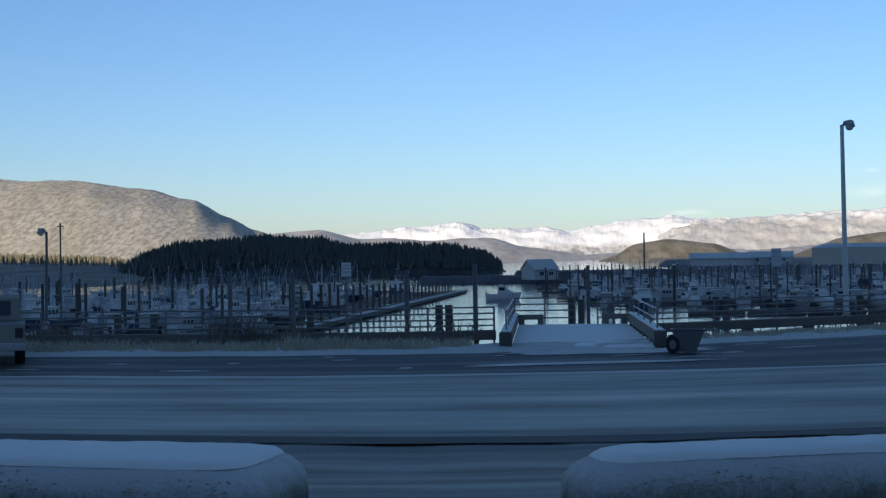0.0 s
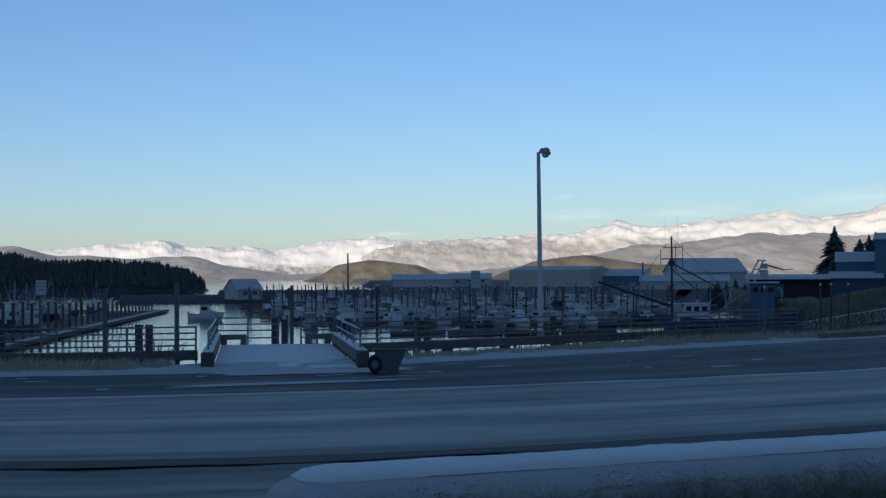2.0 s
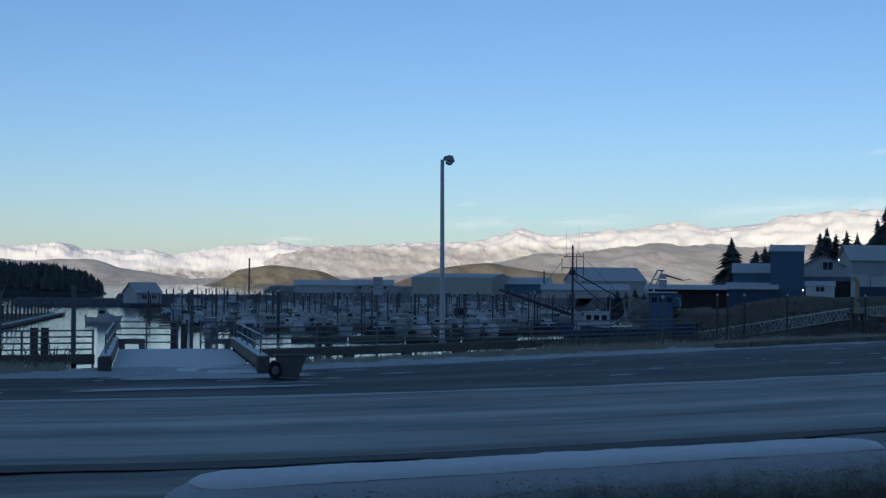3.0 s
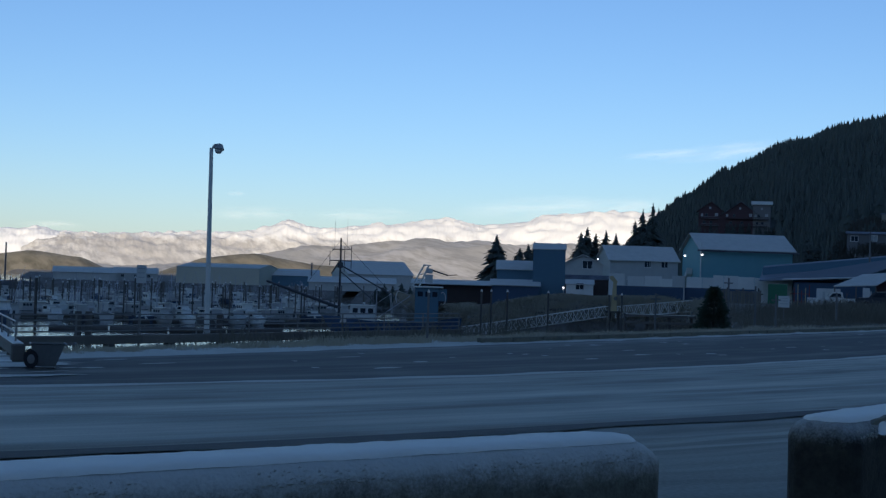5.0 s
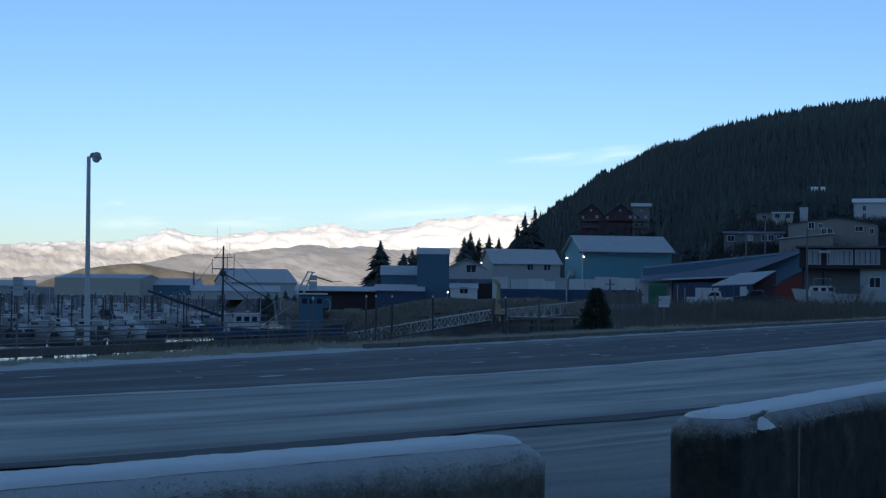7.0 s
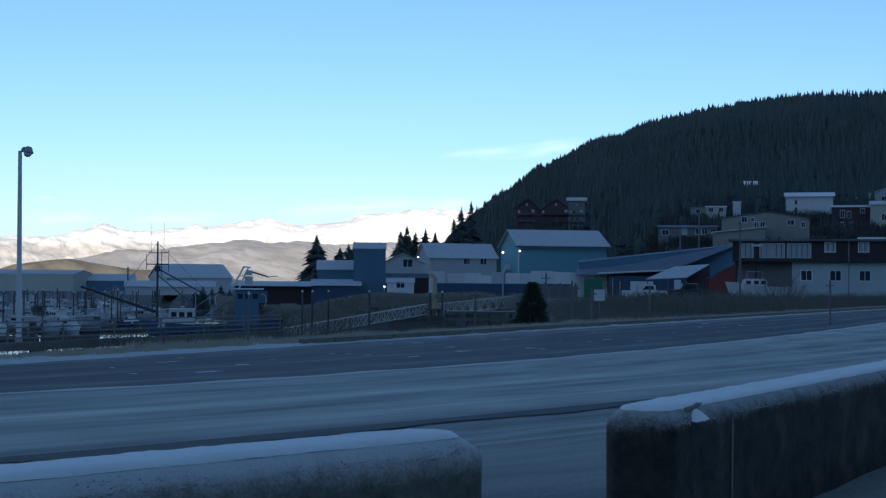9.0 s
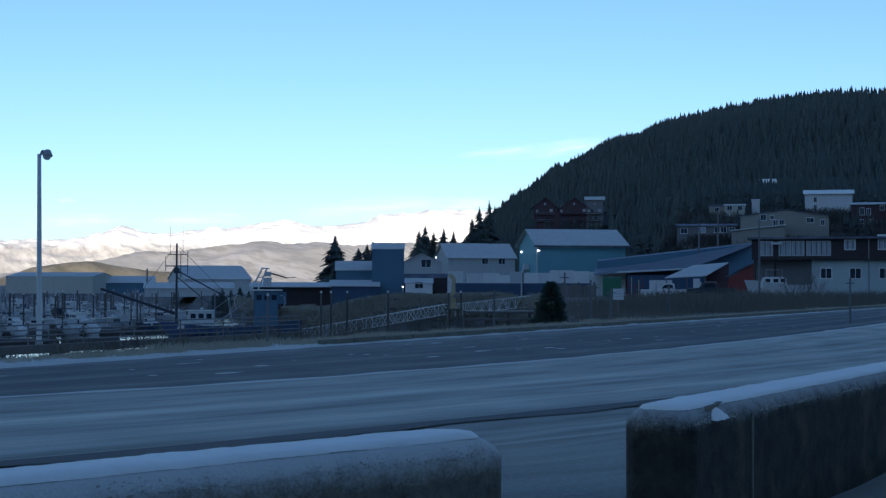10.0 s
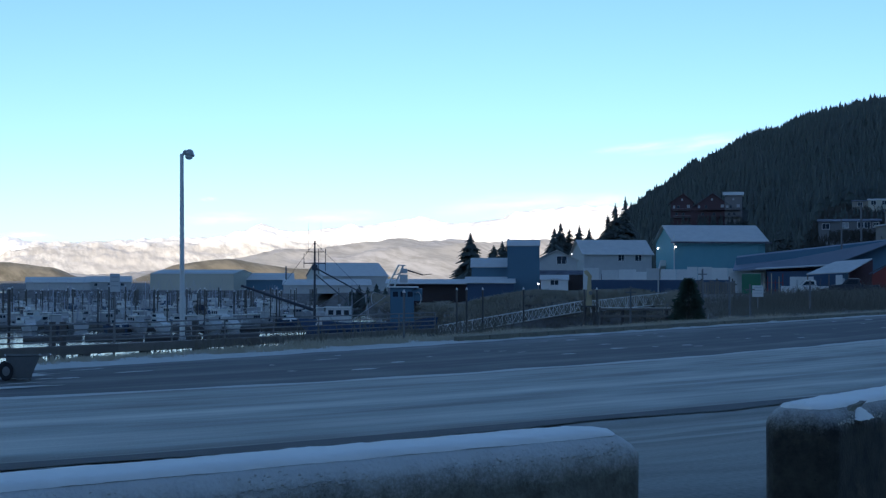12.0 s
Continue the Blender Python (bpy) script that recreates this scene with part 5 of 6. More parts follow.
# the breakwater and the net loft at its end
def breakwater(az0, az1, d, top, name, label):
    b = Build()
    n = 70
    r2 = random.Random(3)
    for i in range(n + 1):
        x, y = polar(lerp(az0, az1, i / n), d)
        e = smooth(0, 0.06, i / n) * smooth(0, 0.06, 1 - i / n)
        for (o, z) in ((-9, WATER - 1.5), (-6, WATER + 0.6), (-2.5, top - 0.4), (0, top), (3, top), (9, WATER - 1.5)):
            b.v.append((x, y + o + r2.uniform(-.5, .5), lerp(WATER - 1.5, z, e) + r2.uniform(-.25, .25)))
    for i in range(n):
        for j in range(5):
            b.f.append((i * 6 + j, (i + 1) * 6 + j, (i + 1) * 6 + j + 1, i * 6 + j + 1))
    return solid(name, b, ROCK, label, "breakwater", kind="structure", fix=False)


breakwater(-1.2, 4.6, 520, -4.3, "breakwater", "low dark rubble breakwater across the channel")
breakwater(2.6, 9.8, 545, -3.0, "breakwater_spit", "dark rocky spit behind the boats")


def truss(a, c, h, w, bays, name, label):
    """A pipe-truss gangway between two feet."""
    a, c = Vector(a), Vector(c)
    t = thing(name, Matrix.Translation(a), label, "gangway", "gangways")
    run = c - a
    side = Vector((run.y, -run.x, 0)).normalized() * w / 2
    up = Vector((0, 0, h))
    part("deck", Build().add([-side, side, run + side, run - side, -side + Vector((0, 0, .1)), side + Vector((0, 0, .1)), run + side + Vector((0, 0, .1)), run - side + Vector((0, 0, .1))], [(0, 1, 2, 3), (4, 5, 6, 7), (0, 1, 5, 4), (1, 2, 6, 5), (2, 3, 7, 6), (3, 0, 4, 7)]), THIN_SNOW, t, "frosty walkway")
    for s in (-1, 1):
        o = side * s
        part("bottom_chord", Build().rod(o, run + o, 0.06, 0.06, 6), WHITE_PAINT, t)
        part("top_chord", Build().rod(o + up, run + o + up, 0.055, 0.055, 6), WHITE_PAINT, t)
        for k in range(bays):
            p, q = run * (k / bays), run * ((k + 1) / bays)
            part("upright", Build().rod(p + o, p + o + up, 0.04, 0.04, 5), WHITE_PAINT, t)
            mid = (p + q) / 2
            part("diagonal", Build().rod(p + o, mid + o + up, 0.038, 0.038, 5).rod(mid + o + up, q + o, 0.038, 0.038, 5), WHITE_PAINT, t)
    return t


g0, g1, g2, g3 = polar(26.25, 236), polar(32.0, 226), polar(32.35, 226), polar(35.5, 224)
truss((g0[0], g0[1], at_el(236, -2.36)), (g1[0], g1[1], at_el(226, -1.36)), 1.7, 1.8, 14, "gangway", "white-painted truss gangway sloping down to the floats")
truss((g2[0], g2[1], at_el(226, -1.38)), (g3[0], g3[1], at_el(224, -1.02)), 1.75, 1.8, 9, "gangway", "white-painted truss gangway near the yellow hoist")
gf0, gf1 = polar(24.9, 238), polar(26.9, 238)
float_dock(gf0[0], gf0[1], gf1[0], gf1[1], 3.0, "small float at the foot of the gangway")

cx, cy = polar(32.25, 218)
cr = thing("dock_hoist", pose(cx, cy, -8.5, 0, 0, -32), "worn yellow dock hoist on a timber stand", "crane")
ch = at_el(218, 0.3) + 8.5
part("column", Build().prism([(-0.5, 7.0), (0.42, 7.0), (0.26, ch * 0.93), (-0.2, ch * 0.96)], -0.3, 0.3), YELLOW_PAINT, cr)
part("head", Build().prism([(-0.75, ch * 0.96), (0.3, ch * 0.88), (0.42, ch * 0.93), (-0.3, ch), (-0.85, ch * 0.99)], -0.3, 0.3), YELLOW_PAINT, cr)
part("winch", Build().turned([(0.3, -0.3), (0.3, 0.3)], 12, pose(0.2, -0.4, ch * 0.72, 90, 0, 0)), PIPE, cr)
part("stand", Build().rod((-1.2, 0, 0), (-0.6, 0, 7.0), 0.25).rod((1.2, 0, 0), (0.6, 0, 7.0), 0.25).box(-1.3, 1.3, -0.8, 0.8, 6.75, 7.02), CREOSOTE, cr)


def wharf_rail(az0, az1, d, el, label):
    """Snowy horizontal timbers on short piles at the edge of the basin."""
    x0, y0 = polar(az0, d)
    x1, y1 = polar(az1, d)
    z = at_el(d, el)
    L = math.hypot(x1 - x0, y1 - y0)
    t = thing("wharf_rail", pose(x0, y0, z, 0, 0, math.degrees(math.atan2(y1 - y0, x1 - x0))), label, "wharf", "wharf timbers")
    part("beam", Build().box(0, L, -.2, .2, -.35, 0, c=.04), TIMBER, t)
    part("beam_snow", Build().box(.1, L - .1, -.17, .17, 0, .07), SNOW, t)
    part("lower_beam", Build().box(0, L, -.2, .2, -1.3, -.95, c=.04), TIMBER, t)
    for k in range(int(L / 3) + 1):
        part("support_post", Build().rod((k * 3, .3, -9), (k * 3, .3, .1), .2, .2, 8), CREOSOTE, t)
    return t


wharf_rail(32.7, 36.0, 196, -1.22, "snow-topped timber wharf edge on piles")
wharf_rail(36.9, 39.5, 150, -1.45, "snow-topped timber wharf edge on piles")

# ---- town ----
def window_part(parent, x, y, z, w, h, glass=GLASS, trim=WHITE_PAINT):
    """A framed window on a wall that faces -y."""
    f = Build()
    for (x0, x1, z0, z1) in ((x - w / 2 - .1, x + w / 2 + .1, z - .1, z), (x - w / 2 - .1, x + w / 2 + .1, z + h, z + h + .1), (x - w / 2 - .1, x - w / 2, z, z + h), (x + w / 2, x + w / 2 + .1, z, z + h), (x - .03, x + .03, z, z + h)):
        f.box(x0, x1, y - 0.08, y, z0, z1)
    fr = part("window_frame", f, trim, parent)
    part("pane", Build().box(x - w / 2, x + w / 2, y - 0.03, y - 0.005, z, z + h), glass, fr)


def house(name, az0, az1, d, foot, el_eave, el_ridge, depth, wall, roof, label, category="building", turn=0, along=True, wins=(), over=0.5, trim=WHITE_PAINT, boards=0.0, glass=GLASS, shift=0.0, k=1.0):
    """A gabled building: az0..az1 is its front at distance d; along: the ridge runs along the front, else the gable faces the street."""
    az = (az0 + az1) / 2
    d, depth, wins = d * k, depth * k, [(w_[0], w_[1] * k, w_[2] * k, w_[3] * k, *w_[4:]) for w_ in wins]
    W = d * (math.tan(radians((az1 - az0) / 2))) * 2 / math.cos(radians(turn))
    t = thing(name, facing(az, d, foot, turn), label, category)
    e, r = at_el(d, el_eave) - foot, at_el(d, el_ridge) - foot
    h2 = W / 2
    body = Build()
    if along:
        body.prism([(0, 0), (0, e), (depth / 2, r - 0.1), (depth, e), (depth, 0)], -h2, h2, "x")
        rp = [(-over, e - over * (r - e) / (depth / 2)), (depth / 2, r), (depth + over, e - over * (r - e) / (depth / 2)), (depth + over, e - over * (r - e) / (depth / 2) + .14), (depth / 2, r + .16), (-over, e - over * (r - e) / (depth / 2) + .14)]
        rf = Build().prism(rp, -h2 - over, h2 + over, "x")
    else:
        body.prism([(-h2, 0), (-h2, e), (shift, r - 0.1), (h2, e), (h2, 0)], 0, depth, "y")
        s = (r - e) / h2 * over
        rp = [(-h2 - over, e - s), (shift, r), (h2 + over, e - s), (h2 + over, e - s + .14), (shift, r + .16), (-h2 - over, e - s + .14)]
        rf = Build().prism(rp, -over, depth + over, "y")
    w = part("wall", body, wall, t)
    part("roof", rf, roof, t)
    if boards:
        n = int(2 * h2 / boards)
        for k in range(n):
            x = -h2 + (k + 0.5) * 2 * h2 / n
            part("siding_batten", Build().box(x - 0.04, x + 0.04, -0.05, 0.0, 0.1, e - 0.05), wall, w)
    for (fx, z, ww, wh, *g) in wins:
        window_part(w, lerp(-h2, h2, fx), 0.0, z, ww, wh, g[0] if g else glass, trim)
    return t


LAND = 0.0
# sheds across the basin
house("storage_shed", 14.62, 17.9, 350, -3.0, 0.13, 0.30, 24, PALE_PAINT, GREY_PAINT, "long pale cream storage shed with a low roof", "shed", turn=-14, along=True, boards=1.1, over=0.2, k=1.69)
house("storage_shed", 9.9, 12.3, 360, -3.0, -0.22, -0.01, 16, GREY_PAINT, ROOF_SNOW, "low grey shed with a snowy roof", "shed", k=1.69)
house("storage_shed", 12.2, 13.9, 372, -3.0, -0.2, 0.02, 12, GREY_PAINT, ROOF_SNOW, "low blue-grey harbour building", "shed", wins=((.2, 1.2, .7, .6), (.5, 1.2, .7, .6), (.8, 1.2, .7, .6)), trim=GREY_PAINT, k=1.69)
house("storage_shed", 18.0, 20.3, 362, -3.0, -0.1, 0.16, 14, BLUE_PAINT, ROOF_SNOW, "long blue metal shed with a snowy roof", "shed", boards=1.4, k=1.69)
house("warehouse", 21.5, 24.1, 330, -3.0, 0.05, 0.60, 22, GREY_PAINT, ROOF_SNOW, "wide pale grey warehouse with a frosty roof", "warehouse", turn=12, boards=1.6, k=1.69)
house("warehouse", 19.9, 23.4, 300, -3.0, -0.32, -0.1, 10, GREY_PAINT, ROOF_SNOW, "low pale grey harbour shed with a frosty roof", "shed", k=1.69)
house("net_loft", 3.7, 4.65, 296, WATER + 1.2, -0.55, -0.17, 7, GREY_PAINT, ROOF_SNOW, "pale grey net loft with a snowy roof at the breakwater", "building", turn=24, wins=((.3, 0.9, 1.0, .8), (.7, 0.9, 1.0, .8)), boards=1.0, k=1.69)
# Solid dark wall colour stands for the shaded open front under the canopy.
house("canopy_building", 24.2, 28.7, 180, LAND - 3, -0.25, -0.1, 8, BROWN_PAINT, ROOF_SNOW, "low dark open-fronted building with a frosty canopy", "building", over=1.0, k=1.6)
# the blue tower and its wing
house("blue_tower", 28.95, 30.25, 168, LAND, 1.28, 1.52, 4.5, BLUE_PAINT, ROOF_SNOW, "tall narrow blue metal-sided ice tower", "building", over=0.15, boards=0.65, k=1.6)
house("blue_wing", 27.5, 29.0, 171, LAND - 3, 0.42, 0.78, 7, BLUE_PAINT, ROOF_SNOW, "blue metal-sided wing with a snowy roof", "building", boards=0.7, over=0.25, k=1.6)
house("blue_annex", 27.3, 29.2, 166, LAND - 3, -0.22, 0.0, 6, DEEP_BLUE, ROOF_SNOW, "low blue annex beside the tower", "building", over=0.4, k=1.6)
house("grey_house", 30.15, 31.75, 190, LAND, 0.72, 1.1, 9, GREY_PAINT, ROOF_SNOW, "pale grey gabled house with a white window", "house", along=False, wins=((.62, 3.6, 1.3, 1.0), (.25, .8, 1.0, 1.1)), boards=0.9, k=1.6)
house("storage_hut", 30.3, 31.4, 165, LAND, -0.1, 0.08, 4, WHITE_PAINT, ROOF_SNOW, "small white flat-roofed hut", "hut", over=0.2, wins=((.5, .9, .9, .7),), k=1.6)
house("grey_hall", 32.05, 34.75, 205, LAND, 0.95, 1.52, 8, GREY_PAINT, ROOF_SNOW, "long grey hall with a frosty roof", "building", turn=15, wins=((.55, 4.2, .9, 1.0), (.8, 4.2, .9, 1.0), (.3, 1.2, 1.0, 1.1)), boards=1.2, k=1.6)
TEAL = house("teal_hall", 35.67, 39.2, 186, LAND, 1.48, 2.12, 11, TEAL_PAINT, ROOF_SNOW, "large teal-sided hall with a frosty roof", "building", turn=15, boards=0.9, over=0.7, k=1.6)
th, tw, tdp = at_el(298, 1.48) - LAND, 9.5, 17.6
part("outside_stair", Build().prism([(15, 0), (15.8, 0), (7.5, th * .62), (7.5, th * .5)], -tw - 1.3, -tw - .1, "x"), WHITE_PAINT, TEAL, "pale outside stair")
part("gutter_pipe", Build().rod((-tw - .15, -.15, 0), (-tw - .15, -.15, th + 1.2), 0.13), WHITE_PAINT, TEAL)
part("fascia", Build().box(-tw - 1.1, tw + 1.1, -1.18, -1.1, th - .62, th - .3), DARK_ROOF, TEAL, "dark eave board")
for lx, ly in ((-tw - .2, 14.5), (-tw + .2, -.2)):
    lp = part("wall_lamp", Build().box(lx - .25, lx + .25, ly - .25, ly + .25, th - 1.5, th - 1.0, c=.05), STEEL, TEAL)
    part("lens", Build().box(lx - .28, lx + .02, ly - .4, ly - .1, th - 1.5, th - 1.2, c=.05), LAMP_GLOW, lp, "lit white lamp lens")


def container(az, d, length, mat, z, label, turn=0, height=2.6):
    t = thing("shipping_container", facing(az, d, z, turn), label, "container", "containers")
    c = part("shell", Build().box(-length / 2, length / 2, 0, 2.4, 0.1, height, c=0.04), mat, t)
    n = int(length / 0.45)
    for k in range(n):
        x = -length / 2 + (k + 0.5) * length / n
        part("rib", Build().box(x - 0.08, x + 0.08, -0.035, 0.0, 0.25, height - 0.2), mat, c)
    part("roof_snow", Build().box(-length / 2 + .05, length / 2 - .05, 0.05, 2.35, height, height + 0.06), THIN_SNOW, t)
    return t


container(33.6, 250, 12.0, DEEP_BLUE, LAND - 0.2, "deep blue shipping container in the yard")
container(36.4, 252, 12.0, DEEP_BLUE, LAND - 0.2, "deep blue shipping container in the yard")
house("dark_shed", 30.15, 32.0, 271, LAND, .12, .26, 5, BROWN_PAINT, DARK_ROOF, "low dark shed below the gabled house", "shed", over=0.3, boards=1.0)
container(38.65, 246, 3.2, GREEN_PAINT, LAND - 0.1, "green steel skip container in the yard", height=3.6)


def yard_fence(az0, az1, d, el, label):
    """Upright weathered boards between posts."""
    x0, y0 = polar(az0, d)
    x1, y1 = polar(az1, d)
    L, h = math.hypot(x1 - x0, y1 - y0), at_el(d, el) - LAND
    t = thing("yard_fence", pose(x0, y0, LAND - .1, 0, 0, math.degrees(math.atan2(y1 - y0, x1 - x0))), label, "fence", "yard fences")
    rr = random.Random(int(az0 * 10))
    for k in range(int(L / .42)):
        part("board", Build().box(k * .42, k * .42 + .36, -.03, .03, 0, h * rr.uniform(.88, 1.0), c=.01), TIMBER, t)
    for k in range(int(L / 2.5) + 1):
        part("post", Build().box(k * 2.5 - .12, k * 2.5 + .12, .03, .25, 0, h * 1.12, c=.02), CREOSOTE, t)
    part("rail", Build().box(0, L, .03, .12, h * .7, h * .78), TIMBER, t)
    return t


yard_fence(36.1, 38.1, 236, -.08, "dark weathered board fence along the yard")
rk = thing("pipe_rack", facing(39.5, 236, LAND - .1), "rusty orange steel rack with upright posts in the yard", "rack")
for k in range(6):
    part("upright", Build().rod((-1.5 + k * .6, .2 * (k % 2), 0), (-1.5 + k * .6, .2 * (k % 2), 2.6 + .5 * ((k * 7) % 3)), .08, .07, 7), ORANGE_RED if k % 2 else YELLOW_PAINT, rk)
for zz in (.9, 2.1):
    part("crossbar", Build().rod((-1.6, .1, zz), (1.6, .1, zz), .06, .06, 6), ORANGE_RED, rk)
for az, w, e1 in ((32.3, 2.6, .42), (33.1, 3.2, .36), (34.0, 4.6, .30), (34.75, 2.0, .42), (35.6, 4.6, .38), (36.6, 4.2, .46), (37.6, 4.4, .42), (38.6, 4.8, .40)):
    hgt = at_el(262, e1) - LAND + 0.2
    tt = thing("white_crate_stack", facing(az, 262, LAND - 0.2), "stack of pale fish totes and crates in the yard", "crates", "crate stacks")
    rc = random.Random(int(az * 10))
    x = -w / 2
    while x < w / 2:
        cw = rc.uniform(1.8, 3.4)
        part("crate_column", Build().box(x, x + cw - 0.05, 0, 1.6, 0, hgt * rc.uniform(0.92, 1.0), c=0.05), WHITE_PAINT if rc.random() < 0.75 else GREY_PAINT, tt)
        x += cw

# the long blue workshop with a sloping roof
bw = thing("blue_workshop", facing(41.2, 262, LAND), "long blue workshop with a sloping frosty roof", "building")
hw = 14.4
z_l, z_r, z_f = at_el(262, .8) - LAND, at_el(262, 1.52) - LAND, at_el(262, .45) - LAND
part("wall", Build().prism([(-hw, 0), (-hw, z_l), (hw, z_r), (hw, 0)], 0, 9, "y"), BLUE_PAINT, bw)
part("roof", Build().add([(-hw - .3, -5, z_f - .9), (hw * .15, -5, z_f), (hw + .3, -.3, z_r + .05), (hw + .3, 9.3, z_r + .3), (-hw - .3, 9.3, z_l + .3), (-hw - .3, -5, z_f - .75), (hw * .15, -5, z_f + .15), (hw + .3, -.3, z_r + .2), (hw + .3, 9.3, z_r + .45), (-hw - .3, 9.3, z_l + .45)],
                         [(0, 1, 2, 3, 4), (9, 8, 7, 6, 5), (0, 1, 6, 5), (1, 2, 7, 6), (2, 3, 8, 7), (3, 4, 9, 8), (4, 0, 5, 9)]), DULL_METAL, bw)
part("eave_snow", Build().add([(-hw * .75, -5.3, z_f - .62), (hw * .22, -5.3, z_f + .12), (hw * .30, -3.2, z_f + .75), (-hw * .62, -3.2, z_f + .1), (-hw * .75, -5.3, z_f - .48), (hw * .22, -5.3, z_f + .26), (hw * .30, -3.2, z_f + .89), (-hw * .62, -3.2, z_f + .24)],
                              [(0, 1, 2, 3), (7, 6, 5, 4), (0, 1, 5, 4), (1, 2, 6, 5), (2, 3, 7, 6), (3, 0, 4, 7)]), ROOF_SNOW, bw, "snow-covered lower roof")
part("front_wall", Build().box(-hw * .6, hw * .3, -4.6, 0, 0, z_f - .9), DEEP_BLUE, bw)
part("door", Build().box(-hw * .3, -hw * .05, -4.66, -4.6, 0, z_f * .62), WHITE_PAINT, bw, "white sliding door")
cp = thing("carport", facing(42.0, 244, LAND), "open carport with a pale sloping metal roof", "shed")
cz0, cz1 = at_el(244, .12) - LAND, at_el(244, .62) - LAND
part("roof", Build().add([(-5.2, -3, cz0), (1.6, -3, cz0 + .35), (5.4, 4, cz1 + .5), (-.6, 4, cz1), (-5.2, -3, cz0 + .16), (1.6, -3, cz0 + .51), (5.4, 4, cz1 + .66), (-.6, 4, cz1 + .16)],
                         [(0, 1, 2, 3), (4, 5, 6, 7), (0, 1, 5, 4), (1, 2, 6, 5), (2, 3, 7, 6), (3, 0, 4, 7)]), ROOF_SNOW, cp)
part("side_wall", Build().prism([(1.5, 0), (1.5, cz0 + .3), (5.4, cz1 + .4), (5.4, 0)], 1.5, 1.7, "y"), RED_PAINT, cp)
for px, py in ((-5.0, -2.8), (-1.6, -2.8), (1.5, -2.8)):
    part("post", Build().box(px - .1, px + .1, py - .1, py + .1, 0, cz0 + .1), TIMBER, cp)
rs = thing("red_wall_shed", facing(43.75, 236, LAND) @ Matrix.Scale(1.3, 4), "orange-red painted shed wall beside the workshop", "shed")
part("wall", Build().prism([(-1.8, 0), (-1.6, 2.6), (1.8, (at_el(236, .8) - LAND) / 1.3), (1.8, 0)], 0, 4, "y"), ORANGE_RED, rs)
part("roof", Build().add([(-2, -.2, 2.6), (2, -.2, (at_el(236, .8) - LAND) / 1.3), (2, 4, (at_el(236, .8) - LAND) / 1.3), (-2, 4, 2.6), (-2, -.2, 2.75), (2, -.2, (at_el(236, .8) - LAND) / 1.3 + .15), (2, 4, (at_el(236, .8) - LAND) / 1.3 + .15), (-2, 4, 2.75)],
                         [(0, 1, 2, 3), (4, 5, 6, 7), (0, 1, 5, 4), (1, 2, 6, 5), (2, 3, 7, 6), (3, 0, 4, 7)]), DARK_ROOF, rs)

# the two-storey brown and pale green building
br = thing("brown_building", facing(48.5, 200, LAND) @ Matrix.Scale(200 / 140, 4), "two-storey building, brown boards above, pale green below", "building")
wl = 10.6
s1, s2 = (at_el(200, .86) - LAND) * 0.7, (at_el(200, 1.66) - LAND) * 0.7
part("lower_wall", Build().box(-wl + 5.6, wl + 8, 0, 9, 0, s1 - 0.02), PALE_GREEN, br)
upper = part("upper_wall", Build().box(-wl, wl + 8, -0.6, 9, s1, s2), BROWN_PAINT, br)
for k in range(60):
    x = -wl + 0.3 + k * 0.48
    part("board_batten", Build().box(x - 0.03, x + 0.03, -0.64, -0.6, s1 + .05, s2 - .05), BROWN_PAINT, upper)
part("roof", Build().box(-wl - .4, wl + 8.4, -1.0, 9.4, s2, s2 + .22, c=0.04), DARK_ROOF, br)
part("roof_snow", Build().box(wl * .1, wl + 8.2, 2.0, 9.2, s2 + .22, s2 + .5), SNOW, br)
for az in (44.75, 45.45, 45.95, 46.5, 46.95):
    window_part(upper, 140 * math.tan(radians(az - 48.5)), -0.6, s1 + .45, .98, 1.25, BLIND_LIT_PANE, GREY_PAINT)
for az in (47.9, 49.15, 50.25, 51.5):
    window_part(upper, 140 * math.tan(radians(az - 48.5)), -0.6, s1 + 1.0, .85, .8, BLIND_LIT_PANE)
lw = [c for c in br.children if c.name.startswith("lower_wall")][0]
for az in (47.0, 48.1, 49.2, 50.4, 51.6):
    window_part(lw, 140 * math.tan(radians(az - 48.5)), 0.0, s1 - 1.75, .95, .9, GLASS)
part("recess_wall", Build().box(-wl + .2, -wl + 5.6, 0.9, 9, 0, s1), GREY_POST, br, "grey recessed wall under the upper floor")
part("drain_pipe", Build().rod((140 * math.tan(radians(.1)), -0.75, 0), (140 * math.tan(radians(.1)), -0.75, s2), 0.06), PIPE, br)
part("sign", Build().box(-wl + 1.8, -wl + 2.9, -0.9, -0.8, s2 - .5, s2 - .25), WHITE_PAINT, br)
part("porch_post", Build().rod((-wl + .3, -.3, 0), (-wl + .3, -.3, s1), .1).rod((-wl + 2.2, -.3, 0), (-wl + 2.2, -.3, s1), .1), BROWN_PAINT, br)

# houses up the slope
def up(d, el, foot):
    """Height over a foot of an elevation at a distance."""
    return at_el(d, el) - foot


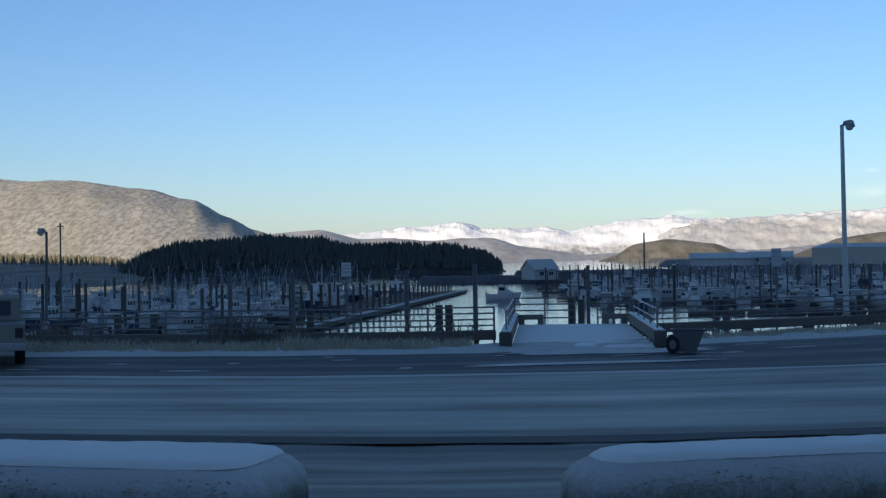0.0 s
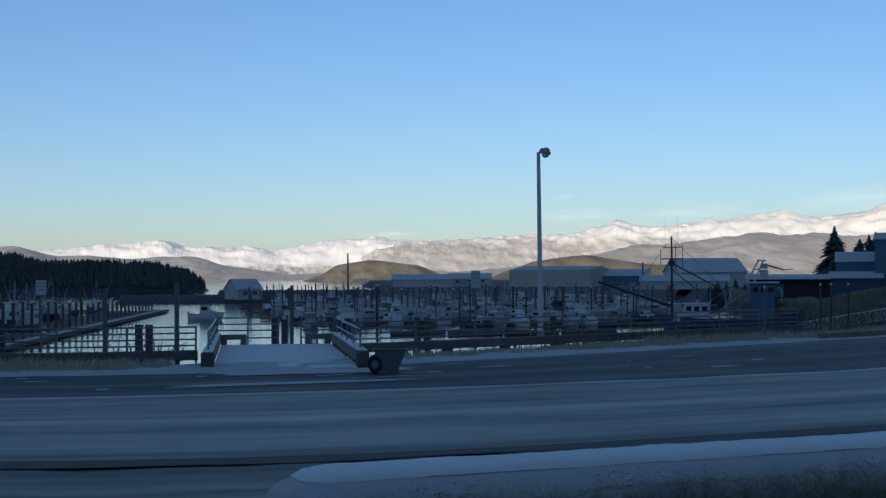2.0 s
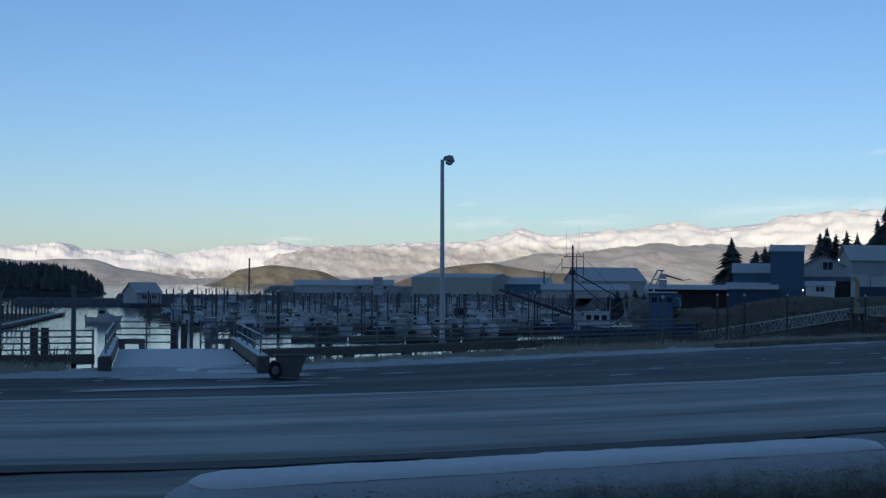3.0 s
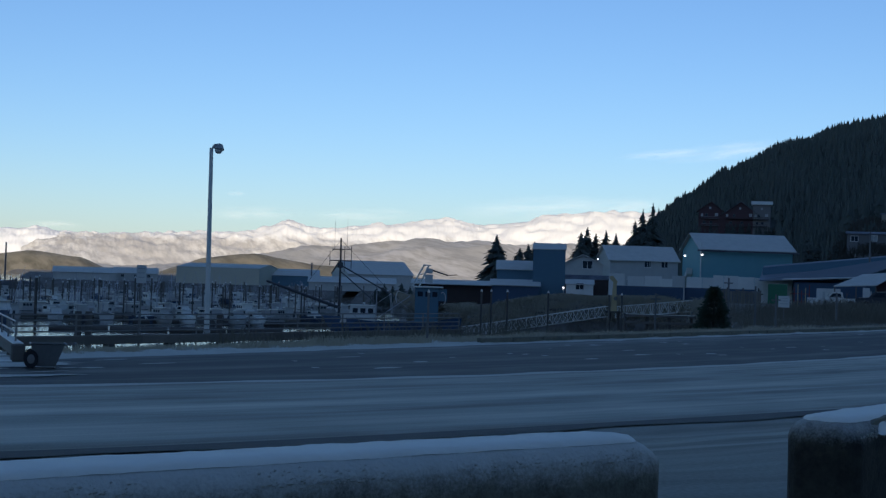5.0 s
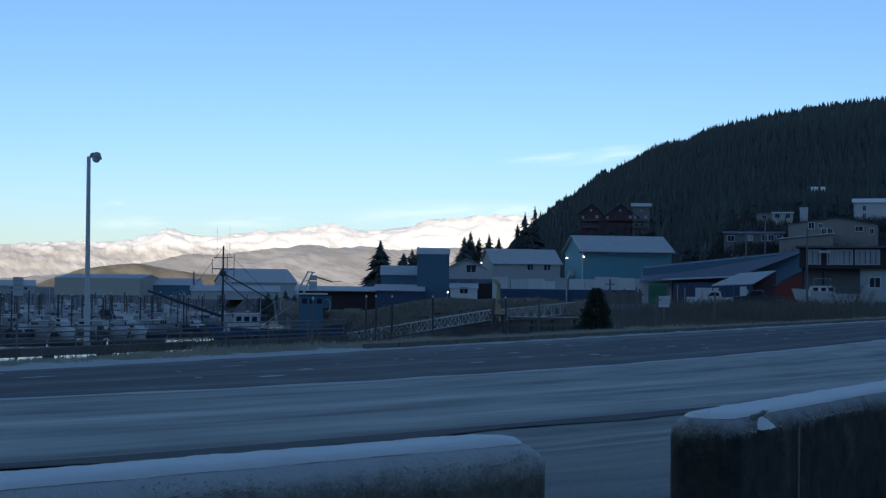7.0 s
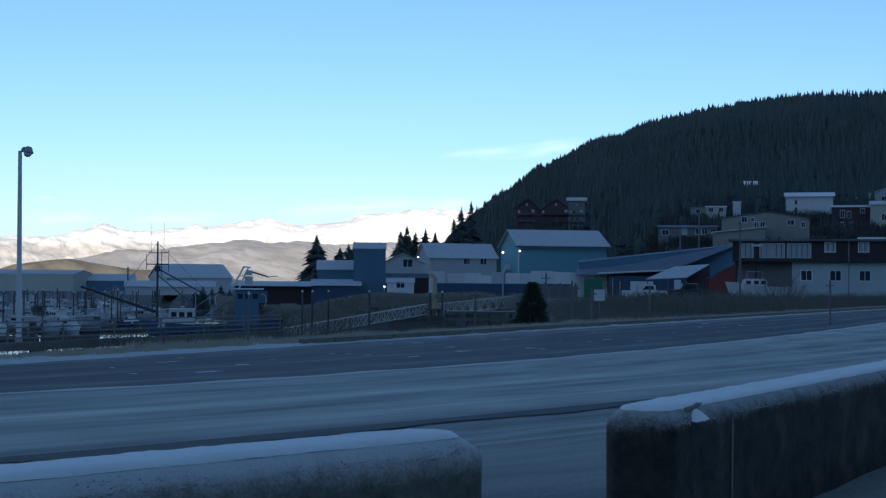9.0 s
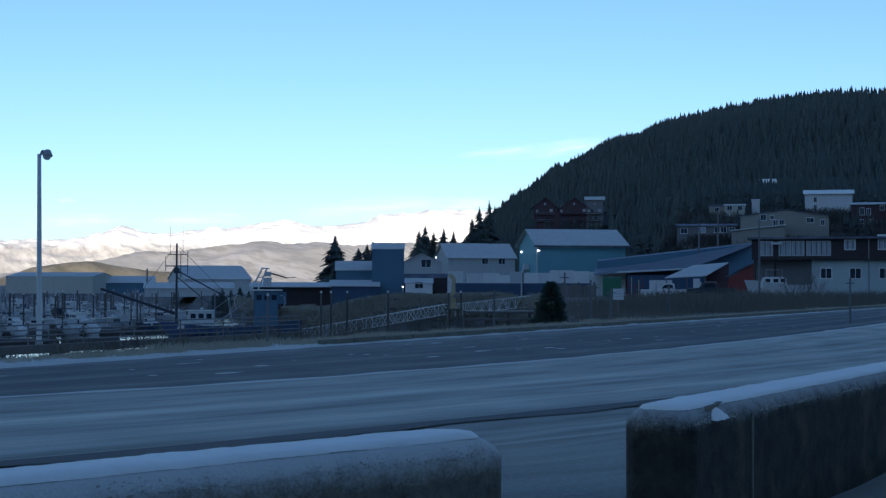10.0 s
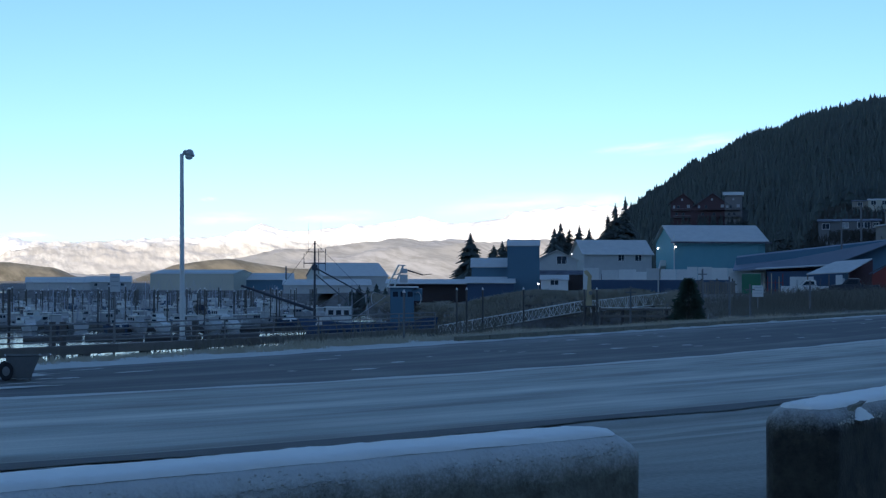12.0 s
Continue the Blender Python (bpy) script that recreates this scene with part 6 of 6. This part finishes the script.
house("tan_house", 43.72, 47.11, 280, 7.0, 2.58, 2.84, 12, TAN_PAINT, DARK_ROOF, "large tan gabled house on the slope", "house", along=False, shift=0.6, over=0.3, boards=1.4,
      wins=((.26, up(280, 2.42, 7), 1.0, 1.1), (.36, up(280, 2.46, 7), .6, .7), (.40, up(280, 2.22, 7), .8, 1.0), (.47, up(280, 2.22, 7), .8, 1.0), (.79, up(280, 2.32, 7), 1.3, .9), (.93, up(280, 2.22, 7), .7, 1.0)))
annex = thing("lean_to", facing(44.4, 274, 6.0), "grey lean-to with a sloping frosted roof below the tan house", "building")
az_, ar_ = up(274, 2.02, 6), up(274, 2.24, 6)
part("wall", Build().prism([(-4.9, 0), (-4.9, az_ - .1), (4.9, ar_ - .1), (4.9, 0)], 0, 5), TAN_PAINT, annex)
part("roof", Build().prism([(-5.2, az_ - .1), (5.2, ar_ - .1), (5.2, ar_ + .12), (-5.2, az_ + .12)], -.4, 5.2), ROOF_SNOW, annex)
house("grey_row_house", 41.23, 43.55, 288, 6.0, 2.20, 2.30, 8, GREY_POST, DARK_ROOF, "low grey row house with white-trimmed windows", "house", over=0.3, boards=1.5,
      wins=((.12, up(288, 1.92, 6), 1.3, 1.0), (.43, up(288, 1.95, 6), 1.2, 1.0, BLIND_LIT_PANE), (.68, up(288, 1.95, 6), 1.0, 1.1), (.79, up(288, 1.95, 6), 1.0, 1.1), (.93, up(288, 1.97, 6), 1.0, .9)))
house("cream_house", 43.1, 43.9, 332, 15.0, 3.02, 3.08, 7, PALE_PAINT, ROOF_SNOW, "small cream house on the hillside", "house", over=0.2, wins=((.25, up(332, 2.84, 15), 1.0, .9), (.75, up(332, 2.84, 15), .9, .9)))
house("grey_wing_house", 42.5, 43.1, 334, 15.0, 2.98, 3.03, 7, TAN_PAINT, DARK_ROOF, "low grey-tan wing beside the cream house", "house", over=0.2, wins=((.5, up(334, 2.8, 15), .9, .8),))
house("white_shed", 44.16, 44.47, 336, 15.0, 3.2, 3.24, 3, WHITE_PAINT, ROOF_SNOW, "small white flat-roofed shed among the trees", "shed", over=0.1)
house("white_block", 46.2, 48.0, 345, 15.0, 3.44, 3.62, 11, WHITE_PAINT, SNOW, "white flat-sided hall on the hillside", "building", wins=((.22, up(345, 3.12, 15), .6, 1.1), (.22, up(345, 2.82, 15), .6, 1.1)), over=0.5, boards=1.2)
house("red_house", 47.95, 49.4, 310, 11.0, 3.0, 3.1, 9, RED_PAINT, GREY_PAINT, "dark red house with white-trimmed windows", "house", over=0.3, boards=1.1,
      wins=((.28, up(310, 2.6, 11), .8, 1.5), (.45, up(310, 2.6, 11), .7, 1.3), (.8, up(310, 2.78, 11), .8, .9), (.25, up(310, 2.28, 11), 1.0, .7), (.5, up(310, 2.28, 11), 1.0, .7)))
house("tan_house", 49.4, 52.0, 305, 11.0, 3.1, 3.26, 9, PALE_PAINT, ROOF_SNOW, "pale house beside the red one", "house", wins=((.2, up(305, 2.5, 11), 1.0, 1.2), (.5, up(305, 2.7, 11), 1.0, 1.2)), over=0.3, boards=1.3)
house("blue_grey_house", 48.9, 52.3, 365, 16.0, 3.36, 3.9, 9, GREY_PAINT, SNOW, "grey-blue gabled house with a snowy roof high on the slope", "house", along=False, wins=((.3, up(365, 3.25, 16), 1.2, 1.0),))
house("hill_cabin", 44.5, 45.08, 665, at_el(665, 3.55), 3.93, 4.06, 6, GREY_PAINT, SNOW, "small cabin with a snowy roof among the trees", "cabin")
for az0, az1, e0, e1, wall, roof_mat, gab, shift, lab in ((35.5, 36.4, 3.02, 3.36, RED_PAINT, RED_PAINT, False, 0.6, "dark red gabled house with balconies among the trees"),
                                                          (36.4, 37.85, 2.86, 3.38, RED_PAINT, DARK_ROOF, False, 0.4, "brown-red gabled house with pale-framed windows"),
                                                          (37.62, 38.3, 3.30, 3.42, GREY_POST, THIN_SNOW, True, 0.0, "grey house with a thin snowy roof on the hill")):
    dd = 660
    ft = at_el(dd, 1.9)
    # Lit windows here are only a pale pane colour.
    hb = house("hill_house", az0, az1, dd, ft, e0, e1, 8, wall, roof_mat, lab, "house", along=gab, shift=shift, over=0.9,
               trim=GREY_POST, wins=((.15, up(dd, 2.78, ft), .9, 1.2, BLIND_LIT_PANE), (.34, up(dd, 2.78, ft), .9, 1.2), (.78, up(dd, 2.80, ft), 1.3, 1.3, BLIND_LIT_PANE), (.25, up(dd, 2.5, ft), 1.0, 1.0), (.55, up(dd, 2.5, ft), 1.0, 1.0), (.5, up(dd, 3.08, ft), .8, .9, BLIND_LIT_PANE)))
    bwid = dd * math.tan(radians((az1 - az0) / 2)) * 0.8
    for be in (2.42, 2.70):
        part("balcony", Build().box(-bwid, bwid, -1.6, 0, up(dd, be, ft) - .15, up(dd, be, ft)).box(-bwid, bwid, -1.65, -1.55, up(dd, be, ft) + .6, up(dd, be, ft) + .75), GREY_POST if az0 < 36 else BROWN_PAINT, hb, "railed wooden balcony")

pickup(facing(41.8, 224, LAND + .15, 180) @ Matrix.Scale(1.28, 4), "white pickup truck parked in the yard", WHITE_PAINT, True)
pickup(facing(43.5, 214, LAND + .35, 178) @ Matrix.Scale(1.3, 4), "dark pickup truck with a frosty roof parked in the yard", BLACK_PAINT, True)



# a cabin cruiser laid up on blocks before the brown building
tb = thing("cabin_cruiser", facing(45.45, 188, LAND - .2), "laid-up cabin cruiser with grey hull and white cabin", "boat")
part("hull", hull_build(9.6, 3.0, 1.7), GREY_PAINT, tb, at=pose(5.0, -1.6, .9, 0, 0, 180))
cc = part("cabin", Build().prism([(-3.2, 2.2), (-2.9, 3.5), (-2.4, 3.6), (-.2, 3.6), (.1, 3.4), (.2, 2.2)], -2.5, -.7), WHITE_PAINT, tb, "white cabin")
for wx0 in (-2.5, -1.5, -.6):
    part("side_window", Build().box(wx0, wx0 + .6, -2.515, -2.495, 2.9, 3.35), GLASS, cc)
part("flybridge_rail", Build().rod((-2.4, -2.3, 3.6), (-2.4, -2.3, 4.5), .04).rod((-.4, -2.3, 3.6), (-.4, -2.3, 4.5), .04).rod((-2.4, -2.3, 4.5), (-.4, -2.3, 4.5), .04), STEEL, tb)
for bx in (-3.0, 0.0, 3.2):
    part("keel_block", Build().box(bx - .4, bx + .4, -2.4, -.8, 0, .75, c=.04), TIMBER, tb)
for az, d, w, z0, z1 in ((40.0, 215, 1.6, -.72, -.32), (40.25, 217, .9, -.6, .05), (42.0, 219, 1.0, -.55, .12), (38.9, 222, 1.4, -.55, -.3)):
    bd = thing("board_stack", facing(az, d, 0.0), "pale sheets of board leaning in the yard", "boards", "yard boards")
    part("sheet", Build().box(-w / 2, w / 2, 0, .06, 0, at_el(d, z1), pose(0, 0, 0, -6, 0, 0), c=.01), WHITE_PAINT, bd)
    part("sheet", Build().box(-w / 2 + .25, w / 2 + .3, .1, .16, 0, at_el(d, z1) * .85, pose(0, 0, 0, -6, 0, 0), c=.01), GREY_PAINT, bd)
for az, d, e in ((31.55, 318, .95), (31.75, 300, .25), (30.2, 262, -.25)):
    wl2 = thing("yard_lamp", facing(az, d, LAND), "small lit floodlight on a thin pole in the yard", "lamp", "yard lamps")
    hh = at_el(d, e) - LAND
    part("pole", Build().rod((0, 0, 0), (0, 0, hh + .2), .07), STEEL, wl2)
    part("lens", Build().box(-.13, .13, -.3, -.08, hh - .12, hh + .12, c=.05), LAMP_GLOW, wl2, "lit white lens")


# utility poles in the town
for az, d, e in ((42.84, 275, 2.83), (42.1, 262, 2.3), (44.45, 150, 2.5), (36.75, 100, .35), (40.9, 120, -.1), (38.6, 95, -.25), (47.9, 100, .15), (37.8, 92, .05), (33.9, 88, -.35), (20.0, 570, .45), (8.1, 550, .85), (-15.15, 150, 1.55)):
    x, y = polar(az, d)
    gz = ground_z(x, y) - .3
    tp = thing("utility_pole", pose(x, y, gz), "thin weathered utility pole", "pole", "utility poles")
    part("shaft", Build().rod((0, 0, 0), (0, 0, at_el(d, e) - gz), 0.00065 * d + .02, 0.0005 * d + .01, 8), GREY_POST, tp)
    part("bracket", Build().box(-.35, .35, -.05, .05, at_el(d, e) - gz - .4, at_el(d, e) - gz - .32), GREY_POST, tp)


# ---- plants ----
def spruce(x, y, z, h, r, label, name="spruce_tree", mat=NEEDLES, seed=1, tiers=16, fans=15):
    rr = random.Random(seed)
    t = thing(name, pose(x, y, z), label, "tree", "spruce trees")
    part("trunk", Build().rod((0, 0, -.3), (0, 0, h * .96), r * .09, 0.01, 7), BARK, t)
    b = Build()
    for k in range(tiers):
        f = (k + 0.3) / tiers
        q = r * (1 - f) ** 0.8 * rr.uniform(.7, 1.1)
        for i in range(fans):
            a = rr.random() * 6.283
            l, wd = q * rr.uniform(.4, 1.2), q * rr.uniform(.16, .34) + .05
            z0 = h * (f * .93 + .06) + rr.uniform(-.04, .04) * h
            dx, dy = math.cos(a), math.sin(a)
            o = len(b.v)
            drop = l * rr.uniform(.15, .45)
            for (s, w2, dz) in ((0.02, 0.2, 0.06), (.5, 1.0, -.35), (1, .12, -1)):
                b.v += [(dx * l * s - dy * wd * w2, dy * l * s + dx * wd * w2, z0 + drop * dz), (dx * l * s + dy * wd * w2, dy * l * s - dx * wd * w2, z0 + drop * dz), (dx * l * s, dy * l * s, z0 + drop * dz + wd * .5 * w2)]
            for s in (0, 3):
                b.f += [(o + s, o + s + 3, o + s + 5, o + s + 2), (o + s + 2, o + s + 5, o + s + 4, o + s + 1), (o + s + 1, o + s + 4, o + s + 3, o + s)]
    o = len(b.v)
    b.turned([(r * .08, h * .88), (0.005, h)], 6)
    part("crown", b, mat, t)
    return t


def bush_spruce(x, y, z, h, r, label, seed):
    """A dense young spruce: many short twigs over a rounded cone."""
    rr = random.Random(seed)
    t = thing("spruce_tree", pose(x, y, z), label, "tree", "spruce trees")
    part("trunk", Build().rod((0, 0, -.3), (0, 0, h * .9), r * .07, 0.01, 7), BARK, t)
    b = Build()
    for _ in range(4200):
        f = rr.random() ** 1.25
        lump = 1 + 0.25 * noise.noise((f * 4, rr.random() * .3, seed))
        a = rr.random() * 6.283
        q = r * (1 - f) ** 0.62 * (0.75 + 0.25 * min(1, f * 6)) * lump * (1 + 0.28 * noise.noise((math.cos(a) * 1.6, math.sin(a) * 1.6, f * 5)))
        s0 = q * rr.uniform(.35, .9)
        l, wd = rr.uniform(.14, .34), rr.uniform(.02, .05)
        dx, dy, z0 = math.cos(a), math.sin(a), h * (f * .94 + .03)
        o = len(b.v)
        b.v += [(dx * s0 - dy * wd, dy * s0 + dx * wd, z0), (dx * s0 + dy * wd, dy * s0 - dx * wd, z0), (dx * (s0 + l) + dy * wd * .6, dy * (s0 + l) - dx * wd * .6, z0 + l * rr.uniform(-.25, .6)), (dx * (s0 + l * .6), dy * (s0 + l * .6), z0 + wd * 1.6)]
        b.f += [(o, o + 1, o + 2), (o, o + 2, o + 3), (o + 1, o + 2, o + 3)]
    part("crown", b, BUSH_GREEN, t)
    return t


bush_spruce(52.9, 72.3, -.15, 2.95, 1.22, "small bushy young spruce on the verge", 3)
for i, (az, d, e, r) in enumerate(((27.45, 330, 1.75, 3.0), (28.4, 345, 1.25, 2.6), (28.75, 350, 1.4, 2.6), (29.0, 352, 1.5, 2.6), (30.85, 345, 1.95, 3.0), (31.1, 350, 2.15, 3.2), (31.45, 352, 1.9, 2.8), (31.85, 350, 2.05, 2.8), (32.25, 356, 1.95, 2.6), (33.0, 420, 2.5, 3.4), (33.3, 420, 2.95, 3.6), (33.7, 430, 3.2, 3.6))):
    x, y = polar(az, d)
    spruce(x, y, -.2, at_el(d, e) + .6, r * 2.3, "dark mature spruce tree in the town", seed=20 + i, tiers=24, fans=20)


for i, (az, d, e, r) in enumerate(((22.65, 432, -.42, 3.0), (22.95, 436, -.28, 3.6), (23.3, 430, -.36, 3.2), (23.65, 434, -.24, 3.8), (24.0, 438, -.40, 3.2))):
    x, y = polar(az, d)
    spruce(x, y, -6.0, at_el(d, e) + 6.0, r, "dark shrubby spruce on the far bank", seed=60 + i, tiers=16, fans=18)
rt = random.Random(61)
for az0, az1, d, e0, e1, n in ((41.0, 42.4, 318, 2.1, 3.0, 6), (42.4, 43.9, 318, 2.3, 2.62, 9), (44.6, 46.2, 318, 3.1, 3.8, 9), (42.6, 44.1, 345, 3.2, 3.7, 8), (35.1, 38.5, 642, 2.25, 2.58, 70), (38.3, 39.3, 640, 2.6, 3.6, 7), (47.6, 48.2, 290, 2.8, 3.1, 4), (39.4, 41.2, 290, 1.7, 2.5, 8)):
    for k in range(n):
        az, e = rt.uniform(az0, az1), rt.uniform(e0, e1)
        x, y = polar(az, d + rt.uniform(-6, 6))
        gz = hill_h(az, .2375)[2] - 2 if d > 600 else ground_z(x, y) - .2
        hh = max(1.4, at_el(d, e) - gz)
        spruce(x, y, gz, hh, min(hh * .26, 4.2), "dark spruce tree on the slope among the houses", seed=200 + k + int(az * 7), tiers=12, fans=11)


def tufts(name, n, x0, x1, o0, o1, hmin, hmax, mat, label, seed, blades=7, spread=.16, zf=None):
    """Clumps of thin curved blades along the bank."""
    rr = random.Random(seed)
    b = Build()
    for _ in range(n):
        x = rr.uniform(x0, x1)
        if 0.8 < x < 7.8:
            continue
        o = rr.uniform(o0, o1)
        y = verge_edge(x) + o
        z = zf(x, y) if zf else 0.02 - .25 * max(0, o - 2.6)
        clump = (0.55 + 0.6 * (noise.noise((x * .35, o, seed)) + .5)) * (1 - 0.3 * smooth(5, 8, x) * (1 - smooth(14.5, 20, x)))
        for _ in range(blades):
            a, h = rr.random() * 6.283, rr.uniform(hmin, hmax) * clump
            px, py = x + rr.gauss(0, spread), y + rr.gauss(0, spread)
            lx, ly = math.cos(a) * h * .45, math.sin(a) * h * .45
            w = 0.012 + .01 * h
            k = len(b.v)
            b.v += [(px - w, py, z - .03), (px + w, py, z - .03), (px + lx * .4 + w * .7, py + ly * .4, z + h * .7), (px + lx * .4 - w * .7, py + ly * .4, z + h * .7), (px + lx, py + ly, z + h)]
            b.f += [(k, k + 1, k + 2, k + 3), (k + 3, k + 2, k + 4)]
    return solid(name, b, mat, label, "grass", kind="stuff", fix=False)


tufts("frosted_grass", 4200, -14, 62, 0.9, 3.6, .10, .40, GRASS, "frost-covered dry grass along the bank", 9, 8)
tufts("frosted_verge_grass", 1500, 40, 165, .6, 3.5, .15, .4, GRASS, "frost-covered dry grass beside the road", 10, 8, .25)
tufts("dry_brush", 3400, 26, 150, 4.5, 26, 0.12, 0.42, DRY_BRUSH, "dark leafless brush behind the verge", 12, 12, .5, lambda x, y: ground_z(x, y))
tufts("tall_brush", 1500, 84, 165, 5, 30, .7, 1.9, DRY_BRUSH, "tall leafless brush before the brown building", 15, 14, .6, lambda x, y: ground_z(x, y))
tufts("bank_weeds", 500, -14, 36, 4, 7, .6, 1.4, DRY_BRUSH, "dark dead weeds on the bank", 13, 8, .3, lambda x, y: ground_z(x, y))


def bare_shrub(x, y, z, h, label, seed, stems=9):
    """A leafless shrub: thin stems that fork into twigs."""
    rr = random.Random(seed)
    t = thing("bare_shrub", pose(x, y, z), label, "shrub", "bare shrubs")

    def grow(b, p, v, r, level):
        q = p + v
        b.rod(p, q, r, r * .65, 4)
        if level == 0:
            return
        for _ in range(rr.choice((2, 3, 3))):
            w = v * rr.uniform(.5, .8) + Vector((rr.gauss(0, .22), rr.gauss(0, .22), rr.uniform(-.02, .16))) * v.length
            grow(b, p + v * rr.uniform(.55, 1.0), w, r * .6, level - 1)

    for _ in range(stems):
        a, stem = rr.random() * 6.283, Build()
        grow(stem, Vector((math.cos(a) * .12 * h, math.sin(a) * .12 * h, -.1)), Vector((math.cos(a) * .2, math.sin(a) * .2, rr.uniform(.35, .55))) * h * rr.uniform(.7, 1.0), .007 * h + .004, 3)
        part("stem", stem, BARK_GREY, t)
    return t


for i, (az, d, h) in enumerate(((-8.5, 47, 2.0), (-8.0, 46.6, 1.6), (-6.9, 47.4, 1.1), (19.9, 57, 1.1), (45.9, 165, 4.2), (46.4, 168, 3.4), (41.0, 150, 2.4), (35.3, 92, 1.3), (43.4, 140, 2.6))):
    x, y = polar(az, d)
    bare_shrub(x, y, ground_z(x, y), h, "leafless grey-brown shrub standing in the dead grass", 300 + i)


# a kerb along the far side of the parking strip
kb = thing("kerb", pose(0, 0, 0), "concrete kerb along the parking strip", "kerb", kind="structure")
for k in range(62):
    x0, x1 = 27.5 + k * 2.2, 29.64 + k * 2.2
    a, c = (x0, verge_edge(x0) + .35), (x1, verge_edge(x1) + .35)
    L = math.hypot(c[0] - a[0], c[1] - a[1])
    part("kerb_stone", Build().box(0, L - .02, -.12, .14, -.1, .26, pose(a[0], a[1], 0, 0, 0, math.degrees(math.atan2(c[1] - a[1], c[0] - a[0]))), c=.03), CONCRETE, kb)


def slope_brush(n, seed):
    """Dark leafless brush over the slope between the houses."""
    rr = random.Random(seed)
    b = Build()
    for _ in range(n):
        az, d = rr.uniform(39.5, 54), rr.uniform(272, 350)
        x, y = polar(az, d)
        z = ground_z(x, y)
        clump = 0.5 + 0.9 * max(0, noise.noise((x * .1, y * .1, seed)) + .4)
        for _ in range(11):
            a, h = rr.random() * 6.283, rr.uniform(.5, 1.5) * clump
            px, py = x + rr.gauss(0, .9), y + rr.gauss(0, .9)
            lx, ly, w = math.cos(a) * h * .7, math.sin(a) * h * .7, .06
            k = len(b.v)
            b.v += [(px - w, py, z - .2), (px + w, py, z - .2), (px + lx + w, py + ly, z + h), (px + lx - w, py + ly, z + h)]
            b.f.append((k, k + 1, k + 2, k + 3))
    return solid("slope_brush", b, DARK_BRUSH, "dark leafless brush on the slope among the houses", "brush", kind="stuff", fix=False)


slope_brush(2600, 14)


def bank_brush(name, n, seed, mat, label, off0, off1, hmin, hmax):
    """Leafless brush and dead grass over the far bank of the basin."""
    rr = random.Random(seed)
    b = Build()
    for _ in range(n):
        az = rr.uniform(23.5, 36.4)
        d = shore(az) + rr.uniform(off0, off1)
        x, y = polar(az, d)
        z = ground_z(x, y)
        clump = 0.25 + 1.3 * max(0, noise.noise((x * .12, y * .12, seed)) + .35)
        for _ in range(12):
            a, h = rr.random() * 6.283, rr.uniform(hmin, hmax) * clump
            px, py = x + rr.gauss(0, .8), y + rr.gauss(0, .8)
            lx, ly = math.cos(a) * h * 1.1, math.sin(a) * h * 1.1
            w = .035
            k = len(b.v)
            b.v += [(px - w, py, z - .1), (px + w, py, z - .1), (px + lx * .4 + w, py + ly * .4, z + h * .75), (px + lx * .4 - w, py + ly * .4, z + h * .75), (px + lx, py + ly, z + h)]
            b.f += [(k, k + 1, k + 2, k + 3), (k + 3, k + 2, k + 4)]
    return solid(name, b, mat, label, "brush", kind="stuff", fix=False)


bank_brush("bank_grass", 2200, 4, TAN_BRUSH, "frosted tan dead grass on top of the far bank", -5, 6, .3, .9)
bank_brush("bank_brush", 1300, 5, DRY_BRUSH, "dark leafless brush low on the far bank", -13, -4, .3, 1.0)
